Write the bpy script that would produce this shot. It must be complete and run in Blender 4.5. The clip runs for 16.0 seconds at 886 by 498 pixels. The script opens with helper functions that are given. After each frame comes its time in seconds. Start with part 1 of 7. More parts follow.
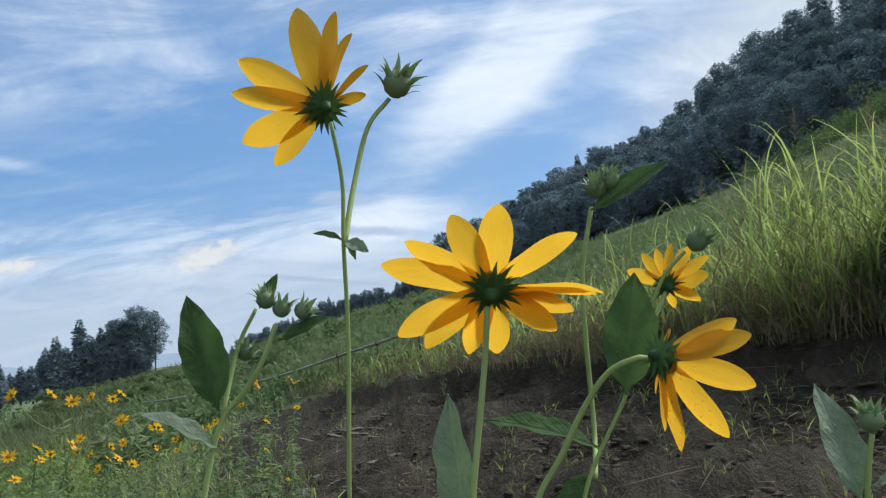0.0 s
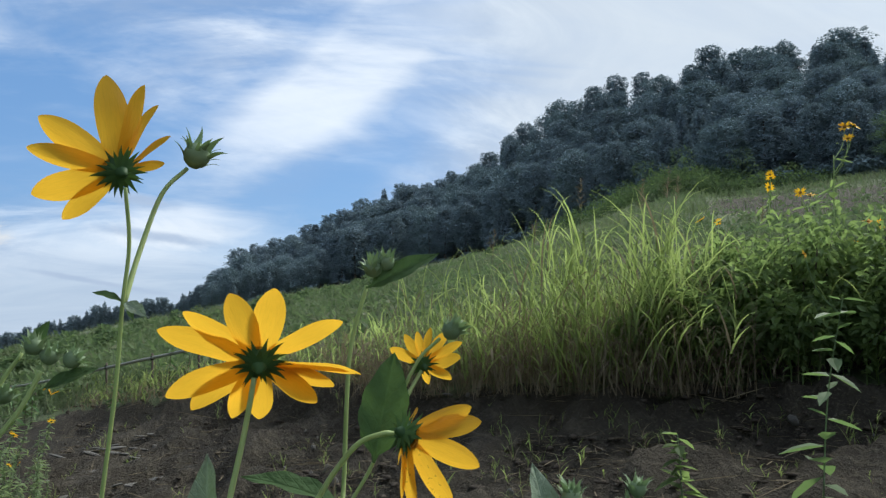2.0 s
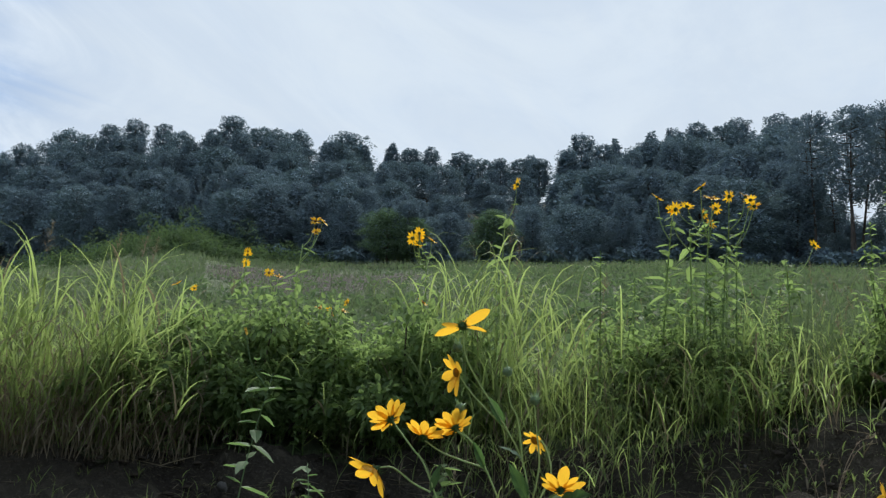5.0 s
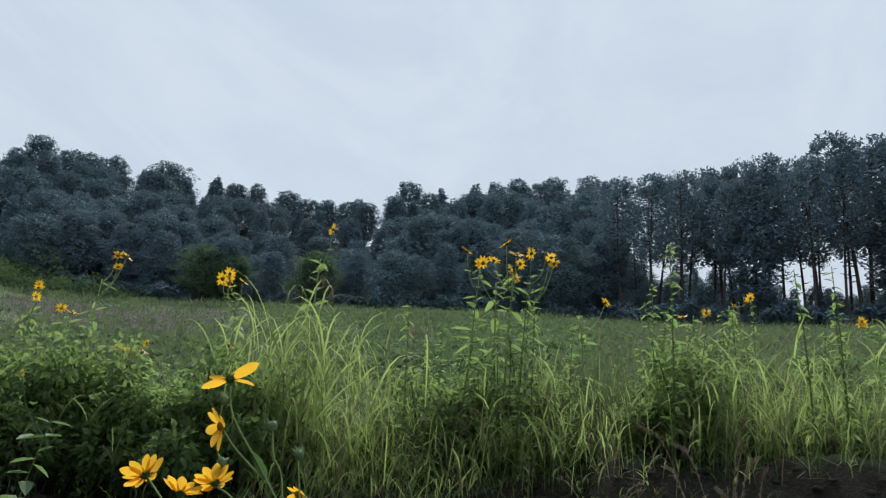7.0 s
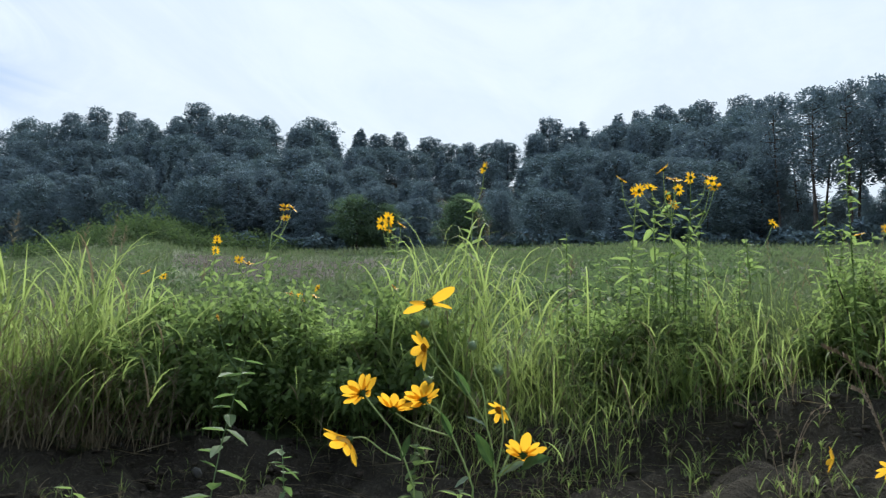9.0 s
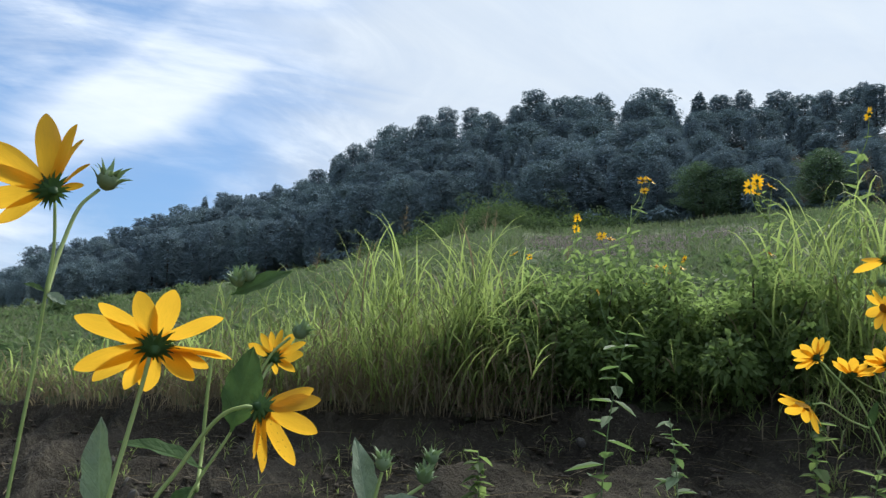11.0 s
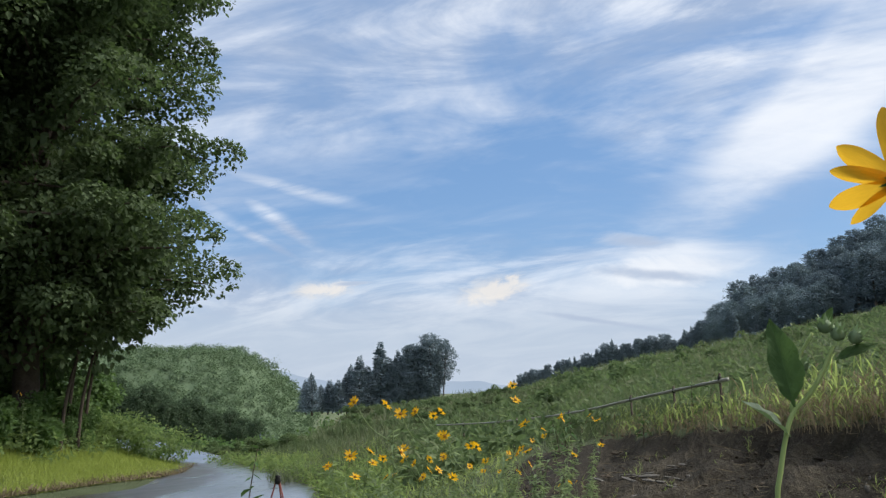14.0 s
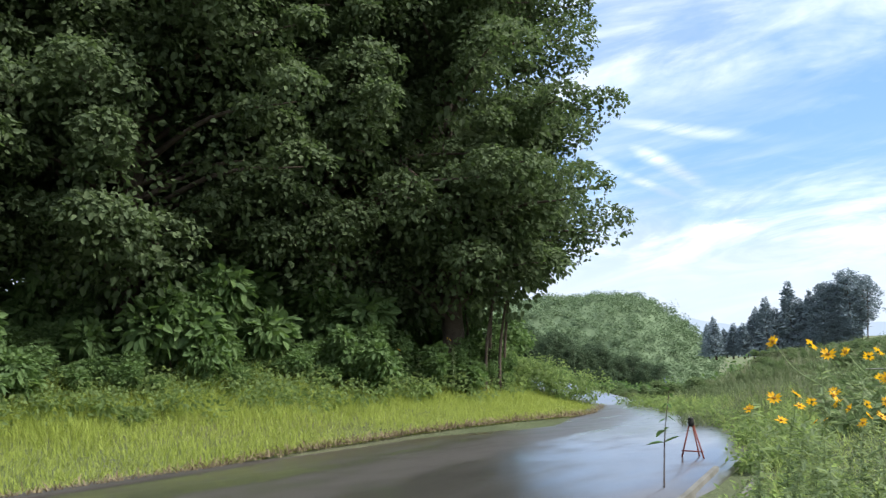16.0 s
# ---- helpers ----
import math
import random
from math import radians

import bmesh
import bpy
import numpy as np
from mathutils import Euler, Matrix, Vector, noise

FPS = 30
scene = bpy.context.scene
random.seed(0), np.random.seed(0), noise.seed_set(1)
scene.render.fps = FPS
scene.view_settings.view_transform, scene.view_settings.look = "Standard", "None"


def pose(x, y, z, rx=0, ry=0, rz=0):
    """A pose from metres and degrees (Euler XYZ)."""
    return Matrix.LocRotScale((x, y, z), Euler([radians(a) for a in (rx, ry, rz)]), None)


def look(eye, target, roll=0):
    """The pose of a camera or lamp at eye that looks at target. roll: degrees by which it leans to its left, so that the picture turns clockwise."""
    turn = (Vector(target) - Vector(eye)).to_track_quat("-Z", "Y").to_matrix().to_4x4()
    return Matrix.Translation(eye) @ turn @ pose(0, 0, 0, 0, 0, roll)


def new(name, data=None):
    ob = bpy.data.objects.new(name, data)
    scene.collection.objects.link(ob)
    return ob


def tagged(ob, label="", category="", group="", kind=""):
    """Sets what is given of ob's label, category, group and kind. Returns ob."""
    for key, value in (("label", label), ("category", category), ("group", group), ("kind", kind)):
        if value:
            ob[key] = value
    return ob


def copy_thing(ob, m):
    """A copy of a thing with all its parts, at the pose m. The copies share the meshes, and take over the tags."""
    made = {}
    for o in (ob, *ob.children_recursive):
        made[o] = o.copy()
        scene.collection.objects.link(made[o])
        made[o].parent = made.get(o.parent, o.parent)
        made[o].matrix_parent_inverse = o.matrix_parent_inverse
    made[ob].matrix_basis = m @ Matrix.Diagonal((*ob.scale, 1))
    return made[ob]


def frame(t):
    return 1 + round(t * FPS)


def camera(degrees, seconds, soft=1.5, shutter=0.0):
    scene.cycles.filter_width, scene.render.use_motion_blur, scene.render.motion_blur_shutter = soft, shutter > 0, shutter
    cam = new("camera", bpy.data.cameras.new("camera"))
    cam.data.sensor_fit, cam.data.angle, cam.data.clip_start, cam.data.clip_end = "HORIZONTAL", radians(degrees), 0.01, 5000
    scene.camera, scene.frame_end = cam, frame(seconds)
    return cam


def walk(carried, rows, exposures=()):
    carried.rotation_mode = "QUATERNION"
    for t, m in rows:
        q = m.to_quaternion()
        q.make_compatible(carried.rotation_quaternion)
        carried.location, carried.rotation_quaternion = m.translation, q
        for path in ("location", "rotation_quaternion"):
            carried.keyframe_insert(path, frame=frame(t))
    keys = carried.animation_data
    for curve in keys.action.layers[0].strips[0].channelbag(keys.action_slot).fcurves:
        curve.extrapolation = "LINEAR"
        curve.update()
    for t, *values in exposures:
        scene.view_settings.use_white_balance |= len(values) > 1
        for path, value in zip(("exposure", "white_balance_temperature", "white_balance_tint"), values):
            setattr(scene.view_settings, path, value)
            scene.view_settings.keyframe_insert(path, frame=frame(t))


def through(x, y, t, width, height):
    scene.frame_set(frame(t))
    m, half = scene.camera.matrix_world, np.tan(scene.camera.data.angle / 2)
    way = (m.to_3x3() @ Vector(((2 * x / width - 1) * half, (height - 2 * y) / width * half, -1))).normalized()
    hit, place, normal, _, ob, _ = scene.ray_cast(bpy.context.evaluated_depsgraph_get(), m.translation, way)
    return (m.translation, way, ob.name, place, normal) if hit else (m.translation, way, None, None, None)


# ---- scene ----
cam = camera(57.8, 16.0, soft=1.3, shutter=0.09)
# seconds, eye x y z, yaw (to the left), pitch (up), roll
PATH = [
    (0, 0.0046, -0.0123, 1.4997, -0.08, 5.14, -6.42),
    (0.5, 0.0071, -0.0154, 1.5004, -1.34, 5.40, -5.70),
    (1, 0.0144, -0.0300, 1.5072, -5.44, 5.66, -4.14),
    (1.5, 0.0142, -0.0458, 1.5222, -9.60, 6.22, -2.53),
    (2, 0.0122, -0.0554, 1.5213, -14.52, 6.25, -0.80),
    (2.5, 0.0329, -0.0771, 1.5244, -21.97, 6.08, 0.76),
    (3, 0.0452, -0.1005, 1.5222, -29.08, 6.44, 1.41),
    (3.5, 0.0562, -0.1232, 1.5253, -34.70, 7.68, 1.85),
    (4, 0.0698, -0.1429, 1.5275, -38.93, 8.62, 2.33),
    (4.5, 0.0865, -0.1725, 1.5313, -44.20, 9.66, 3.05),
    (5, 0.1006, -0.2061, 1.5435, -49.32, 11.36, 3.50),
    (5.2, 0.1070, -0.2227, 1.5451, -50.89, 11.94, 3.43),
    (7.3, 0.1142, -0.2814, 1.5604, -62.41, 15.13, 3.30),
    (7.5, 0.1122, -0.2781, 1.5568, -62.13, 14.62, 3.15),
    (8, 0.1072, -0.2694, 1.5475, -60.87, 12.85, 3.18),
    (8.5, 0.0887, -0.2564, 1.5372, -57.98, 11.27, 2.83),
    (9, 0.0624, -0.2461, 1.5274, -51.54, 10.40, 2.17),
    (9.5, 0.0176, -0.2407, 1.5186, -44.55, 9.65, 2.29),
    (9.7, 0.0067, -0.2332, 1.5183, -42.23, 9.32, 2.40),
    (11.8, -0.0649, -0.1642, 1.4986, -16.34, 7.81, 1.39),
    (12, -0.0684, -0.1625, 1.4963, -13.25, 7.93, 1.30),
    (12.5, -0.0893, -0.1485, 1.4912, -4.63, 8.33, 0.76),
    (13, -0.1079, -0.1421, 1.4861, 4.21, 8.51, -0.16),
    (13.5, -0.1225, -0.1492, 1.4842, 13.12, 9.13, -0.92),
    (14, -0.1335, -0.1788, 1.4900, 20.03, 9.30, -0.88),
    (14.5, -0.1430, -0.1945, 1.4849, 26.00, 8.45, -0.41),
    (15, -0.1619, -0.1949, 1.4721, 30.94, 6.86, -0.26),
    (15.5, -0.1771, -0.1932, 1.4644, 38.19, 5.60, -1.20),
    (16, -0.1971, -0.1911, 1.4697, 47.66, 6.14, -1.95),]
walk(cam, [(t, pose(x, y, z, 90 + pitch, 0, yaw) @ pose(0, 0, 0, 0, 0, roll)) for t, x, y, z, yaw, pitch, roll in PATH],
     [(0.0, 0.05, 6100, 7), (2.0, 0.05, 6100, 7), (3.2, 0.2, 6100, 7), (4.3, 0.18, 6100, 7), (5.1, 0.03, 6100, 7), (7.5, -0.08, 6100, 8), (8.3, 0.3, 6100, 7), (9.0, 0.33, 6100, 7), (12.0, 0.05, 6200, 9), (13.1, -0.05, 6400, 10), (14.5, 0.15, 6500, 10), (15.2, 0.25, 6500, 10), (16.0, 0.78, 6500, 11)])

# ---- small node language ----


class Net:
    """Short names for shader nodes of one tree."""

    def __init__(self, tree):
        self.t = tree
        self.t.nodes.clear()

    def n(self, kind, **props):
        node = self.t.nodes.new(kind)
        for key, value in props.items():
            setattr(node, key, value)
        return node

    def put(self, socket, value):
        if isinstance(value, bpy.types.NodeSocket):
            self.t.links.new(value, socket)
        elif isinstance(value, tuple) and len(value) == 3 and socket.type == "RGBA":
            socket.default_value = (*value, 1)
        else:
            socket.default_value = value

    def math(self, op, a, b=0.0, clamp=False):
        node = self.n("ShaderNodeMath", operation=op, use_clamp=clamp)
        self.put(node.inputs[0], a)
        self.put(node.inputs[1], b)
        return node.outputs[0]

    def mix(self, f, a, b, blend="MIX"):
        node = self.n("ShaderNodeMix", data_type="RGBA", blend_type=blend)
        self.put(node.inputs[0], f)
        self.put(node.inputs[6], a)
        self.put(node.inputs[7], b)
        return node.outputs[2]

    def noise(self, scale, detail=4.0, vec=None, rough=0.55, warp=0.0):
        node = self.n("ShaderNodeTexNoise")
        node.inputs["Scale"].default_value = scale
        node.inputs["Detail"].default_value = detail
        node.inputs["Roughness"].default_value = rough
        node.inputs["Distortion"].default_value = warp
        if vec is not None:
            self.put(node.inputs["Vector"], vec)
        return node.outputs["Fac"]

    def stretch(self, vec, scale, turn=(0, 0, 0), shift=(0, 0, 0)):
        node = self.n("ShaderNodeMapping")
        self.put(node.inputs["Vector"], vec)
        node.inputs["Scale"].default_value = scale
        node.inputs["Rotation"].default_value = [radians(a) for a in turn]
        node.inputs["Location"].default_value = shift
        return node.outputs[0]

    def step(self, v, lo, hi, a=0.0, b=1.0):
        node = self.n("ShaderNodeMapRange", interpolation_type="SMOOTHSTEP", clamp=True)
        for k, value in enumerate((v, lo, hi, a, b)):
            self.put(node.inputs[k], value)
        return node.outputs[0]

    def where(self, kind="Object"):
        return self.n("ShaderNodeTexCoord").outputs[kind]

    def bump(self, height, strength=0.4, distance=0.02):
        node = self.n("ShaderNodeBump")
        node.inputs["Strength"].default_value = strength
        node.inputs["Distance"].default_value = distance
        self.put(node.inputs["Height"], height)
        return node.outputs[0]


# ---- sky ----
SUN_AZ, SUN_EL = -62.0, 47.0        # degrees to the left of +y, and up
world = bpy.data.worlds.new("world")
scene.world = world
world.use_nodes = True
w = Net(world.node_tree)
sky = w.n("ShaderNodeTexSky", sky_type="NISHITA")
sky.sun_disc = False
sky.sun_elevation, sky.sun_rotation = radians(SUN_EL), radians(-SUN_AZ)
sky.air_density, sky.dust_density, sky.ozone_density = 1.0, 0.6, 1.6
ray = w.where("Generated")
sep = w.n("ShaderNodeSeparateXYZ")
w.put(sep.inputs[0], ray)
dx, dy, dz = sep.outputs
az = w.math("MULTIPLY", w.math("ARCTAN2", w.math("MULTIPLY", dx, -1.0), dy), 57.29578)
el = w.math("MULTIPLY", w.math("ARCSINE", dz), 57.29578)
# a flat cloud deck seen in perspective
deep = w.math("ADD", w.math("MAXIMUM", dz, 0.0), 0.24)
flat = w.n("ShaderNodeCombineXYZ")
w.put(flat.inputs[0], w.math("DIVIDE", dx, deep))
w.put(flat.inputs[1], w.math("DIVIDE", dy, deep))
deck = flat.outputs[0]
angles = w.n("ShaderNodeCombineXYZ")
w.put(angles.inputs[0], w.math("MULTIPLY", az, 0.1))
w.put(angles.inputs[1], w.math("MULTIPLY", el, 0.1))
dome = angles.outputs[0]


def puff(a, e, wide, high, turn=0.0):
    """A soft oval round a direction."""
    c, s = math.cos(radians(turn)), math.sin(radians(turn))
    da, de = w.math("SUBTRACT", az, a), w.math("SUBTRACT", el, e)
    u = w.math("DIVIDE", w.math("ADD", w.math("MULTIPLY", da, c), w.math("MULTIPLY", de, s)), wide)
    v = w.math("DIVIDE", w.math("SUBTRACT", w.math("MULTIPLY", de, c), w.math("MULTIPLY", da, s)), high)
    return w.math("EXPONENT", w.math("MULTIPLY", w.math("ADD", w.math("MULTIPLY", u, u), w.math("MULTIPLY", v, v)), -1.0))


wisp = w.noise(0.95, 6, w.stretch(deck, (0.75, 1.35, 1), (0, 0, -28)), 0.55, 1.5)
fine = w.noise(3.6, 6, w.stretch(deck, (0.8, 1.5, 1), (0, 0, -28)), 0.6, 0.9)
ragged = w.noise(1.5, 7, w.stretch(dome, (0.6, 1.4, 1)), 0.62, 0.8)
veil = w.math("ADD", w.math("MULTIPLY", wisp, 0.84), w.math("MULTIPLY", fine, 0.16))
swirl = w.math("SUBTRACT", veil, 0.5)
# cover rises with height, closes to the right, and gathers near the horizon
high = w.step(w.math("ADD", el, w.math("MULTIPLY", swirl, 60.0)), 11.0, 27.0)
grey = w.step(w.math("ADD", w.math("ADD", az, w.math("MULTIPLY", el, 0.45)), w.math("MULTIPLY", swirl, 50.0)), 6.0, -16.0)
behind = w.step(w.math("ABSOLUTE", w.math("SUBTRACT", az, 5.0)), 75.0, 120.0)
band = w.math("ADD", puff(-2.2, 14.2, 15.0, 3.4, -35.0), puff(-14.0, 26.0, 13.0, 6.0, -40.0), clamp=True)
band = w.step(w.math("ADD", band, w.math("MULTIPLY", swirl, 3.0)), 0.0, 1.3)
low = w.step(w.math("ADD", el, w.math("MULTIPLY", w.math("SUBTRACT", ragged, 0.5), 11.0)), 11.0, 4.0)
hole = w.math("ADD", puff(-7.0, 10.2, 8.0, 2.4, -36.0), puff(20.0, 12.8, 19.0, 3.5, 4.0), clamp=True)
cover = w.math("MULTIPLY", w.step(veil, 0.42, 0.64), 0.68)
for part_of, much in ((high, 0.88), (low, 0.9), (band, 0.95), (behind, 0.7)):
    cover = w.math("MAXIMUM", cover, w.math("MULTIPLY", part_of, much))
cover = w.math("MAXIMUM", cover, w.math("MULTIPLY", grey, 0.96))
cover = w.math("MULTIPLY", cover, w.math("SUBTRACT", 1.0, w.math("MULTIPLY", hole, 0.93)))
for a, e, wide, tall, turn in ((33.0, 9.9, 3.2, 0.36, 26.0), (31.5, 11.0, 3.6, 0.5, 34.0), (31.2, 13.6, 4.6, 0.45, 12.5), (39.0, 14.0, 5.0, 0.6, 40.0)):
    trail = w.math("MULTIPLY", puff(a, e, wide, tall, turn), w.step(fine, 0.2, 0.6))
    cover = w.math("MAXIMUM", cover, w.math("MULTIPLY", trail, 0.8))
cover = w.math("ADD", cover, w.math("MULTIPLY", w.math("SUBTRACT", fine, 0.5), 0.26), clamp=True)
# white where thick, blue-grey undersides, warm low heaps
shade = w.step(w.noise(1.5, 7, w.stretch(deck, (0.8, 1.4, 1), (0, 0, -28), (3, 1, 0)), 0.62, 1.8), 0.36, 0.66)
tone = w.mix(shade, (3.5, 4.45, 6.2), (8.7, 9.05, 9.6))
tone = w.mix(w.math("MULTIPLY", band, 0.9), tone, (8.5, 8.85, 9.4))
tone = w.mix(w.step(el, 9.0, 2.5, 0.0, 0.9), tone, (5.0, 5.75, 6.8))
heap = w.math("ADD", puff(16.3, 6.3, 3.0, 1.2, -14.0), puff(28.4, 6.5, 2.8, 0.8), clamp=True)
heap = w.step(w.math("ADD", heap, w.math("MULTIPLY", w.math("SUBTRACT", w.noise(5.5, 6, w.stretch(dome, (0.7, 1.3, 1)), 0.65, 0.6), 0.5), 1.7)), 0.28, 1.0)
tone = w.mix(w.math("MULTIPLY", heap, 0.9), tone, (9.0, 8.3, 7.4))
lit = w.step(w.math("ADD", puff(5.5, 7.2, 9.0, 2.3, -4.0), w.math("MULTIPLY", w.math("SUBTRACT", ragged, 0.5), 1.4)), 0.25, 1.0)
tone = w.mix(w.math("MULTIPLY", lit, 0.8), tone, (8.7, 8.9, 9.2))
cover = w.math("MAXIMUM", cover, w.math("MULTIPLY", lit, 0.9))
bar = w.math("ADD", puff(5.2, 7.0, 5.0, 0.55, 8.0), w.math("ADD", puff(6.4, 9.4, 3.4, 0.7, 6.0), w.math("ADD", puff(26.6, 6.9, 2.2, 0.25, -3.0), puff(9.0, 3.9, 5.5, 0.25, 10.0))), clamp=True)
bar = w.step(w.math("ADD", bar, w.math("MULTIPLY", w.math("SUBTRACT", w.noise(5.0, 6, w.stretch(dome, (0.6, 2, 1)), 0.65), 0.5), 0.9)), 0.3, 1.0)
tone = w.mix(w.math("MULTIPLY", bar, 0.85), tone, (4.3, 5.0, 6.3))
cover = w.math("MAXIMUM", cover, w.math("MULTIPLY", w.math("ADD", heap, bar, clamp=True), 0.8))
pale = w.mix(w.step(el, 20.0, 60.0), (6.9, 7.35, 7.85), (6.6, 7.2, 8.0))
pale = w.mix(w.math("MULTIPLY", w.math("SUBTRACT", 1.0, shade), 0.45), pale, (5.6, 6.2, 7.1))
tone = w.mix(w.math("MULTIPLY", grey, w.step(az, 2.0, -30.0)), tone, pale)
blue = w.mix(0.5, sky.outputs[0], (1.7, 3.7, 7.3))
back = w.n("ShaderNodeBackground")
w.put(back.inputs[0], w.mix(cover, blue, tone))
back.inputs[1].default_value = 0.105
w.put(w.n("ShaderNodeOutputWorld").inputs[0], back.outputs[0])

sun_data = bpy.data.lights.new("sun", "SUN")
sun_data.energy, sun_data.angle, sun_data.color = 4.8, radians(24), (1.0, 0.95, 0.85)
sun = new("sun", sun_data)
a, e = radians(SUN_AZ), radians(SUN_EL)
sun.matrix_world = look((0, 0, 60), (math.sin(a) * math.cos(e), -math.cos(a) * math.cos(e), 60 - math.sin(e)))

# ---- materials ----


def material(name):
    m = bpy.data.materials.new(name)
    m.use_nodes = True
    return m, Net(m.node_tree)


def finish(net, shader):
    net.put(net.n("ShaderNodeOutputMaterial").inputs[0], shader)


def surface(net, color, rough=0.6, normal=None, metal=0.0, spec=0.4, haze_sheen=0.0):
    b = net.n("ShaderNodeBsdfPrincipled")
    net.put(b.inputs["Base Color"], color)
    net.put(b.inputs["Roughness"], rough)
    net.put(b.inputs["Metallic"], metal)
    net.put(b.inputs["Specular IOR Level"], spec)
    if haze_sheen:                   # bluish sheen imitating haze over distant leaves
        net.put(b.inputs["Sheen Weight"], haze_sheen)
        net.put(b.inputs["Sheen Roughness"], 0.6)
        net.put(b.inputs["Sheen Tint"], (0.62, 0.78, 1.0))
    if normal is not None:
        net.put(b.inputs["Normal"], normal)
    return b.outputs[0]


def plant_material(name, dark, light, through_color, through=0.35, rough=0.55, island=False, spec=0.3, streak=None, veins=False, patchy=None, haze_sheen=0.0):
    """Leaf tissue: two greens, spots, and light passing through it."""
    m, net = material(name)
    rnd = net.n("ShaderNodeNewGeometry").outputs["Random Per Island"] if island else net.n("ShaderNodeObjectInfo").outputs["Random"]
    spot = net.noise(14.0, 3)
    f = net.math("ADD", net.math("MULTIPLY", rnd, 0.7), net.math("MULTIPLY", spot, 0.4), clamp=True)
    color = net.mix(f, dark, light)
    normal = None
    if patchy:                  # broad drifts of withered growth
        drift = net.math("ADD", net.math("MULTIPLY", net.noise(0.09, 5, net.where("Object"), 0.65), 0.75), net.math("MULTIPLY", net.noise(0.6, 4, net.where("Object"), 0.6), 0.25))
        color = net.mix(net.step(drift, 0.47, 0.6, 0.0, 0.75), color, patchy)
        color = net.mix(net.step(drift, 0.46, 0.36, 0.0, 0.6), color, tuple(c * 0.6 for c in dark))
    if streak:
        grain = net.noise(1.0, 4, net.stretch(net.where("Object"), streak), 0.6)
        color = net.mix(net.step(grain, 0.42, 0.7, 0.0, 0.4), color, tuple(c * 0.62 for c in dark))
        normal = net.bump(grain, 0.35, 0.002)
    if veins:
        sep_ = net.n("ShaderNodeSeparateXYZ")
        net.put(sep_.inputs[0], net.where("Object"))
        off = net.math("ABSOLUTE", sep_.outputs[1])
        side = net.math("FRACT", net.math("MULTIPLY", net.math("SUBTRACT", sep_.outputs[0], net.math("MULTIPLY", off, 1.1)), 8.0))
        line = net.math("MAXIMUM", net.step(off, 0.016, 0.006), net.math("MULTIPLY", net.step(net.math("ABSOLUTE", net.math("SUBTRACT", side, 0.5)), 0.09, 0.02), 0.5))
        blotch = net.noise(9.0, 4, net.where("Object"))
        color = net.mix(net.math("MULTIPLY", line, 0.2), net.mix(net.step(blotch, 0.4, 0.7, 0.0, 0.35), color, tuple(c * 0.6 for c in dark)), tuple(min(1.0, c * 1.7) for c in light))
        normal = net.bump(net.math("ADD", net.math("MULTIPLY", line, -0.8), net.math("MULTIPLY", blotch, 0.5)), 0.5, 0.02)
    front = surface(net, color, rough, normal, spec=spec, haze_sheen=haze_sheen)
    glow = net.n("ShaderNodeBsdfTranslucent")
    net.put(glow.inputs[0], net.mix(f, tuple(c * 0.75 for c in through_color), through_color))
    both = net.n("ShaderNodeMixShader")
    both.inputs[0].default_value = through
    net.put(both.inputs[1], front)
    net.put(both.inputs[2], glow.outputs[0])
    finish(net, both.outputs[0])
    return m


def spotted(name, source):
    """A copy of a petal with small brown insect marks."""
    m = source.copy()
    m.name = name
    tree = m.node_tree
    shader = next(n for n in tree.nodes if n.type == "BSDF_PRINCIPLED")
    old = shader.inputs["Base Color"].links[0].from_socket
    marks = tree.nodes.new("ShaderNodeTexNoise")
    marks.inputs["Scale"].default_value = 16.0
    marks.inputs["Detail"].default_value = 2.0
    at = tree.nodes.new("ShaderNodeTexCoord")
    tree.links.new(at.outputs["Object"], marks.inputs["Vector"])
    cut = tree.nodes.new("ShaderNodeMapRange")
    cut.inputs[1].default_value, cut.inputs[2].default_value = 0.64, 0.68
    tree.links.new(marks.outputs["Fac"], cut.inputs[0])
    blend = tree.nodes.new("ShaderNodeMix")
    blend.data_type = "RGBA"
    tree.links.new(cut.outputs[0], blend.inputs[0])
    tree.links.new(old, blend.inputs[6])
    blend.inputs[7].default_value = (0.09, 0.025, 0.006, 1)
    tree.links.new(blend.outputs[2], shader.inputs["Base Color"])
    return m


def rough_material(name, colors, scale, rough=0.9, bump=0.6, distance=0.03, spec=0.2):
    """Soil, bark, stone: three tones at two scales with relief."""
    m, net = material(name)
    at = net.where("Object")
    big, small = net.noise(scale, 5, at, 0.6), net.noise(scale * 9, 6, at, 0.65)
    color = net.mix(net.step(big, 0.35, 0.65), colors[0], colors[1])
    color = net.mix(net.step(small, 0.5, 0.72), color, colors[2])
    finish(net, surface(net, color, rough, net.bump(net.math("ADD", small, net.math("MULTIPLY", big, 1.5)), bump, distance), spec=spec))
    return m


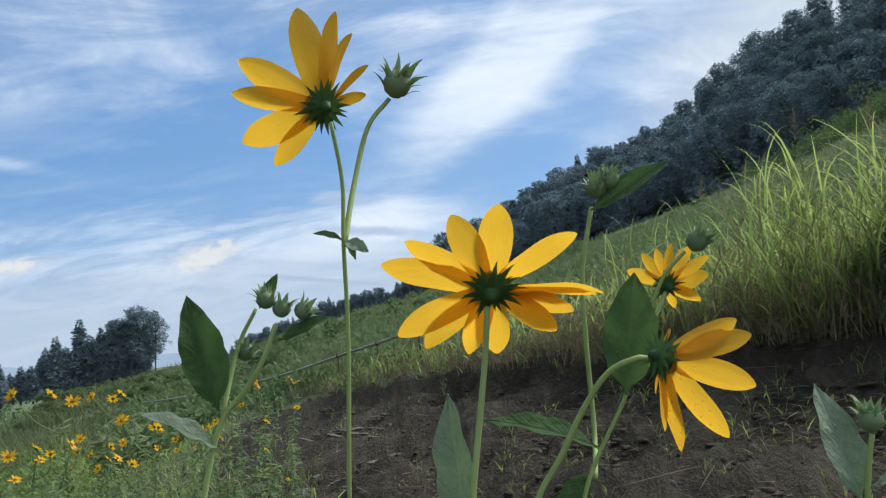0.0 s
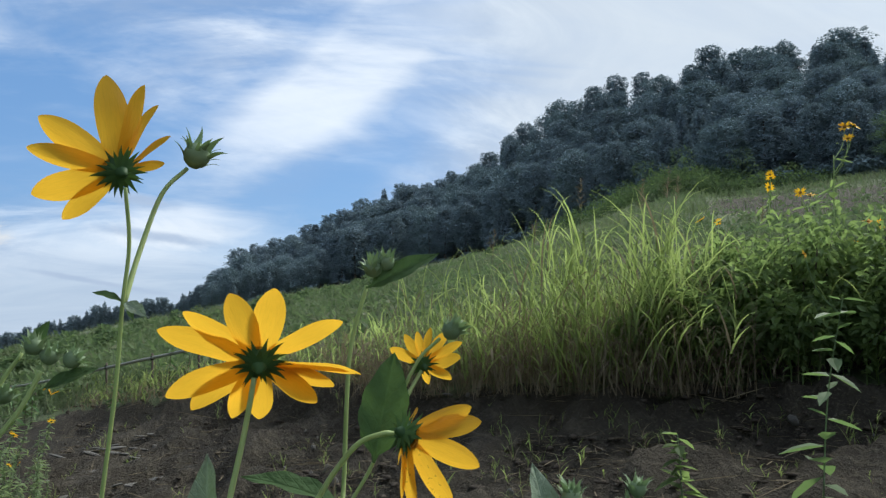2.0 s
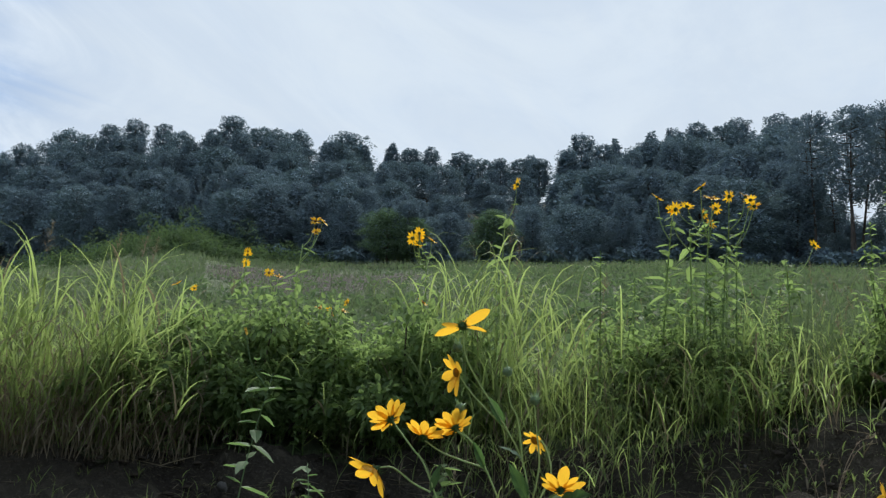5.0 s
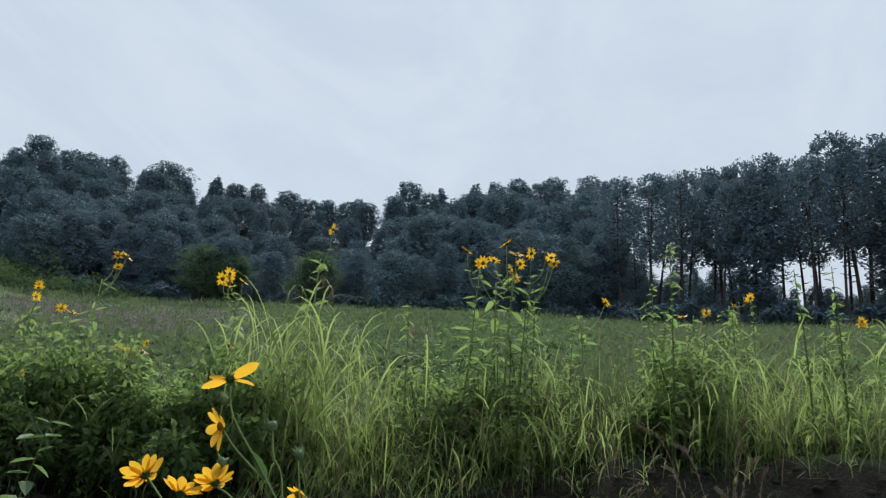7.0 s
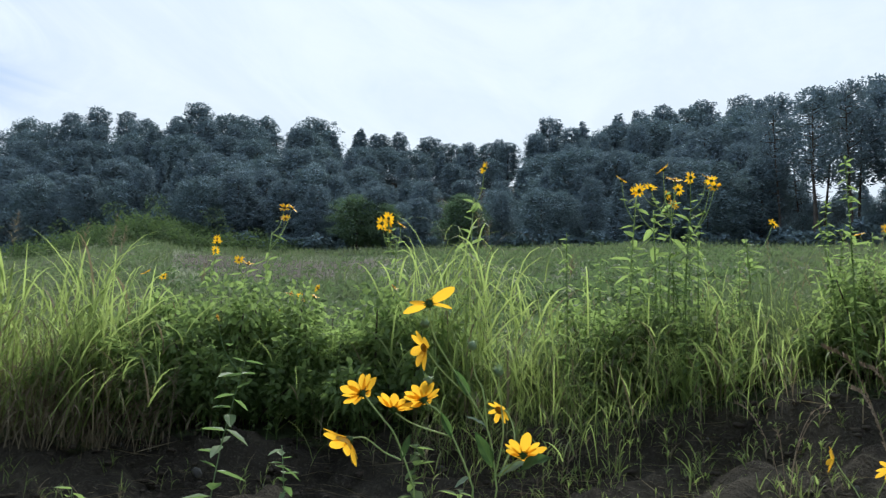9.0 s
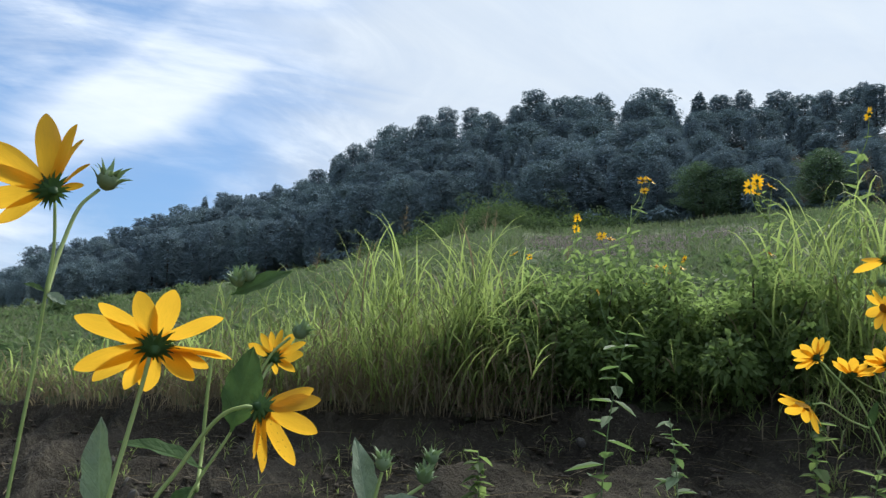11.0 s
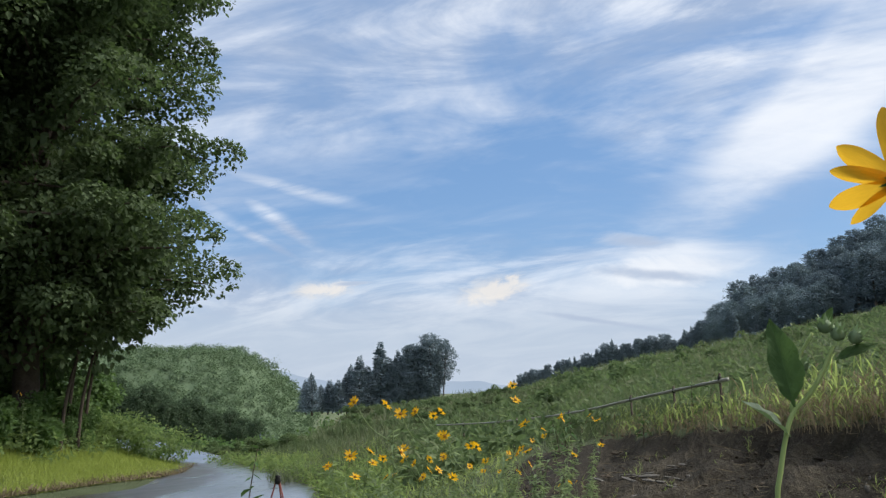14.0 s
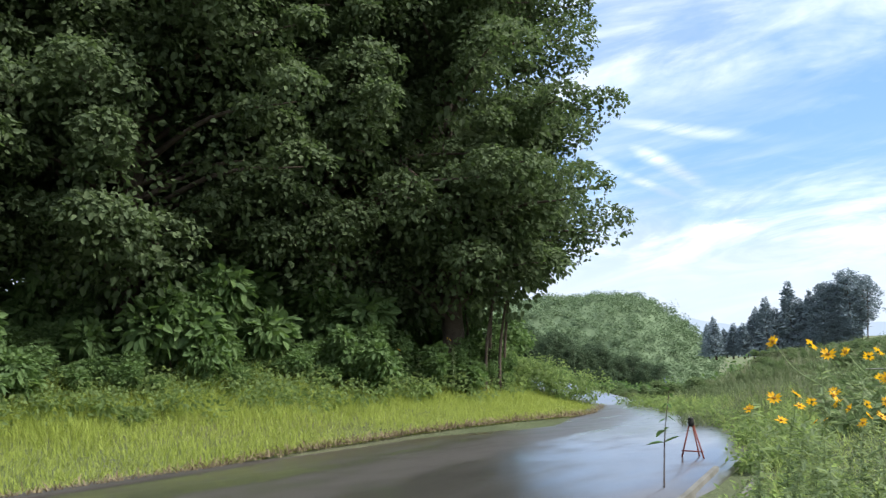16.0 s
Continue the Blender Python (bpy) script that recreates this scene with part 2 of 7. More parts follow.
PETAL = plant_material("petal", (0.74, 0.375, 0.02), (0.82, 0.445, 0.028), (0.95, 0.56, 0.04), 0.55, 0.5, streak=(5, 60, 5))
PETAL_SPOTTED = spotted("petal_spotted", PETAL)
PETAL_FAR = plant_material("petal_far", (0.82, 0.42, 0.008), (0.9, 0.52, 0.015), (1.0, 0.6, 0.02), 0.45, 0.5, island=True)
DISC = plant_material("disc", (0.28, 0.12, 0.01), (0.42, 0.2, 0.02), (0.4, 0.2, 0.02), 0.1, 0.8)
CALYX = plant_material("calyx", (0.03, 0.075, 0.025), (0.065, 0.13, 0.04), (0.12, 0.24, 0.05), 0.2, 0.6)
BUD_GREEN = plant_material("bud_green", (0.14, 0.21, 0.11), (0.24, 0.32, 0.18), (0.2, 0.32, 0.12), 0.22, 0.6)
STEM = plant_material("stem", (0.33, 0.43, 0.15), (0.45, 0.55, 0.24), (0.42, 0.56, 0.2), 0.25, 0.6, streak=(90, 90, 6))
LEAF = plant_material("leaf", (0.055, 0.1, 0.042), (0.08, 0.13, 0.055), (0.14, 0.26, 0.07), 0.34, 0.75, veins=True, spec=0.08)
LEAF_PALE = plant_material("leaf_pale", (0.22, 0.28, 0.2), (0.3, 0.36, 0.27), (0.2, 0.32, 0.12), 0.25, 0.7, veins=True, spec=0.15)
LEAF_WEED = plant_material("weed_leaf", (0.1, 0.15, 0.07), (0.26, 0.33, 0.2), (0.24, 0.38, 0.12), 0.35, 0.65, island=True, spec=0.2)
LEAF_FAR = plant_material("leaf_far", (0.035, 0.062, 0.028), (0.175, 0.24, 0.1), (0.34, 0.48, 0.15), 0.46, 0.7, island=True, spec=0.12)
LEAF_THICKET = plant_material("thicket_leaf", (0.085, 0.13, 0.072), (0.235, 0.295, 0.165), (0.36, 0.48, 0.2), 0.4, 0.7, island=True, spec=0.12)
BUSH = plant_material("bush_leaf", (0.055, 0.1, 0.044), (0.115, 0.18, 0.07), (0.18, 0.32, 0.08), 0.34, 0.65, island=True, spec=0.15)
GRASS = plant_material("grass_blade", (0.032, 0.048, 0.02), (0.215, 0.268, 0.1), (0.43, 0.55, 0.17), 0.54, 0.6, island=True, spec=0.2)
GRASS_DRY = plant_material("dry_blade", (0.1, 0.08, 0.056), (0.28, 0.235, 0.155), (0.28, 0.23, 0.14), 0.3, 0.8, island=True, spec=0.1)
GRASS_FIELD = plant_material("field_blade", (0.045, 0.065, 0.034), (0.15, 0.19, 0.1), (0.2, 0.27, 0.12), 0.3, 0.7, island=True, spec=0.12, patchy=(0.2, 0.19, 0.135))
FIELD_LEAF = plant_material("field_leaf", (0.06, 0.1, 0.045), (0.15, 0.2, 0.095), (0.2, 0.3, 0.12), 0.3, 0.7, island=True, spec=0.12, patchy=(0.17, 0.17, 0.11))
VERGE = plant_material("verge_blade", (0.15, 0.2, 0.042), (0.325, 0.39, 0.092), (0.5, 0.6, 0.14), 0.4, 0.6, island=True, spec=0.2)
# pale blue tint and sheen put distance haze into the forest's leaf colours
HAZED_NEEDLE = plant_material("hazed_needles", (0.145, 0.188, 0.205), (0.165, 0.212, 0.23), (0.13, 0.18, 0.18), 0.2, 0.9, island=True, spec=0.04, haze_sheen=0.5)
HAZED_CANOPY = plant_material("hazed_forest_leaf", (0.135, 0.18, 0.185), (0.15, 0.2, 0.195), (0.12, 0.17, 0.15), 0.15, 0.9, island=True, spec=0.04, haze_sheen=0.65)
BROAD = plant_material("tree_leaf", (0.058, 0.083, 0.05), (0.1, 0.135, 0.07), (0.15, 0.24, 0.08), 0.28, 0.8, island=True, spec=0.06)
HEDGE = plant_material("valley_leaf", (0.05, 0.08, 0.05), (0.08, 0.115, 0.07), (0.1, 0.16, 0.08), 0.3, 0.7, island=True, spec=0.1)
WOODS = plant_material("woods_leaf", (0.125, 0.178, 0.108), (0.155, 0.215, 0.128), (0.14, 0.23, 0.11), 0.25, 0.7, island=True, spec=0.1)
BARK = rough_material("bark", ((0.07, 0.055, 0.045), (0.11, 0.09, 0.075), (0.045, 0.036, 0.03)), 3.0)
STONE = rough_material("stone", ((0.15, 0.142, 0.13), (0.22, 0.21, 0.19), (0.1, 0.094, 0.086)), 6.0)
CLOD = rough_material("clod", ((0.055, 0.044, 0.034), (0.085, 0.069, 0.053), (0.04, 0.033, 0.026)), 5.0)
CONCRETE = rough_material("concrete", ((0.11, 0.11, 0.1), (0.16, 0.16, 0.15), (0.1, 0.1, 0.09)), 3.0, 0.85, 0.3)
RED = rough_material("red_paint", ((0.16, 0.04, 0.028), (0.22, 0.055, 0.038), (0.14, 0.05, 0.035)), 8.0, 0.5, 0.1)
BLACK = rough_material("black_plastic_and_shade", ((0.012, 0.012, 0.013), (0.02, 0.02, 0.02), (0.03, 0.028, 0.025)), 8.0, 0.5, 0.2)
PIPE = rough_material("weathered_pole", ((0.3, 0.3, 0.26), (0.38, 0.37, 0.31), (0.18, 0.17, 0.14)), 6.0, 0.55, 0.2)
STRAW = rough_material("straw", ((0.27, 0.2, 0.13), (0.36, 0.28, 0.19), (0.2, 0.13, 0.085)), 12.0, 0.8, 0.2)


def ground_material():
    m, net = material("ground_soil")
    at = net.where("Object")
    bare = net.n("ShaderNodeAttribute", attribute_name="bare").outputs["Fac"]
    big, mid, small = net.noise(0.55, 5, at), net.noise(3.5, 6, at, 0.65), net.noise(28.0, 6, at, 0.7)
    soil = net.mix(net.step(big, 0.35, 0.65), (0.034, 0.0295, 0.0225), (0.064, 0.0545, 0.041))
    soil = net.mix(net.step(mid, 0.52, 0.7, 0.0, 0.7), soil, (0.024, 0.02, 0.017))
    soil = net.mix(net.step(small, 0.54, 0.7, 0.0, 0.6), soil, (0.117, 0.1, 0.075))
    furrow = net.noise(1.0, 6, net.stretch(at, (9.0, 1.4, 3.0), (0, 0, 38)), 0.7, 0.6)
    crumb = net.noise(75.0, 4, at, 0.7)
    soil = net.mix(net.step(crumb, 0.54, 0.68, 0.0, 0.6), soil, (0.145, 0.127, 0.098))
    soil = net.mix(net.step(furrow, 0.5, 0.68, 0.0, 0.6), soil, (0.112, 0.097, 0.071))
    turf = net.mix(net.step(net.noise(0.16, 6, at, 0.6), 0.35, 0.68), (0.075, 0.095, 0.05), (0.14, 0.17, 0.09))
    turf = net.mix(net.step(net.noise(0.07, 5, at, 0.65), 0.52, 0.66, 0.0, 0.75), turf, (0.125, 0.115, 0.085))
    turf = net.mix(net.step(net.noise(0.9, 5, at, 0.7), 0.5, 0.72, 0.0, 0.55), turf, (0.035, 0.06, 0.022))
    edge = net.step(net.math("ADD", bare, net.math("MULTIPLY", net.math("SUBTRACT", mid, 0.5), 0.7)), 0.4, 0.6)
    relief = net.math("ADD", net.math("ADD", net.math("MULTIPLY", mid, 1.6), small), net.math("ADD", net.math("MULTIPLY", furrow, 1.5), net.math("MULTIPLY", crumb, 0.35)))
    finish(net, surface(net, net.mix(edge, turf, soil), 0.92, net.bump(relief, 0.9, 0.05), spec=0.15))
    return m


def road_material():
    m, net = material("wet_asphalt")
    at = net.where("Object")
    stone, patch = net.noise(150.0, 3, at, 0.7), net.noise(0.5, 5, net.stretch(at, (1.6, 0.3, 1)), 0.6)
    film = net.noise(2.2, 5, net.stretch(at, (1.5, 0.6, 1)), 0.65)
    color = net.mix(net.step(stone, 0.4, 0.7), (0.04, 0.038, 0.037), (0.075, 0.072, 0.07))
    color = net.mix(net.step(patch, 0.45, 0.7, 0.0, 0.5), color, (0.035, 0.034, 0.034))
    lane = net.n("ShaderNodeAttribute", attribute_name="across").outputs["Fac"]
    track = net.step(net.math("ABSOLUTE", net.math("SUBTRACT", net.math("ADD", lane, net.math("MULTIPLY", net.math("SUBTRACT", patch, 0.5), 0.7)), 0.22)), 0.42, 0.12)
    wet = net.math("SUBTRACT", net.math("ADD", net.math("MULTIPLY", patch, 0.5), net.math("MULTIPLY", film, 0.5)), net.math("MULTIPLY", track, 0.2))
    rough = net.step(wet, 0.3, 0.5, 0.5, 0.3)
    b = net.n("ShaderNodeBsdfPrincipled")
    for key, value in (("Base Color", color), ("Roughness", rough), ("Normal", net.bump(stone, 0.15, 0.004)), ("Coat Weight", net.step(wet, 0.27, 0.46, 0.15, 1.0)), ("Coat Roughness", net.step(film, 0.35, 0.65, 0.26, 0.16)), ("Coat IOR", 1.45)):
        net.put(b.inputs[key], value)
    finish(net, b.outputs[0])
    return m


GROUND, ASPHALT = ground_material(), road_material()

# ---- mesh tools ----


def np_mesh(name, verts, quads, mats, slot=None, smooth=True):
    """A mesh from arrays of places and four-cornered faces."""
    me = bpy.data.meshes.new(name)
    verts, quads = np.asarray(verts, np.float32).reshape(-1, 3), np.asarray(quads, np.int32).reshape(-1, 4)
    me.vertices.add(len(verts))
    me.vertices.foreach_set("co", verts.ravel())
    me.loops.add(quads.size)
    me.loops.foreach_set("vertex_index", quads.ravel())
    me.polygons.add(len(quads))
    me.polygons.foreach_set("loop_start", np.arange(len(quads), dtype=np.int32) * 4)
    for m in mats if isinstance(mats, (list, tuple)) else [mats]:
        me.materials.append(m)
    if slot is not None:
        me.polygons.foreach_set("material_index", np.asarray(slot, np.int32))
    me.polygons.foreach_set("use_smooth", np.full(len(quads), smooth))
    me.update(calc_edges=True)
    me.validate()
    return me


def join(*pairs):
    """Several (verts, quads) as one."""
    verts, quads, base = [], [], 0
    for v, q in pairs:
        verts.append(np.asarray(v, float).reshape(-1, 3))
        quads.append(np.asarray(q, int).reshape(-1, 4) + base)
        base += len(verts[-1])
    return np.concatenate(verts), np.concatenate(quads)


def unit(v):
    v = np.asarray(v, float)
    return v / np.maximum(np.linalg.norm(v, axis=-1, keepdims=True), 1e-9)


def smooth_line(points, per=5):
    """A Catmull-Rom line through the points."""
    p = np.asarray(points, float)
    if len(p) < 3:
        return np.array([p[0] + (p[-1] - p[0]) * s for s in np.linspace(0, 1, per + 1)])
    q = np.vstack([2 * p[0] - p[1], p, 2 * p[-1] - p[-2]])
    out = []
    for i in range(1, len(q) - 2):
        for s in np.linspace(0, 1, per, endpoint=False):
            a, b, c, d = q[i - 1], q[i], q[i + 1], q[i + 2]
            out.append(0.5 * (2 * b + (c - a) * s + (2 * a - 5 * b + 4 * c - d) * s * s + (3 * b - a - 3 * c + d) * s**3))
    return np.array(out + [p[-1]])


def tube(points, r0, r1, sides=7, wobble=0.0, rng=None):
    """A tapered round bar along a line, closed at both ends."""
    p = np.asarray(points, float)
    along = unit(np.gradient(p, axis=0))
    u = np.zeros_like(along)
    u[0] = unit(np.cross(along[0], (0.31, 0.95, 0.07) if abs(along[0][2]) > 0.7 else (0, 0, 1.0)))
    for k in range(1, len(p)):
        u[k] = unit(u[k - 1] - along[k] * (u[k - 1] @ along[k]))
    v = np.cross(along, u)
    rad = np.linspace(r0, r1, len(p))
    if wobble:
        rad = rad * (1 + wobble * rng.uniform(-1, 1, len(p)))
    ang = np.linspace(0, 2 * np.pi, sides, endpoint=False)
    ring = p[:, None] + rad[:, None, None] * (np.cos(ang)[None, :, None] * u[:, None] + np.sin(ang)[None, :, None] * v[:, None])
    n = len(p)
    verts = np.concatenate([ring.reshape(-1, 3), p[:1], p[-1:]])
    i, j = np.meshgrid(np.arange(n - 1), np.arange(sides), indexing="ij")
    k = (j + 1) % sides
    quads = np.stack([i * sides + j, i * sides + k, (i + 1) * sides + k, (i + 1) * sides + j], -1).reshape(-1, 4)
    caps = []
    for s in range(0, sides - 1, 2):
        t = (s + 2) % sides
        caps.append([s, n * sides, t, s + 1])
        caps.append([(n - 1) * sides + s + 1, (n - 1) * sides + t, n * sides + 1, (n - 1) * sides + s])
    return verts, np.concatenate([quads, np.array(caps)])


def blades(rng, base, height, width, lean, turn=None, rows=4, tip=0.08, start=None, curl=None):
    """Grass blades that bend over, from a first tilt of start radians: one row of quads each."""
    n = len(base)
    turn = rng.uniform(0, 2 * np.pi, n) if turn is None else turn
    first = (np.zeros(n) if start is None else start)[:, None]
    bend = np.clip(lean, 0.05, 3.0)[:, None]
    way = np.stack([np.cos(turn), np.sin(turn), np.zeros(n)], 1)
    spin = turn + np.pi / 2 + rng.normal(0, 0.6, n)
    side = np.stack([np.cos(spin), np.sin(spin), np.zeros(n)], 1)
    s = np.linspace(0, 1, rows + 1)
    up = (np.sin(first + s[None] * bend) - np.sin(first)) / bend
    out = (np.cos(first) - np.cos(first + s[None] * bend)) / bend
    if curl is not None:        # straight at first, then nodding towards the tip
        fine = np.linspace(0, 1, 6 * rows + 1)
        turn_ = first + bend * fine[None] ** curl
        up = np.cumsum(np.cos(turn_), 1)[:, ::6] / (6 * rows)
        out = np.cumsum(np.sin(turn_), 1)[:, ::6] / (6 * rows)
    mid = base[:, None] + height[:, None, None] * (up[..., None] * [0, 0, 1.0] + out[..., None] * way[:, None])
    wid = width[:, None] * np.maximum((1 - s[None]) ** 0.6, tip) * np.minimum(1, 0.55 + s[None] * 2)
    a, b = mid - side[:, None] * wid[..., None] / 2, mid + side[:, None] * wid[..., None] / 2
    verts = np.stack([a, b], 2).reshape(-1, 3)
    i, j = np.meshgrid(np.arange(n) * 2 * (rows + 1), np.arange(rows) * 2, indexing="ij")
    k = i + j
    return verts, np.stack([k, k + 1, k + 3, k + 2], -1).reshape(-1, 4)


def leaves(rng, base, way, face, length, width, fold=0.25, droop=0.15):
    """Small pointed leaves folded along the rib: two quads each."""
    way, n = unit(way), len(base)
    side = unit(np.cross(way, face))
    face = np.cross(side, way)
    L, W = length[:, None], width[:, None]
    sink = np.array([0, 0, -1.0]) * L * droop
    rib = [base, base + way * L + sink]
    edge = [base + way * L * a + s * side * W * b + face * W * fold * b + sink * a * a for s in (1, -1) for a, b in ((0.3, 0.5), (0.68, 0.36))]
    verts = np.stack([rib[0], edge[0], edge[1], rib[1], edge[3], edge[2]], 1).reshape(-1, 3)
    k = np.arange(n)[:, None] * 6
    return verts, np.concatenate([k + [0, 1, 2, 3], k + [0, 3, 4, 5]], 1).reshape(-1, 4)


def ball_points(rng, n):
    return unit(rng.normal(size=(n, 3)))


def lump_leaves(rng, centres, radii, per, length, width, squash=0.75, face_up=0.5):
    """Leaves on the outer shells of many round masses."""
    out = np.repeat(np.arange(len(centres)), per)
    d = ball_points(rng, len(out))
    shell = rng.uniform(0.55, 1.08, len(out))[:, None] * np.asarray(radii)[out][:, None]
    spot = np.asarray(centres)[out] + d * shell * [1, 1, squash]
    way = unit(d + rng.normal(0, 0.6, d.shape) + [0, 0, -0.2])
    face = unit(d * 0.6 + rng.normal(0, 0.5, d.shape) + [0, 0, face_up])
    size = rng.uniform(0.65, 1.25, len(out))
    return leaves(rng, spot, way, face, length * size, width * size)


def part(name, me, parent, m=None, label=""):
    """One mesh as a part under a thing or a part."""
    ob = new(name, me)
    ob.parent = parent
    if m is not None:
        ob.matrix_basis = m
    return tagged(ob, label)


def thing(name, label, category, at=(0, 0, 0), group="", kind=""):
    ob = new(name)
    ob.location = at
    ob.empty_display_size = 0.1
    return tagged(ob, label, category, group, kind)


def solid(name, me, label, category, group="", kind=""):
    return tagged(new(name, me), label, category, group, kind)


def frame_of(at, x, z, size=1.0):
    """A pose with its own x along x and its z near z."""
    x = Vector(x).normalized()
    y = Vector(z).cross(x)
    y = y.normalized() if y.length > 1e-6 else x.orthogonal().normalized()
    z = x.cross(y)
    return Matrix.Translation(at) @ Matrix((x, y, z)).transposed().to_4x4() @ Matrix.Scale(size, 4)


# ---- the lie of the land ----
# bearing (degrees left of +y), height near the camera, range and height of the bank's top, range and height of the field's far edge, height 600 m out
LAND = ((-180, 0.1, 5, 0.1, 60, 1.0, 5), (-130, 0.3, 4.0, 1.2, 50, 6.0, 10), (-96, 0.4, 3.9, 1.64, 50, 10.3, 14), (-80, 0.4, 3.9, 1.6, 52, 10.8, 18),
        (-66, 0.4, 4.1, 1.4, 56, 12.3, 40), (-50, 0.4, 4.4, 1.26, 62, 12.8, 60), (-38, 0.4, 4.6, 1.22, 68, 12.8, 70))
LAND += ((-31, 0.4, 4.7, 1.2, 76, 14.4, 75), (-24, 0.4, 4.9, 1.2, 95, 14.6, 70), (-15, 0.35, 5.3, 1.15, 115, 12.2, 50), (-6, 0.3, 6.2, 1.12, 130, 9.4, 30), (3, 0.25, 8.0, 1.0, 120, 5.2, 10),
         (9, 0.2, 9.5, 0.83, 80, 2.3, -5), (15, 0.15, 10, 0.62, 60, 0.55, -20))
LAND += ((22, 0.1, 9, 0.2, 60, -0.2, -30), (30, 0.05, 9, 0.0, 25, -0.45, -30), (38, 0, 10, 0, 22, -0.45, -25), (48, 0, 10, 0, 24, 0.4, 0), (60, 0, 9.8, 0, 18, 1.0, 6),
         (80, 0, 9.4, 0, 18, 1.2, 10), (110, 0, 9, 0, 20, 1.0, 10), (180, 0.1, 5, 0.1, 60, 1.0, 5))
LAND_AZ = np.array([row[0] for row in LAND], float)
LAND_IN = np.array([row[1:] for row in LAND], float)


HILL_AZ, HILL_EL = (-110, -86, -79, -70, -54, -41, -30, -21, -12, -4, 1), (10.4, 10.8, 12.0, 14.8, 14.6, 14.8, 14.0, 11.0, 7.6, 4.2, 2.4)


def land(x, y):
    """Height of the ground."""
    x, y = np.asarray(x, float), np.asarray(y, float)
    r, az_ = np.hypot(x, y), np.degrees(np.arctan2(-x, y))
    z0, rb, zb, rf, zf, zo = (np.interp(az_, LAND_AZ, LAND_IN[:, k]) for k in range(6))
    near = np.clip((r - 0.9) / (rb - 0.9), 0, 1)
    lip = np.clip((near - 0.92) / 0.08, 0, 1)
    z = z0 + (zb - z0) * (0.82 * (near * 0.75 + 0.25 * near * near * (3 - 2 * near)) + 0.18 * lip * lip * (3 - 2 * lip))
    field = np.clip((r - rb) / (rf - rb), 0, 1)
    z = z + (zf - zb) * field
    far = np.clip((r - rf) / np.maximum(600 - rf, 1), 0, 1)
    z = z + (zo - zf) * (1 - (1 - far) ** 2) + np.clip((r - 600) / 3000, 0, 1) * np.minimum(0, -60 - zo)
    # the wooded hillside behind the field
    climb = np.interp(az_, HILL_AZ, HILL_EL)
    s = np.clip((r - rf - 6) / 34, 0, 1)
    goal = 1.5 + (rf + 40) * np.tan(np.radians(climb))
    z = z + np.maximum(goal - z, 0) * s * s * (3 - 2 * s) * np.clip((az_ + 125) / 10, 0, 1) * np.clip((1.5 - az_) / 3, 0, 1)
    return z


def bank_range(az_):
    return np.interp(az_, LAND_AZ, LAND_IN[:, 1])


def edge_range(az_):
    return np.interp(az_, LAND_AZ, LAND_IN[:, 3])


def polar(az_, r):
    a_ = np.radians(az_)
    x, y = -np.sin(a_) * r, np.cos(a_) * r
    return np.stack([x, y, land(x, y)], -1)


def ruts(x, y):
    """Uneven soil on the cut bank."""
    return np.array([noise.fractal(Vector((u * 2.4, v * 2.4, 0.3)), 0.55, 2.1, 6) + 0.5 * noise.noise(Vector((math.atan2(u, v) * 14.0, math.hypot(u, v) * 1.2, 3.0))) for u, v in zip(x, y)])


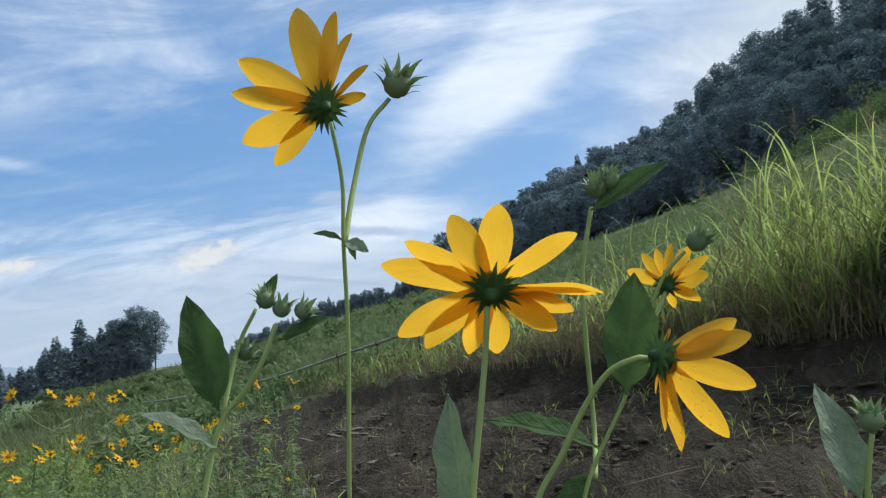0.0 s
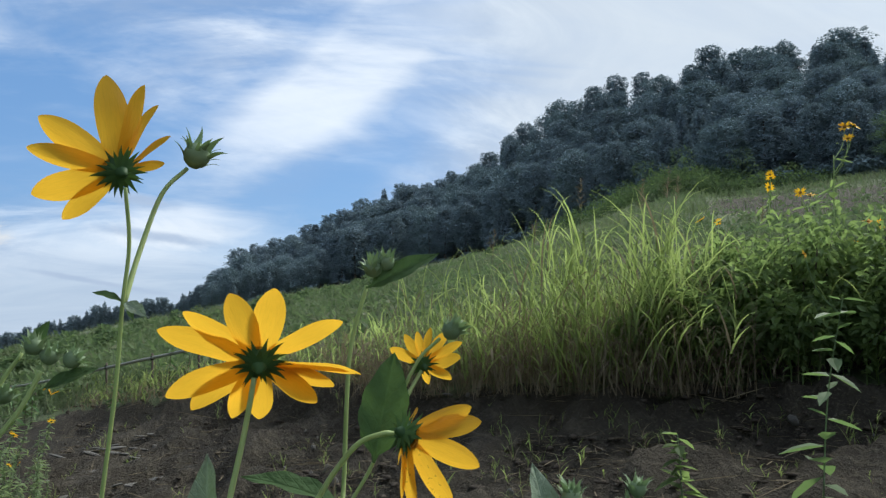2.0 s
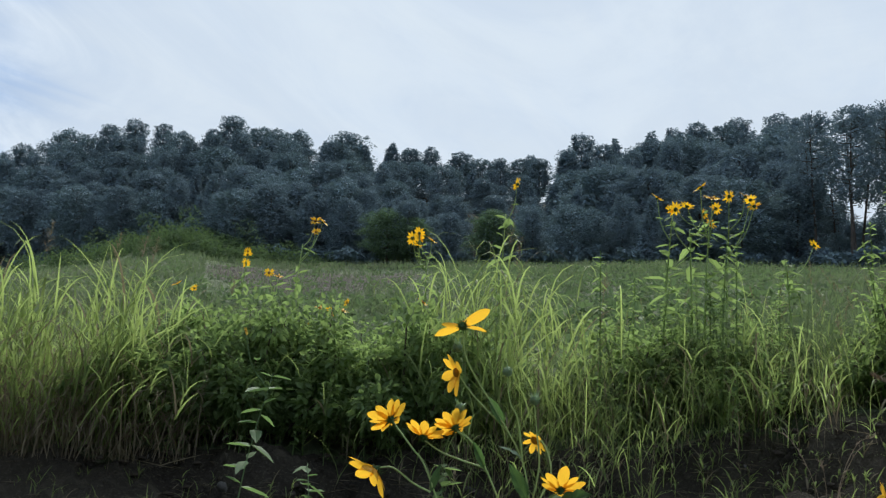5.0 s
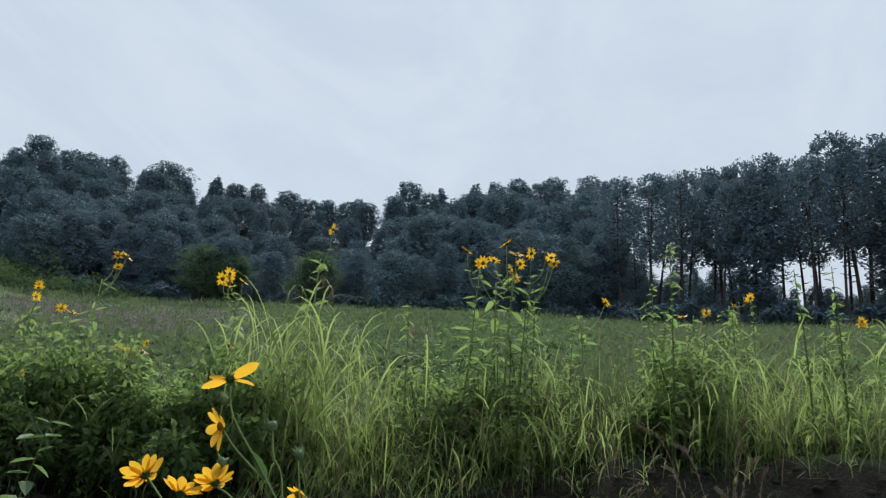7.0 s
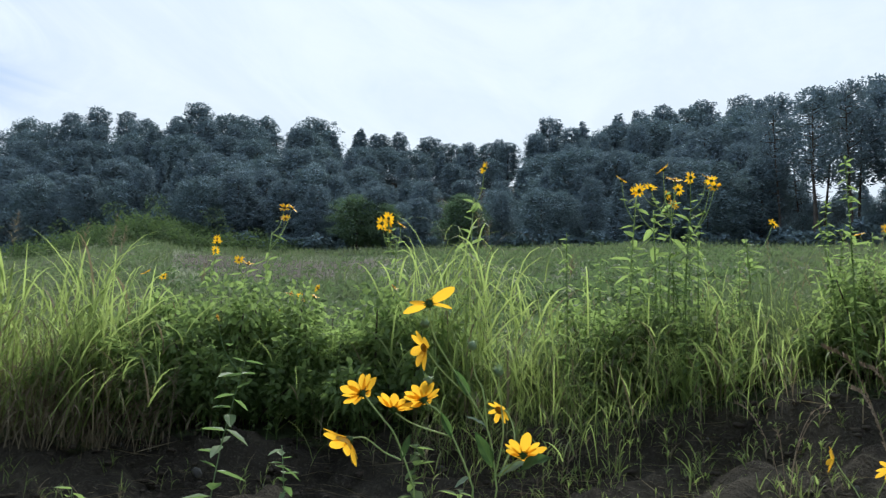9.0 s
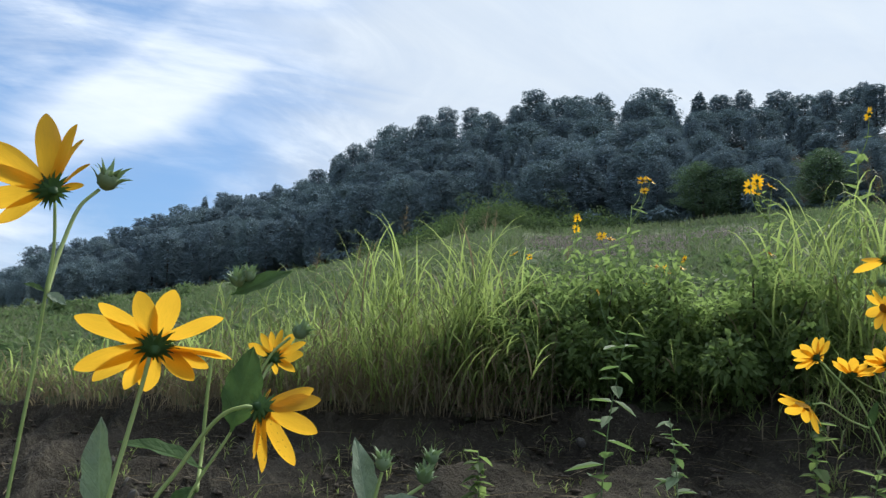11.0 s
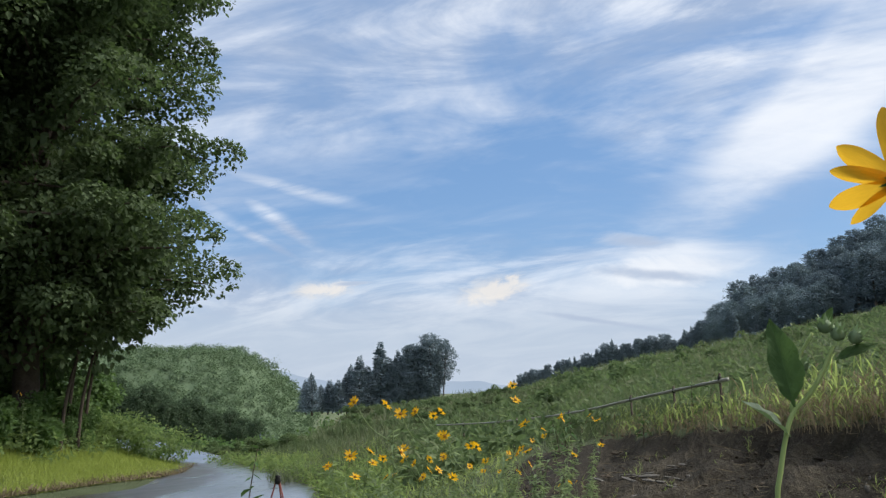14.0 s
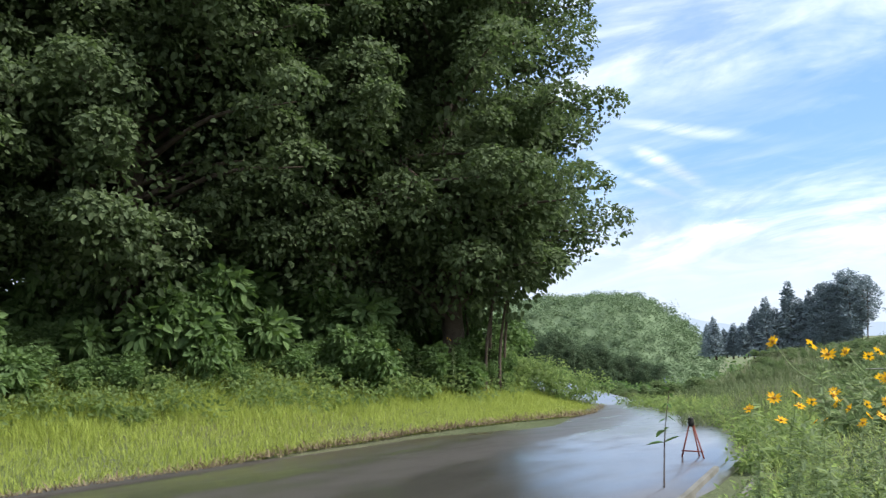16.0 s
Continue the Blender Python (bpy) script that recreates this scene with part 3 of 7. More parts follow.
def build_ground():
    az_ = np.unique(np.concatenate([np.arange(-180, -98, 6.0), np.arange(-98, 80, 0.75), np.arange(80, 181, 5.0)]))
    r = np.concatenate([np.linspace(0.0004, 7.5, 110), np.geomspace(7.7, 4500, 100)])
    A, R = np.meshgrid(az_, r, indexing="ij")
    a_ = np.radians(A)
    X, Y = (-np.sin(a_) * R).ravel(), (np.cos(a_) * R).ravel()
    Z = land(X, Y)
    rb = bank_range(A).ravel()
    rr, aa = R.ravel(), A.ravel()
    bare = np.clip((rb + 0.35 - rr) / 0.5, 0, 1) * np.clip((19 - aa) / 4, 0, 1) * np.clip((aa + 150) / 20, 0, 1)
    patch = np.exp(-(((aa + 41) / 8) ** 2) - ((rr - 36) / 17) ** 2)       # worn soil in the field
    patch = np.maximum(patch, np.exp(-(((aa - 14.0) / 2.2) ** 2) - ((rr - 21) / 4) ** 2))
    bumpy = rr < 11
    Z[bumpy] += 0.11 * ruts(X[bumpy], Y[bumpy]) * np.clip(bare[bumpy] + 0.25, 0, 1) * (X[bumpy] > -3.6)
    mid = (rr >= 11) & (rr < 700)
    Z[mid] += np.array([noise.fractal(Vector((u * 0.06, v * 0.06, 1.7)), 0.9, 2.0, 4) for u, v in zip(X[mid], Y[mid])]) * np.clip(rr[mid] / 60, 0, 1.2) * 0.5 * ((X[mid] > 0) | (rr[mid] > 40))
    # a low knoll before the trees
    Z += 0.9 * np.exp(-(((aa + 31) / 5.5) ** 2) - ((rr - 68) / 9) ** 2)
    n, k = len(az_), len(r)
    i, j = np.meshgrid(np.arange(n - 1), np.arange(k - 1), indexing="ij")
    quads = np.stack([i * k + j, i * k + j + 1, (i + 1) * k + j + 1, (i + 1) * k + j], -1).reshape(-1, 4)
    me = np_mesh("ground", np.stack([X, Y, Z], 1), quads[:, ::-1], GROUND)
    me.attributes.new("bare", "FLOAT", "POINT").data.foreach_set("value", np.maximum(np.maximum(bare, np.clip((rr - edge_range(aa) - 1.5) / 3, 0, 1) * (aa > -125) * (aa < 1)), np.clip(patch * 1.3, 0, 1)).astype(np.float32))
    return solid("ground", me, "brown bare soil bank rising to a rough green field", "ground", kind="structure")


build_ground()


def build_road():
    """A narrow wet lane that bends away to the left."""
    mid = smooth_line([(-6.5, -40), (-6.5, -20), (-6.5, -4), (-6.5, 3), (-6.92, 7), (-8.15, 10.6), (-10.0, 13.6), (-12.9, 16.0), (-17.5, 17.6), (-27, 19)], 8)
    way = unit(np.gradient(mid, axis=0))
    side = np.stack([-way[:, 1], way[:, 0]], 1)
    cols = np.linspace(-1, 1, 9)
    wide = 2.72
    verts = []
    for p, s in zip(mid, side):
        half = np.interp(p[1], (6, 12, 14, 16), (wide, 1.85, 1.4, 1.2))
        for c in cols:
            q = p + s * c * half
            verts.append((q[0], q[1], float(land(*p)) + 0.05 + 0.03 * (1 - c * c)))
    n, k = len(mid), len(cols)
    low = [(v[0], v[1], v[2] - 0.2) for v in verts]
    i, j = np.meshgrid(np.arange(n - 1), np.arange(k - 1), indexing="ij")
    top = np.stack([i * k + j, (i + 1) * k + j, (i + 1) * k + j + 1, i * k + j + 1], -1).reshape(-1, 4)
    m = n * k
    rim = [[a_ * k + c, (a_ + 1) * k + c, m + (a_ + 1) * k + c, m + a_ * k + c] for a_ in range(n - 1) for c in (0, k - 1)]
    me = np_mesh("road", np.array(verts + low), np.concatenate([top[:, ::-1], np.array(rim)]), ASPHALT)
    across = np.tile(cols, n)
    me.attributes.new("across", "FLOAT", "POINT").data.foreach_set("value", np.concatenate([across, across]).astype(np.float32))
    solid("road", me, "narrow wet grey asphalt lane bending away past trees", "road", kind="structure")


build_road()

# ---- trees ----


def shell_leaves(rng, seed, centre, radius, low, top, n, length, width, lobes=0.3, holes=-0.3, up=0.5):
    """Leaf sprays over the lobed outside of a crown, facing outwards, with gaps where it is thin."""
    h = rng.uniform(low, top, n * 3)
    wide = np.array([radius(v) for v in h])
    keep = rng.random(n * 3) < (wide + 0.25) / (wide.max() + 0.25)
    h, wide = h[keep][:n], wide[keep][:n]
    t = rng.uniform(0, 2 * np.pi, len(h))
    lump = np.array([noise.noise(Vector((math.cos(a_) * 1.5 + seed * 5.3, math.sin(a_) * 1.5, v * 0.75))) for a_, v in zip(t, h)])
    gap = np.array([noise.noise(Vector((math.cos(a_) * 2.3, math.sin(a_) * 2.3 + seed * 3.1, v * 1.7))) for a_, v in zip(t, h)])
    ok = gap > holes
    h, wide, t, lump = h[ok], wide[ok], t[ok], lump[ok]
    k = len(h)
    d = np.stack([np.cos(t), np.sin(t), np.full(k, 0.25)], 1)
    fine = np.array([noise.noise(Vector((math.cos(a_) * 4.0, math.sin(a_) * 4.0 + seed * 1.7, v * 2.4))) for a_, v in zip(t, h)])
    r = wide * (1 + lobes * 2 * lump + 0.5 * lobes * fine) * (1 - 0.45 * rng.random(k) ** 2) + rng.normal(0, 0.06, k)
    spot = np.array([centre(v) for v in h]) * [1, 1, 0] + d * r[:, None] * [1, 1, 0]
    spot[:, 2] = h + rng.normal(0, 0.12, k) - 0.12 * r
    way = unit(d * 0.8 + rng.normal(0, 0.55, (k, 3)) + [0, 0, 0.1])
    face = unit(d + rng.normal(0, 0.35, (k, 3)) + [0, 0, up])
    size = rng.uniform(0.6, 1.3, k)
    return leaves(rng, spot, way, face, length * size, width * size)


def tree_meshes(seed, kind):
    """Trunk with limbs, and crown, of a tree about 10 m tall."""
    rng = np.random.default_rng(seed)
    top = 10.0
    bend = rng.uniform(-0.5, 0.5, 2)
    line = smooth_line([(0, 0, -0.6), (bend[0] * 0.2, bend[1] * 0.2, top * 0.3), (bend[0] * 0.7, bend[1] * 0.5, top * 0.62), (bend[0], bend[1], top * 0.93)], 5)
    bars = [tube(line, 0.12 if seed == 3 else 0.16, 0.035, 8, 0.06, rng)]
    at_height = lambda h: np.array([np.interp(h, line[:, 2], line[:, k]) for k in range(3)])  # noqa: E731
    bare = kind == "pine" and seed == 3

    def limbs(low, high, n, radius, rise):
        for h in np.linspace(low, high, n):
            turn, reach = rng.uniform(0, 6.283), 0.9 * radius(h)
            root = at_height(min(h, top * 0.93))
            end = root + [math.cos(turn) * reach, math.sin(turn) * reach, rise * reach]
            bars.append(tube(smooth_line([root, (root + end) / 2 + [0, 0, -0.05], end], 3), 0.04, 0.01, 5))

    if kind == "pine":          # bole, then a layered ragged crown
        low, mid, half, big = (0.46, 0.75, 0.29, 1.6) if bare else (0.16, 0.6, 0.44, 1.75)
        radius = lambda h: big * math.sqrt(max(0.02, 1 - ((h / top - mid) / half) ** 2)) * (0.86 + 0.14 * math.cos(h * 5.2))  # noqa: E731
        limbs(top * low, top * 0.95, 24, radius, 0.25)
        if bare:                # stubs of dead limbs on the bole
            limbs(top * 0.3, top * 0.5, 6, lambda h: 0.6, 0.1)
        shells = [shell_leaves(rng, seed, at_height, radius, top * low, top * 1.02, 6000 if not bare else 3200, 0.23, 0.105, 0.32, -0.28 if not bare else -0.1, 0.45)]
        tips = [at_height(top * 0.93) + [rng.normal(0, 0.5), rng.normal(0, 0.5), rng.uniform(-0.9, 0.75)] for _ in range(14)]
        shells.append(lump_leaves(rng, np.array(tips), rng.uniform(0.18, 0.42, 14), 60, 0.2, 0.08, 0.55, 0.6))
        if not bare:
            shells.append(shell_leaves(rng, seed + 9, at_height, lambda h: radius(h) * 0.55, top * low, top * 0.9, 700, 0.5, 0.3, 0.2, -1.0))
        crown = join(*shells)
    elif kind == "cedar":       # narrow cone in drooping layers to near the foot
        lean = rng.uniform(1.7, 2.1)
        radius = lambda h: (lean * max(0.0, 1 - h / top) ** 0.8 + 0.05) * (1.12 - 0.42 * ((h * 1.15 + 0.2 * seed) % 1.0))  # noqa: E731
        limbs(top * 0.08, top * 0.9, 30, radius, -0.15)
        crown = join(shell_leaves(rng, seed, at_height, radius, top * 0.06, top * 1.02, 4200, 0.34, 0.13, 0.34, -0.16, 0.4), shell_leaves(rng, seed + 9, at_height, lambda h: radius(h) * 0.5, top * 0.08, top * 0.9, 800, 0.5, 0.3, 0.2, -1.0))
    else:                       # round-headed broadleaf
        radius = lambda h: 2.7 * math.sqrt(max(0.02, 1 - ((h / top - 0.56) / 0.45) ** 2))  # noqa: E731
        limbs(top * 0.2, top * 0.85, 22, radius, 0.5)
        crown = join(shell_leaves(rng, seed, at_height, radius, top * 0.1, top * 1.02, 8000, 0.22, 0.13, 0.5, -0.4, 0.45), shell_leaves(rng, seed + 9, at_height, lambda h: radius(h) * 0.65, top * 0.12, top * 0.9, 900, 0.5, 0.34, 0.3, -1.0),
                     lump_leaves(rng, np.array([at_height(top * 0.9) * [1, 1, 0] + [rng.normal(0, 0.75), rng.normal(0, 0.75), rng.uniform(7.6, 9.8)] for _ in range(16)]), rng.uniform(0.2, 0.55, 16), 70, 0.2, 0.1, 0.7, 0.5))
    return np_mesh(kind + "_trunk", *join(*bars), BARK), crown


def make_tree(seed, kind, name, label, mat, at):
    trunk, crown = tree_meshes(seed, kind)
    ob = thing(name, label, "tree", at)
    part("trunk", trunk, ob)
    part("crown", np_mesh(kind + "_crown", *crown, mat, smooth=False), ob)
    return ob


SKYLINE = ((-100, 21.0), (-88, 22.2), (-85, 21.9), (-74, 20.7), (-67, 20.0), (-61.7, 19.6), (-57, 18.6), (-54.4, 17.3), (-50, 17.8), (-44, 18.2), (-41, 18.5), (-36, 18.2), (-34, 18.5), (-31, 17.4),
           (-26.5, 17.2), (-23, 15.8), (-20.6, 14.6), (-16.4, 11.6), (-11.7, 10.6), (-7, 8.8), (-3.5, 7.0), (0.3, 5.6), (0.9, 4.4), (3.8, 2.5), (8.4, 2.0), (14.5, 0.0), (16, -0.4))


def build_forest():
    rng = np.random.default_rng(11)
    sky_az, sky_el = np.array(SKYLINE).T
    sky_el = sky_el + 0.35 - 0.12 * np.exp(-(((sky_az + 16) / 12) ** 2))
    makers, hedge = [], None
    for seed, kind in ((1, "pine"), (2, "pine"), (3, "pine"), (4, "round"), (5, "round"), (6, "cedar"), (7, "cedar")):
        label = {"pine": "tall dark pine with bare trunk at the forest edge", "round": "dark broadleaf tree in the hillside forest", "cedar": "dark narrow conifer on the distant slope"}[kind]
        name = {"pine": "pine_tree", "round": "broadleaf_tree", "cedar": "conifer_tree"}[kind]
        makers.append([kind, seed, name, label, None])

    def plant(i, at, height, lean=0.02, fat=1.0):
        kind, seed, name, label, first = makers[i]
        size = height / 10.0
        m = Matrix.Translation(at) @ Euler((rng.normal(0, lean), rng.normal(0, lean), rng.uniform(0, 6.28))).to_matrix().to_4x4() @ Matrix.Diagonal((size * fat, size * fat, size, 1))
        if first is None:
            mat = HAZED_NEEDLE if kind != "round" else HAZED_CANOPY
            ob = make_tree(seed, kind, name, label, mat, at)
            tagged(ob, group="forest on the hillside")
            ob.matrix_basis = m
            makers[i][4] = ob
        else:
            ob = copy_thing(first, Matrix.Identity(4))
            ob.matrix_basis = m

    for row in range(6):
        bearing = -100.0
        while bearing < 15.5:
            rf = float(edge_range(bearing))
            open_side, spur = bearing < -75, bearing > 1.2
            far = 230 + row * 12.0 if spur else rf + row * (3.0 if open_side else 7.0) + rng.uniform(-2.0, 2.0)
            b = bearing + rng.uniform(-0.4, 0.4)
            spread = 2.6 if open_side else 2.8 if bearing < -20 else 2.5 if not spur else 1.2
            bearing += math.degrees(spread * rng.uniform(0.75, 1.3) / far)
            if (open_side and row > 3) or (spur and row > 3):
                continue
            at = polar(b, far)
            crest = float(np.interp(b, sky_az, sky_el))
            if spur:
                at[2] = 1.5 + far * math.tan(radians(crest)) - 10.0
            # crowns step up the slope row by row to the skyline
            drop = 0.25 * row if open_side or spur else (5 - row) * float(np.interp(b, (-25, -15), (0.8, 0.4)))
            goal = 1.5 + far * math.tan(radians(crest - drop)) - at[2]
            height = goal * rng.uniform(0.86, 1.07) * (0.92 if open_side else 1.0)
            if spur:
                i, fat = (0, 1, 5, 6)[int(rng.integers(4))], 1.1
            elif open_side:
                i, fat = (2 if rng.random() < 0.9 else int(rng.integers(2))), 1.1
            elif row > 3 and (-40 < b < -18 or b < -66):
                i, fat = (0, 1, 2, 3, 0, 1, 4)[int(rng.integers(7))], 1.25
            elif -12 < b < -1:
                i, fat = (0, 1, 0, 1, 5, 3)[int(rng.integers(6))], 1.4
            else:
                i, fat = (3, 4, 0, 1, 0, 1, 5)[int(rng.integers(7))], 1.35
            if height > 2.5:
                plant(i, at, min(max(height, 4.0), 15.0), 0.04, fat * rng.uniform(0.75, 1.25) * (8.0 / max(height, 5.5)) ** 0.35)
    # the dark stand beyond the field: cones to one side, tall open boles at the other end
    for b, top_el in ((29.4, 0.5), (28.3, 0.1), (27.6, 0.1), (27.0, 0.6), (26.2, 1.7), (25.5, 1.0), (24.6, 2.7), (24.0, 1.6), (23.4, 2.0), (22.7, 2.4), (22.1, 2.5), (21.6, 2.9), (21.0, 3.2), (20.6, 2.8), (20.3, 2.5)):
        for row in range(2):
            at = polar(b + row * 0.4, 116 + row * 4 + rng.uniform(-1, 1))
            at[2] = -2.8
            tall = 1.5 + 116 * math.tan(radians(top_el)) - at[2]
            i = 2 if b < 20.8 else (0, 5, 1, 6)[int(rng.integers(4))] if b < 23.6 else 5 + int(rng.integers(2))
            plant(i, at, tall * (1.0 - 0.16 * row), 0.02, (1.5 if b > 23.6 else 1.3) * (7.0 / max(tall, 4.5)) ** 0.4)
    plant(5, polar(32.9, 62.0) + [0, 0, -0.4], 2.2)
    for b, tall in ((-45.5, 5.4), (-47.3, 4.6), (-53.0, 5.2)):
        at = polar(b, float(edge_range(b)) - 1.5)
        ob = make_tree(40 + int(-b), "round", "broadleaf_tree", "pale green spreading tree at the forest's foot", WOODS, at)
        tagged(ob, group="forest on the hillside")
        ob.matrix_basis = Matrix.Translation(at) @ Matrix.Diagonal((tall / 8, tall / 8, tall / 12, 1))
    # trees along the valley before the far hill
    for b in np.arange(33.2, 46, 0.62):
        for row in range(2):
            at = polar(b + rng.uniform(-0.3, 0.3), 88 + row * 9 + rng.uniform(-3, 3))
            tall = 1.5 + 88 * math.tan(radians(float(np.interp(b, (33, 36, 39, 42, 46), (-2.4, -1.6, -0.3, 0.4, 0.7))) - 0.5 * row)) - at[2]
            ob = copy_thing(hedge, Matrix.Identity(4)) if hedge else make_tree(46, "round", "broadleaf_tree", "mid green broadleaf tree in the valley", HEDGE, at)
            hedge = hedge or tagged(ob, group="trees in the valley")
            size = tall * rng.uniform(0.75, 1.05) / 10
            ob.matrix_basis = Matrix.Translation(at) @ Matrix.Rotation(rng.uniform(0, 6.28), 4, "Z") @ Matrix.Diagonal((size, size, size, 1))
    # young growth under the forest's edge
    for b in np.arange(-99, -72, 0.36):
        plant(3 + int(rng.integers(2)) if rng.random() < 0.6 else int(rng.integers(2)), polar(b, float(edge_range(b)) + rng.uniform(9, 30)), rng.uniform(1.6, 3.4) if b < -83 else rng.uniform(2.5, 4.5))
    for b in np.concatenate([np.arange(-99, -73, 0.75), np.arange(-73, -20, 1.15), np.arange(-20, 1.6, 0.55)]):
        rf = float(edge_range(b))
        deep = rng.uniform(0.5, 7) if b > -73 else rng.uniform(2, 12)
        plant(3 + int(rng.integers(2)), polar(b + rng.uniform(-0.4, 0.4), rf + deep), rng.uniform(2.6, 5.0) if -20 > b > -73 else rng.uniform(3.5, 6.5) if b > -73 else rng.uniform(2.0, 3.6))


build_forest()


def big_tree_meshes(seed, tall, spread, low):
    """A spreading broadleaf tree with layered boughs."""
    rng = np.random.default_rng(seed)
    line = smooth_line([(0, 0, -0.4), (0.15, -0.1, tall * 0.25), (rng.uniform(-0.4, 0.4), rng.uniform(-0.4, 0.4), tall * 0.6), (0.2, 0.1, tall * 0.92)], 6)
    bars, centres, radii, inner = [tube(line, 0.26, 0.05, 10, 0.05, rng)], [], [], []
    for h in np.linspace(low, tall * 0.97, 34):
        full = math.sqrt(max(0.04, 1 - ((h - tall * 0.56) / (tall * 0.5)) ** 2)) * rng.uniform(0.86, 1.1) * float(np.interp(h, (2.4, 3.4, 4.4), (0.8, 0.92, 1.0)))
        for _ in range(5):
            turn, reach = rng.uniform(0, 6.283), rng.uniform(0.45, 1.0) * spread * full
            root = np.array([np.interp(max(h - 1.2, 0.8), line[:, 2], line[:, k]) for k in range(3)])
            end = root + [math.cos(turn) * reach, math.sin(turn) * reach, h - root[2] - 0.15 * reach]
            bars.append(tube(smooth_line([root, (root + end) / 2 + [0, 0, 0.35], end], 4), 0.07, 0.012, 5))
            for s in (0.82, 1.02):
                centres.append(root + (end - root) * s + rng.normal(0, 0.12, 3))
                radii.append(rng.uniform(0.35, 0.8))
            inner.append(root + (end - root) * 0.55)
    centres, radii = np.array(centres), np.array(radii)
    hang = np.repeat(np.arange(len(centres)), 440)
    d = ball_points(rng, len(hang))
    d[:, 2] = np.where(rng.random(len(d)) < 0.7, np.abs(d[:, 2]), d[:, 2])
    spot = centres[hang] + d * (radii[hang] * rng.uniform(0.72, 1.02, len(hang)))[:, None] * [1, 1, 0.7]
    size = rng.uniform(0.6, 1.3, len(hang))
    bough_leaves = leaves(rng, spot, unit(0.4 * d + rng.normal(0, 0.6, d.shape) + [0, 0, -0.2]), unit(d + rng.normal(0, 0.25, d.shape) + [0, 0, 0.5]), 0.098 * size, 0.065 * size)
    crown = join(bough_leaves, lump_leaves(rng, np.array(inner), np.full(len(inner), 0.8), 150, 0.14, 0.1, 0.8, 0.6))
    return np_mesh("bough", *join(*bars), BARK), np_mesh("tree_crown", *crown, BROAD, smooth=False)


def build_roadside_trees():
    rng = np.random.default_rng(5)
    firsts = []
    for seed, tall, spread, low in ((21, 13.0, 4.0, 2.6), (22, 14.0, 4.1, 2.8)):
        trunk, crown = big_tree_meshes(seed, tall, spread, low)
        ob = thing("broadleaf_tree", "large dark green broadleaf tree beside the lane", "tree", group="trees along the lane")
        part("trunk", trunk, ob)
        part("crown", crown, ob)
        firsts.append(ob)
    spots = [(-13.3, 12.1, 0), (-13.6, 8.9, 1), (-14.3, 5.2, 2), (-14.6, 1.6, 1), (-15.0, -2.4, 0), (-15.0, -6.6, 2), (-17.5, 11.5, 1), (-18.0, 7.0, 0), (-18.5, 2.5, 2), (-18.5, -2.5, 1), (-16.4, 14.2, 2)]
    used = set()
    for x, y, i in spots:
        m = Matrix.Translation((x, y, float(land(x, y)))) @ Matrix.Rotation(rng.uniform(0, 6.28), 4, "Z") @ Matrix.Scale(rng.uniform(0.94, 1.08), 4)
        i %= 2
        if i not in used:
            used.add(i)
            firsts[i].matrix_basis = m
        else:
            copy_thing(firsts[i], Matrix.Identity(4)).matrix_basis = m


build_roadside_trees()


def slender_trees():
    """Thin leaning stems under the last boughs by the bend."""
    rng = np.random.default_rng(19)
    for b, r, lean in ((45.9, 17.6, 0.9), (45.5, 18.4, 0.3), (44.9, 17.9, 0.75), (44.5, 18.6, 0.5), (46.9, 18.9, -0.4)):
        at = polar(b, r)
        ob = thing("slender_tree", "slender leaning tree with a bare stem by the bend", "tree", tuple(at), group="slender trees by the bend")
        line = smooth_line([(0, 0, -0.3), (0.1 * lean, 0.02, 1.2), (0.6 * lean, 0.1, 2.8), (1.3 * lean, 0.2, 4.6)], 5)
        part("trunk", np_mesh("slender_trunk", *tube(line, 0.042, 0.02, 8, 0.08, rng), BARK), ob)
        tops = line[rng.integers(9, len(line), 9)] + rng.normal(0, 0.4, (9, 3)) * [1, 1, 0.6]
        part("crown", np_mesh("slender_crown", *lump_leaves(rng, tops, rng.uniform(0.35, 0.7, 9), 260, 0.12, 0.075, 0.8, 0.6), BROAD, smooth=False), ob)


slender_trees()


def shrub_mesh(seed, tall, wide, per=150, leaf=0.11, mat=None):
    rng = np.random.default_rng(seed)
    n = 16
    bars, centres, radii = [], [], []
    for _ in range(n):
        turn, reach, h = rng.uniform(0, 6.283), wide * math.sqrt(rng.random()), tall * rng.uniform(0.35, 0.95)
        end = np.array([math.cos(turn) * reach, math.sin(turn) * reach, h * (1 - 0.35 * (reach / wide) ** 2)])
        bars.append(tube(smooth_line([(end[0] * 0.1, end[1] * 0.1, -0.05), end * [0.6, 0.6, 0.55], end], 3), 0.012 * tall, 0.004, 5))
        for s in (0.65, 0.9, 1.0):
            centres.append(end * s)
            radii.append(rng.uniform(0.18, 0.32) * max(tall, wide) * 0.6)
    return np_mesh("shrub_stem", *join(*bars), BARK), np_mesh("shrub_leaf", *lump_leaves(rng, np.array(centres), np.array(radii), per, leaf, leaf * 0.55, 0.85, 0.6), mat or BUSH, smooth=False)


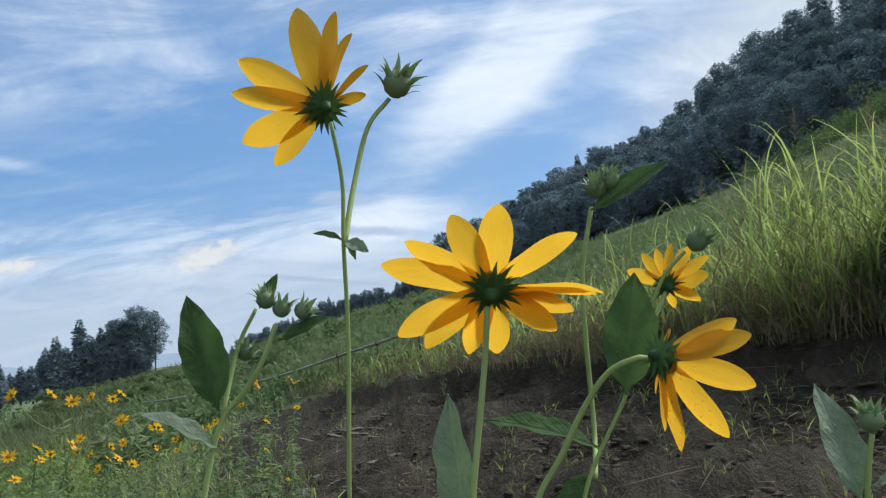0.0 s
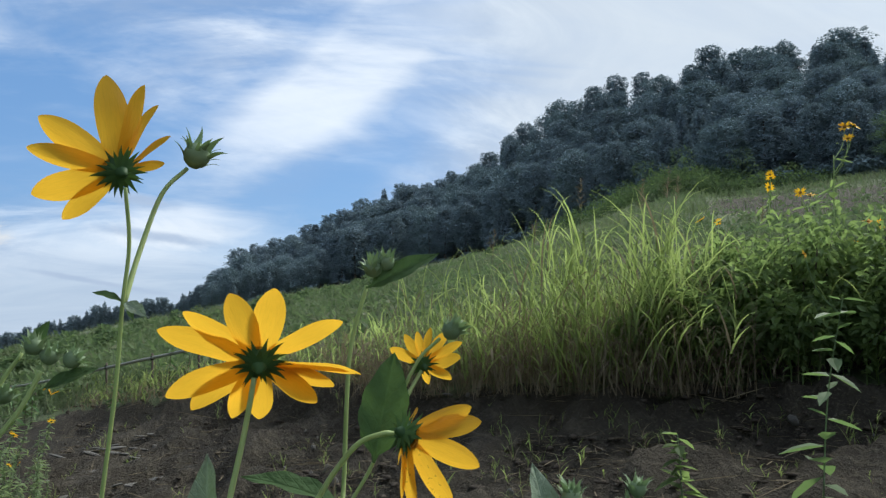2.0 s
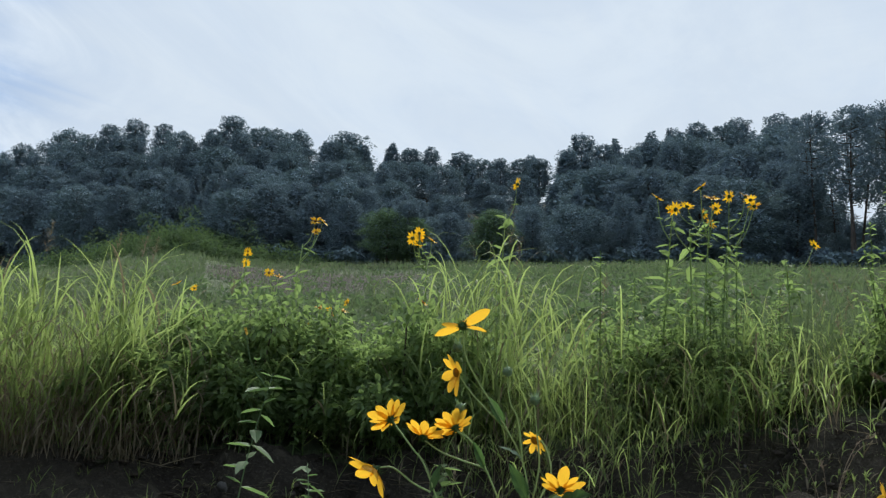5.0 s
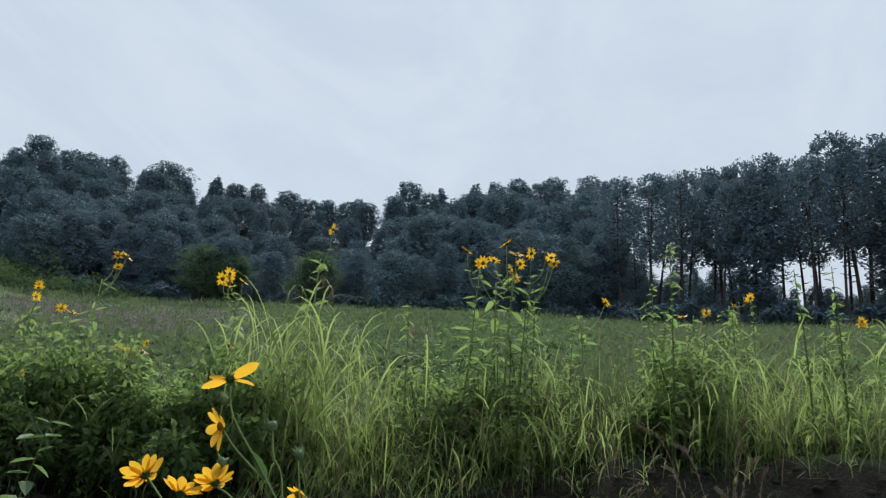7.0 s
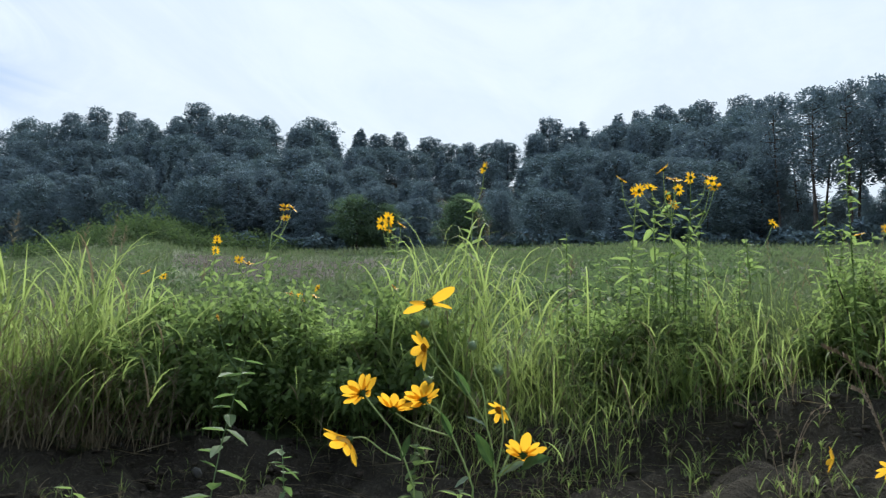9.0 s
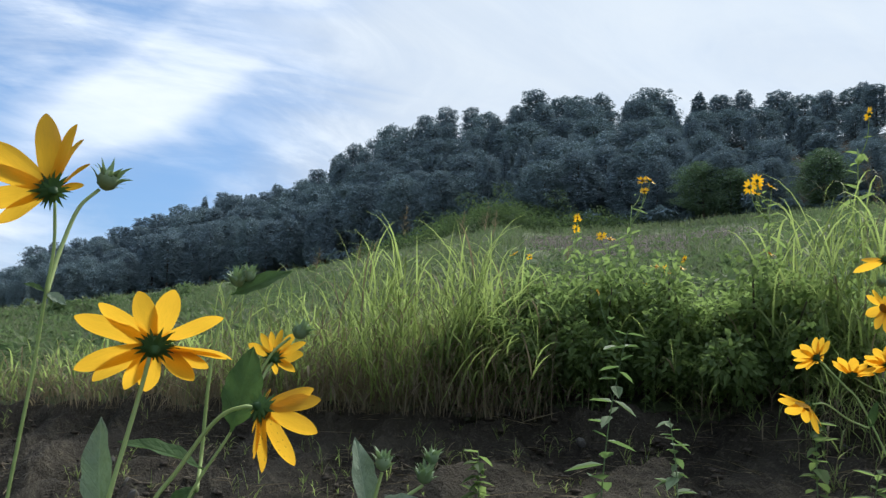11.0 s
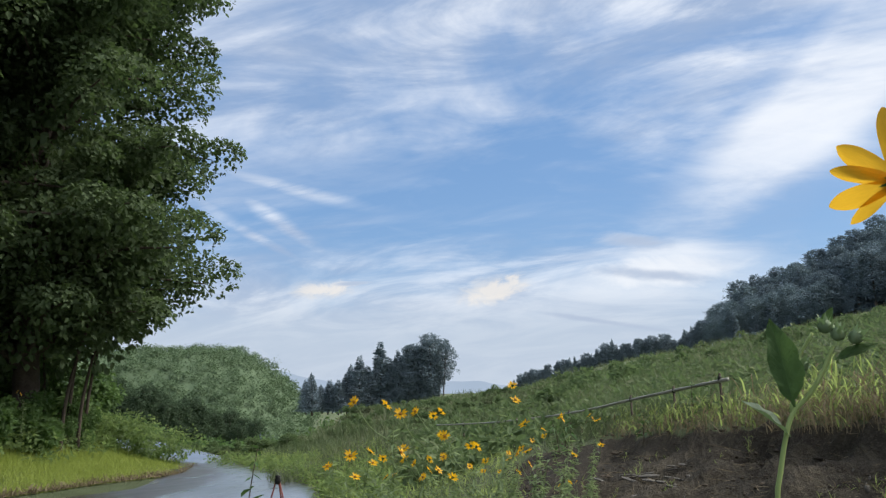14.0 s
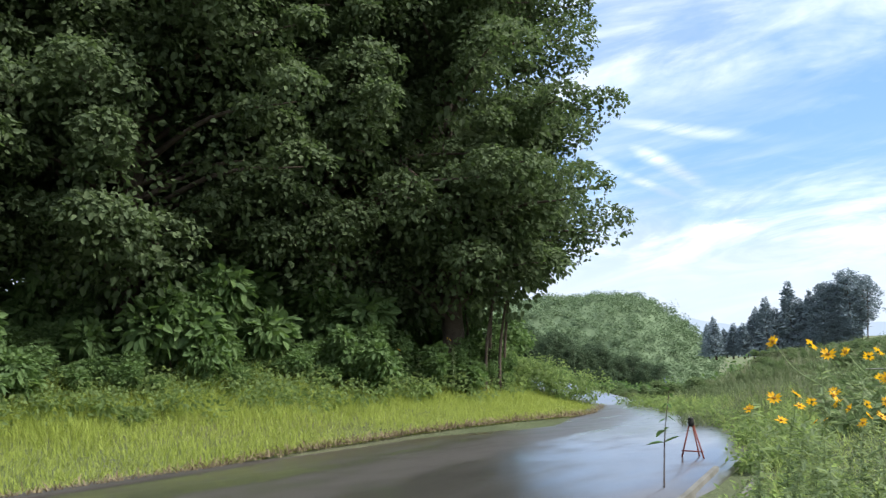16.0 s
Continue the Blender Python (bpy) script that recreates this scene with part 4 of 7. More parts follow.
def scatter_things(firsts, spots, rng):
    """Put copies of the first things at (x, y, size)."""
    used = set()
    for n, (x, y, size) in enumerate(spots):
        i = n % len(firsts)
        m = Matrix.Translation((x, y, float(land(x, y)))) @ Matrix.Rotation(rng.uniform(0, 6.28), 4, "Z") @ Matrix.Diagonal((size * rng.uniform(0.8, 1.3), size * rng.uniform(0.8, 1.3), size * rng.uniform(0.75, 1.2), 1))
        if i not in used:
            used.add(i)
            firsts[i].matrix_basis = m
        else:
            copy_thing(firsts[i], Matrix.Identity(4)).matrix_basis = m


def build_shrubs():
    rng = np.random.default_rng(8)

    def firsts(n, seed, tall, wide, per, leaf, label, group, mat=None):
        out = []
        for k in range(n):
            stem, leaf_me = shrub_mesh(seed + k, tall, wide, per, leaf, mat)
            ob = thing("shrub", label, "shrub", group=group)
            part("stem", stem, ob)
            part("foliage", leaf_me, ob)
            out.append(ob)
        return out

    # understorey below the lane's trees
    spots = []
    for y in np.arange(-8, 11.6, 0.8):
        spots.append((-12.9 - 0.09 * (y - 6) ** 2 * 0.1 + rng.uniform(-0.5, 0.4), y, rng.uniform(0.45, 1.15)))
        spots.append((-14.6 + rng.uniform(-0.6, 0.6), y + 0.5, rng.uniform(0.9, 1.9)))
    spots = [p for p in spots if p[1] < 9.8] + [(-16.5, 11.0, 1.6), (-17.0, 12.5, 1.6), (-17.4, 14.0, 1.8), (-15.9, 10.4, 1.3), (-16.6, 15.2, 1.4), (-12.7, 10.3, 0.75), (-12.75, 11.1, 0.7), (-12.9, 11.9, 0.7), (-13.3, 12.9, 0.6)]
    scatter_things(firsts(2, 31, 1.6, 1.15, 300, 0.085, "dense green shrub below the lane's trees", "understorey shrubs") + firsts(2, 35, 1.5, 1.2, 200, 0.125, "broad-leaved green shrub below the lane's trees", "understorey shrubs"), spots, rng)
    # thicket beyond the bend
    spots = []
    for b in np.arange(15, 45, 1.9):
        for far in (26, 33, 42, 54):
            if b > 36 and far < 30:
                continue
            p = polar(b + rng.uniform(-1, 1), far * rng.uniform(0.92, 1.1))
            spots.append((p[0], p[1], rng.uniform(0.3, 0.65) * (0.7 + far / 75)))
    scatter_things(firsts(3, 41, 0.8, 1.3, 260, 0.075, "rounded green bush on the far verge", "bushes beyond the bend", FIELD_LEAF), spots, rng)
    # leafy growth along the bank
    spots = []
    for b in np.arange(-32, -55, -1.3):
        for row in range(2):
            spots.append((*polar(b + rng.uniform(-0.7, 0.7), float(bank_range(b)) + 0.35 + row * 0.55 + rng.uniform(-0.15, 0.15))[:2], rng.uniform(0.75, 1.1)))
    for b in np.arange(-62, -97, -3.6):
        for row in range(1):
            tall = 0.8 if -73 < b < -64 or -87 < b < -80 else 0.45
            spots.append((*polar(b + rng.uniform(-0.8, 0.8), float(bank_range(b)) + 0.6 + row * 0.6 + rng.uniform(-0.2, 0.2))[:2], tall * rng.uniform(0.7, 1.1)))
    scatter_things(firsts(4, 61, 0.72, 0.38, 64, 0.045, "dense green leafy bush on the bank's top", "leafy bushes on the bank", LEAF_FAR), spots, rng)
    # bushy knoll and slope before the trees
    n = 420
    b = np.where(np.arange(n) < 260, rng.normal(-31, 4.4, n), rng.uniform(-20, 14, n))
    r = np.where(np.arange(n) < 260, rng.uniform(58, 82, n), np.interp(b, (-20, 0, 14), (60, 42, 26)) * rng.uniform(0.75, 1.6, n))
    big = np.where(np.arange(n) < 260, rng.uniform(0.5, 1.5, n), rng.uniform(0.2, 0.6, n))
    knoll = 0.9 * np.exp(-(((b + 31) / 5.5) ** 2) - ((r - 68) / 9) ** 2)
    c = polar(b, r) + np.stack([np.zeros(n), np.zeros(n), big * 0.3 + knoll], 1)
    for part_, mat, name, label in ((slice(0, 260), BROAD, "knoll_bushes", "dark green bushes over the low knoll by the trees"), (slice(260, n), FIELD_LEAF, "slope_bushes", "soft green bushes scattered over the rough slope")):
        mid, size = c[part_], big[part_]
        mid = np.concatenate([mid, mid + rng.normal(0, 0.5, mid.shape) * size[:, None]])
        me = np_mesh(name, *lump_leaves(rng, mid, np.concatenate([size, size * 0.7]), 120, 0.2, 0.1, 0.7, 0.6), mat, smooth=False)
        solid(name, me, label, "bushes", kind="stuff")
    # dark undergrowth at the foot of the forest
    spots = []
    for b in np.arange(-98, 0, 1.7):
        p = polar(b, float(edge_range(b)) - rng.uniform(-1.0, 2.0))
        spots.append((p[0], p[1], rng.uniform(0.6, 1.3)))
    scatter_things(firsts(3, 51, 1.3, 1.6, 60, 0.28, "dark bush at the foot of the forest", "forest edge bushes", HAZED_CANOPY), spots, rng)


build_shrubs()


def build_distance():
    """Wooded hill across the valley and pale ranges on the horizon."""
    rng = np.random.default_rng(14)
    # profile of the hill by bearing
    b = np.linspace(29.5, 62, 90)
    crest = np.interp(b, (29.5, 30.2, 32.5, 34.4, 37.8, 40, 44, 52, 62), (-1.6, -1.0, 1.0, 2.2, 2.35, 2.2, 2.2, 3.5, 4))
    rows = np.linspace(0, 1, 26)
    verts = []
    for bb, c in zip(b, crest):
        for s in rows:
            far = 190 + 70 * s
            e = -6.0 + (c + 6.0) * math.sin(s * math.pi / 2)
            z = 1.5 + far * math.tan(radians(e)) + 1.0 * noise.fractal(Vector((bb * 0.5, s * 6, 0)), 0.9, 2, 4)
            verts.append((-math.sin(radians(bb)) * far, math.cos(radians(bb)) * far, z))
    k = len(rows)
    i, j = np.meshgrid(np.arange(len(b) - 1), np.arange(k - 1), indexing="ij")
    quads = np.stack([i * k + j, i * k + j + 1, (i + 1) * k + j + 1, (i + 1) * k + j], -1).reshape(-1, 4)
    solid("hill", np_mesh("hill", np.array(verts), quads, WOODS), "green wooded hill across the valley", "hill", kind="structure")
    v = np.array(verts).reshape(len(b), k, 3)
    many = 5200
    pick = rng.integers(0, len(b), many), rng.integers(0, k, many)
    centres = v[pick] + rng.normal(0, 1.0, (many, 3)) * [2, 2, 0.3]
    vale = polar(rng.uniform(27, 52, 1700), 45 + 140 * rng.random(1700) ** 1.3) + [0, 0, 0.3]
    me = np_mesh("woods", *join(lump_leaves(rng, centres, rng.uniform(0.7, 1.9, many), 46, 0.5, 0.34, 0.9, 0.9)), WOODS, smooth=False)
    solid("woodland", me, "soft green woodland covering the far hill", "woodland", kind="stuff")
    me = np_mesh("vale_bushes", *lump_leaves(rng, vale, rng.uniform(0.5, 1.6, 1700), 90, 0.26, 0.15, 0.6, 0.6), BUSH, smooth=False)
    solid("vale_bushes", me, "darker green bushes along the valley floor", "bushes", kind="stuff")
    # horizon ranges, far off, with haze put into a pale blue emission
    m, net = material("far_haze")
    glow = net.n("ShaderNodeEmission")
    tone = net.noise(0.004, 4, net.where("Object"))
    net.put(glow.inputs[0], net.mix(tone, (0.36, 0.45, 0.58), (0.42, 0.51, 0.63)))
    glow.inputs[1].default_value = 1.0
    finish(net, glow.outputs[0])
    bb = np.linspace(2, 75, 240)
    top = np.array([noise.fractal(Vector((x * 0.11, 4.0, 0)), 1.0, 2.0, 5) for x in bb])
    e = -0.5 + 0.55 * top + 1.3 * np.exp(-(((bb - 33) / 5) ** 2)) + 0.5 * np.exp(-(((bb - 17) / 3) ** 2))
    far = 3800.0
    x, y = -np.sin(np.radians(bb)) * far, np.cos(np.radians(bb)) * far
    verts = np.concatenate([np.stack([x, y, 1.5 + far * np.tan(np.radians(e))], 1), np.stack([x, y, np.full(len(bb), -400.0)], 1)])
    n = len(bb)
    i = np.arange(n - 1)
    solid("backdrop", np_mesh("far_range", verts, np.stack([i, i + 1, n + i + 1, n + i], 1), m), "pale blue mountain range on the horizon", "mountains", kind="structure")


build_distance()

# ---- grass ----


def build_grass():
    rng = np.random.default_rng(3)
    # tall tufts along the top of the bank
    base, height, width, lean, turn = [], [], [], [], []
    dry = []

    begin, arched = [], []

    def add(c, tall, wide, bend, way, is_dry, first, arch=False):
        arched.append(np.full(len(c), arch))
        base.append(c)
        height.append(tall)
        width.append(wide)
        lean.append(bend)
        turn.append(way)
        dry.append(is_dry)
        begin.append(first)

    def tuft(b, r, n, tall, spread=0.14, dryness=0.0, wide=0.011, bend=0.75):
        """Slanting culms, each with blades that arch away at several heights and hang over."""
        k = max(3, n // 6)
        c = polar(np.full(k, b), np.full(k, r)) + np.stack([rng.normal(0, spread, k), rng.normal(0, spread, k), np.full(k, -0.03)], 1)
        culm, tip = tall * rng.uniform(0.3, 0.75, k), rng.uniform(0, 6.283, k)
        lean_, tilt = np.abs(rng.normal(0.2, 0.15, k)) + 0.05, np.abs(rng.normal(0.0, 0.2, k))
        add(c, culm, np.full(k, 0.0045), lean_, tip, rng.random(k) < dryness + 0.35, tilt)
        j = np.repeat(np.arange(k), 6)
        u = rng.uniform(0.08, 1.0, len(j))
        drift = (np.cos(tilt[j]) - np.cos(tilt[j] + u * lean_[j])) / lean_[j] * culm[j]
        rise = (np.sin(tilt[j] + u * lean_[j]) - np.sin(tilt[j])) / lean_[j] * culm[j]
        at = c[j] + np.stack([np.cos(tip[j]) * drift, np.sin(tip[j]) * drift, rise * 0.98], 1)
        long = tall * rng.uniform(0.2, 0.46, len(j)) * (1 - 0.2 * u)
        add(at, long, wide * rng.uniform(0.5, 1.4, len(j)), np.abs(rng.normal(bend + 0.4, 0.6, len(j))), rng.uniform(0, 6.283, len(j)), rng.random(len(j)) < dryness * (1.7 - 1.6 * u), rng.uniform(0.05, 0.95, len(j)) * (1.1 - 0.6 * u))

    def fan(b, r, n, tall, wide=0.014, bend=1.1, spread=0.1, lift=0.5):
        """A clump of long blades that rise together and arch over."""
        c = polar(np.full(n, b), np.full(n, r)) + np.stack([rng.normal(0, spread, n), rng.normal(0, spread, n), tall * rng.uniform(0.0, lift, n) ** 1.3], 1)
        long = tall * rng.uniform(0.3, 0.8, n) * (1 - 0.3 * (c[:, 2] - c[:, 2].min()) / tall)
        add(c, long, wide * rng.uniform(0.4, 1.05, n), np.clip(rng.normal(bend * 1.55, 0.65, n), 0.2, 2.9), rng.uniform(0, 6.283, n), rng.random(n) < 0.06, np.abs(rng.normal(0.3, 0.28, n)), True)

    def stems(b, r, n, tall, spread=0.2):
        """Old culms and hanging dead blades, brown and dark, under the green."""
        c = polar(np.full(n, b), np.full(n, r)) + np.stack([rng.normal(0, spread, n), rng.normal(0, spread, n), np.full(n, -0.03)], 1)
        add(c, tall * rng.uniform(0.25, 1.15, n), rng.uniform(0.004, 0.009, n), np.abs(rng.normal(0.4, 0.4, n)), rng.uniform(0, 6.283, n), np.full(n, True), np.abs(rng.normal(0.0, 0.3, n)))
        k = n // 2
        add(c[:k] + np.stack([np.zeros(k), np.zeros(k), tall * rng.uniform(0.2, 0.8, k)], 1), tall * rng.uniform(0.3, 0.7, k), rng.uniform(0.005, 0.012, k), rng.uniform(1.6, 2.8, k), rng.uniform(0, 6.283, k), np.full(k, True), rng.uniform(0.2, 0.9, k))

    for b in np.arange(9, -34, -0.8):
        rb = float(bank_range(b))
        tall_ = float(np.interp(b, (-34, -30, -22, -12, -4, 4, 10), (0.85, 1.0, 1.0, 0.75, 0.6, 0.42, 0.32)))
        much = 0.55 + 0.9 * abs(noise.noise(Vector((b * 0.45, 2.0, 0.0)))) * 2
        for row in range(5):
            tuft(b + rng.uniform(-0.6, 0.6), rb + 0.12 + row * 0.42 + rng.uniform(-0.12, 0.15), int(30 * much), tall_ * rng.uniform(0.6, 1.05) * min(1.15, 0.7 + 0.4 * much), 0.15, 0.6 if row < 2 else 0.32, 0.0145, 1.1)
        for row in range(2):
            stems(b + rng.uniform(-0.6, 0.6), rb + 0.05 + row * 0.3, int((26 if b < -6 else 12) * rng.uniform(0.1, 1.8)), tall_ * rng.uniform(0.3, 0.8), 0.15)
        fan(b + rng.uniform(-0.7, 0.7), rb + rng.uniform(0.0, 1.2), 18, tall_ * rng.uniform(0.55, 1.0), 0.022, 1.5, 0.07, 0.7)
    for b, r, tall, n in ((-20.9, 5.2, 1.05, 34), (-22.6, 5.1, 1.1, 46), (-24.2, 4.95, 1.2, 60), (-25.6, 5.0, 1.05, 34), (-27.4, 5.0, 1.0, 36), (-29.6, 4.8, 1.12, 60), (-30.6, 4.8, 1.2, 56), (-32.0, 5.0, 1.0, 34), (-17.5, 5.4, 1.0, 30), (-14.5, 5.6, 1.0, 26), (-12.8, 5.7, 0.9, 26), (-35.6, 5.2, 0.95, 26), (-38.5, 5.4, 0.85, 20)):
        fan(b, r, int(n * 2.2), tall * 0.88, 0.017, 1.15, 0.1, 0.8)
    for b, r, tall, n in ((-54.9, 4.6, 1.3, 60), (-56.4, 4.6, 1.2, 60), (-53.8, 4.7, 1.2, 40), (-57.8, 4.5, 1.15, 44), (-59.5, 4.4, 0.95, 44), (-61.5, 4.4, 0.8, 34)):
        fan(b, r, int(n * 2.0), tall * 0.9, 0.016, 1.75, 0.17, 0.8)
    for b in np.arange(-34, -53, -2.6):
        tuft(b + rng.uniform(-0.8, 0.8), float(bank_range(b)) + rng.uniform(0.1, 1.3), 60, rng.uniform(0.6, 0.95), 0.15, 0.15, 0.01, 0.9)
        fan(b + rng.uniform(-1, 1), float(bank_range(b)) + rng.uniform(0.0, 0.8), 16, rng.uniform(0.5, 0.8), 0.012, 1.4)
    for b in np.arange(-56, -97, -0.6):
        fan(b + rng.uniform(-0.8, 0.8), float(bank_range(b)) + rng.uniform(-0.25 if b > -70 else 0.05, 0.9), 20, rng.uniform(0.3, 0.65), 0.0085, 1.3, 0.12)
    for b in np.arange(-50, -97, -0.7):
        rb = float(bank_range(b))
        for row in range(7):
            r = rb - (0.15 if b > -70 else -0.1) + row * 0.26 + rng.uniform(-0.15, 0.15)
            tuft(b + rng.uniform(-0.5, 0.5), r, 16, rng.uniform(0.25, 0.7) * (1.2 if rng.random() < 0.2 else 0.9), 0.2, 0.25, 0.0068, 1.0)
    for b, r in ((-72.5, 4.1), (-73.5, 4.2), (-86, 4.1), (-88, 4.3), (-91, 4.2)):
        tuft(b, r, 110, 0.8, 0.14, 0.08, 0.009, 0.9)
    for b in np.arange(11, 34, 1.0):
        fan(b + rng.uniform(-0.5, 0.5), rng.uniform(2.9, 4.4), 14, rng.uniform(0.5, 0.85), 0.02, 1.5, 0.1)
    # dead blades hanging over the lip of the bank
    n = 240
    b = rng.uniform(-36, 2, n)
    c = polar(b, bank_range(b) + rng.uniform(-0.02, 0.15, n)) + np.stack([np.zeros(n), np.zeros(n), rng.uniform(0.0, 0.3, n)], 1)
    add(c, rng.uniform(0.2, 0.55, n), rng.uniform(0.005, 0.011, n), rng.uniform(1.4, 2.6, n), np.radians(b) - np.pi / 2 + rng.normal(0, 0.6, n), np.full(n, True), rng.uniform(0.1, 0.8, n))
    # feathery seed heads over the grass
    for b, r, top in ((-24.3, 5.0, 2.5), (-28.6, 4.9, 2.45), (-30.4, 4.9, 2.52), (-31.0, 5.1, 2.5), (-18.0, 5.5, 2.25), (-21.0, 5.3, 2.3), (-56.6, 4.6, 2.7), (-57.2, 4.7, 2.6), (-36.5, 5.3, 2.35), (-63.5, 4.5, 2.35)):
        foot = polar(b, r)
        line = smooth_line([foot, foot + [0.01, 0.0, (top - foot[2]) * 0.6], [foot[0] + 0.05, foot[1] - 0.02, top]], 5)
        k = 44
        u = rng.uniform(0.8, 1.0, k)
        at = np.stack([np.interp(u, np.linspace(0, 1, len(line)), line[:, c]) for c in range(3)], 1)
        long = (1.02 - u) * 0.36 + 0.015
        add(foot[None], np.array([top - foot[2]]), np.array([0.006]), np.array([0.1]), np.array([-0.4]), np.array([True]), np.array([0.0]))
        add(at, long, np.full(k, 0.0035), np.full(k, 0.7), rng.uniform(0, 6.283, k), np.full(k, True), rng.uniform(0.3, 0.9, k))
    # small nodding foxtail heads on thin culms
    for _ in range(150):
        b = rng.uniform(-96, -54)
        foot = polar(b, float(bank_range(b)) + rng.uniform(-0.1, 1.2))
        tall, way_ = rng.uniform(0.4, 0.75), rng.uniform(0, 6.283)
        add(foot[None], np.array([tall]), np.array([0.003]), np.array([0.55]), np.array([way_]), np.array([False]), np.array([0.05]))
        k = 26
        u = np.linspace(0.86, 1.0, k)
        out_, up_ = tall * (np.cos(0.05) - np.cos(0.05 + u * 0.55)) / 0.55, tall * (np.sin(0.05 + u * 0.55) - np.sin(0.05)) / 0.55
        at = foot + np.stack([np.cos(way_) * out_, np.sin(way_) * out_, up_], 1)
        add(at, np.full(k, 0.018), np.full(k, 0.0035), np.full(k, 0.4), rng.uniform(0, 6.283, k), np.full(k, True), rng.uniform(0.3, 1.2, k))
    # sparse weeds on the bare soil
    for _ in range(230):
        b, s = rng.uniform(-95, 14), rng.uniform(0.5, 0.97)
        tuft(b, float(bank_range(b)) * s, 7, rng.uniform(0.08, 0.3), 0.05, 0.25, 0.006, 0.8)
    # low green weeds that creep down from the lip
    for _ in range(70):
        b, s = rng.uniform(-86, -58), 1.0 - abs(rng.normal(0, 0.06))
        tuft(b, float(bank_range(b)) * s, 20, rng.uniform(0.12, 0.36), 0.1, 0.15, 0.008, 1.0)
    base_, h, w_, l_, t_, d_, s_, c_ = (np.concatenate(v) for v in (base, height, width, lean, turn, dry, begin, arched))
    for flag, mat, name, label in ((False, GRASS, "tall_grass", "tall bright green pampas-like grass along the bank's top"), (True, GRASS_DRY, "dry_grass", "dry brown grass stems at the bank's edge")):
        k, a_ = (d_ == flag) & ~c_, (d_ == flag) & c_
        me = np_mesh(name, *join(blades(rng, base_[k], h[k], w_[k], l_[k], t_[k], 5, 0.08, s_[k]), blades(rng, base_[a_], h[a_], w_[a_], l_[a_], t_[a_], 7, 0.08, s_[a_], 2.2)), mat)
        solid(name, me, label, "grass", kind="stuff")
    # meadow beyond
    n = 120000
    b = rng.uniform(-99, 33, n)
    s = rng.random(n) ** 1.7
    r = bank_range(b) + 0.4 + s * (np.minimum(edge_range(b), 95) - bank_range(b))
    p = polar(b, r)
    keep = ~((np.abs(b + 41) < 8) & (np.abs(r - 36) < 16) & (rng.random(n) < 0.85))
    keep &= ~((b > 14) & (r < 13)) & ~((np.abs(b - 14) < 2.4) & (np.abs(r - 21) < 4.5) & (rng.random(n) < 0.85))
    p, r = p[keep], r[keep]
    size = np.interp(r, (4, 12, 40, 90), (0.32, 0.3, 0.4, 0.6)) * rng.uniform(0.6, 1.2, len(r))
    clump = np.array([noise.noise(Vector((x * 0.35, y * 0.35, 2.0))) for x, y, _ in p])
    size *= np.clip(1 + 1.5 * clump, 0.25, 2.2)
    turn_ = b[keep]
    size *= np.where((turn_ > 0) & (turn_ < 24) & (r < np.interp(turn_, (1.8, 8.1, 13.9, 17.8, 21.2), (8.5, 10.2, 12.8, 14.9, 17.6))), 0.4, 1.0)      # kept low before the rail
    me = np_mesh("meadow", *blades(rng, p - [0, 0, 0.03], size, np.interp(r, (4, 12, 40, 90), (0.008, 0.015, 0.055, 0.11)), np.abs(rng.normal(1.05, 0.4, len(r))), None, 2), GRASS_FIELD)
    solid("meadow_grass", me, "rough green meadow grass on the sloping field", "grass", kind="stuff")
    # tussocks and weeds dotted over the field
    n = 5200
    b, s = rng.uniform(-98, 24, n), rng.random(n) ** 1.25
    r = bank_range(b) + 1.2 + s * (np.minimum(edge_range(b), 80) - bank_range(b) - 3)
    worn = (np.abs(b + 41) < 9) & (np.abs(r - 36) < 18) & (rng.random(n) < 0.8)
    b, r, n = b[~worn], r[~worn], int((~worn).sum())
    c = polar(b, r) + [0, 0, 0.12]
    me = np_mesh("tussocks", *lump_leaves(rng, c, np.interp(r, (5, 20, 80), (0.14, 0.3, 0.55)) * rng.uniform(0.3, 1.3, n), 20, 0.17, 0.07, 0.6, 0.7), FIELD_LEAF, smooth=False)
    solid("field_weeds", me, "low green weeds dotted over the field", "weeds", kind="stuff")
    # mown verge across the lane
    n = 120000
    y = rng.uniform(-9, 15.5, n)
    left = np.interp(y, (-9, 6, 9, 11, 13, 15.5), (-9.12, -9.12, -9.3, -9.7, -10.4, -12.0))
    x = left + 0.1 - rng.random(n) ** 1.15 * 4.0
    p = np.stack([x, y, land(x, y) - 0.02], 1)
    drift = np.array([noise.noise(Vector((u * 0.8, v * 0.8, 5.0))) for u, v in zip(x, y)])
    h = (0.1 + 0.4 * (np.clip(left - x, 0, 4) / 3.9) ** 2.5) * rng.uniform(0.6, 1.5, n) * (1 + 0.7 * drift)
    me = np_mesh("verge", *blades(rng, p, h, rng.uniform(0.006, 0.014, n), np.abs(rng.normal(1.0, 0.4, n)), None, 2), VERGE)
    solid("verge_grass", me, "bright yellow-green grass verge along the lane", "grass", kind="stuff")
    k = 700
    y_ = rng.uniform(-9, 15, k)
    x_ = np.interp(y_, (-9, 6, 9, 11, 13, 15.5), (-9.12, -9.12, -9.3, -9.7, -10.4, -12.0)) - 1.7 - 2.6 * rng.random(k) ** 0.6
    x_[:90], y_[:90] = rng.uniform(-14.6, -11.9, 90), rng.uniform(14.4, 15.6, 90)
    c = np.stack([x_, y_, land(x_, y_) + rng.uniform(0.1, 0.4, k)], 1)
    c[:90, 2] += rng.uniform(0.0, 0.4, 90)
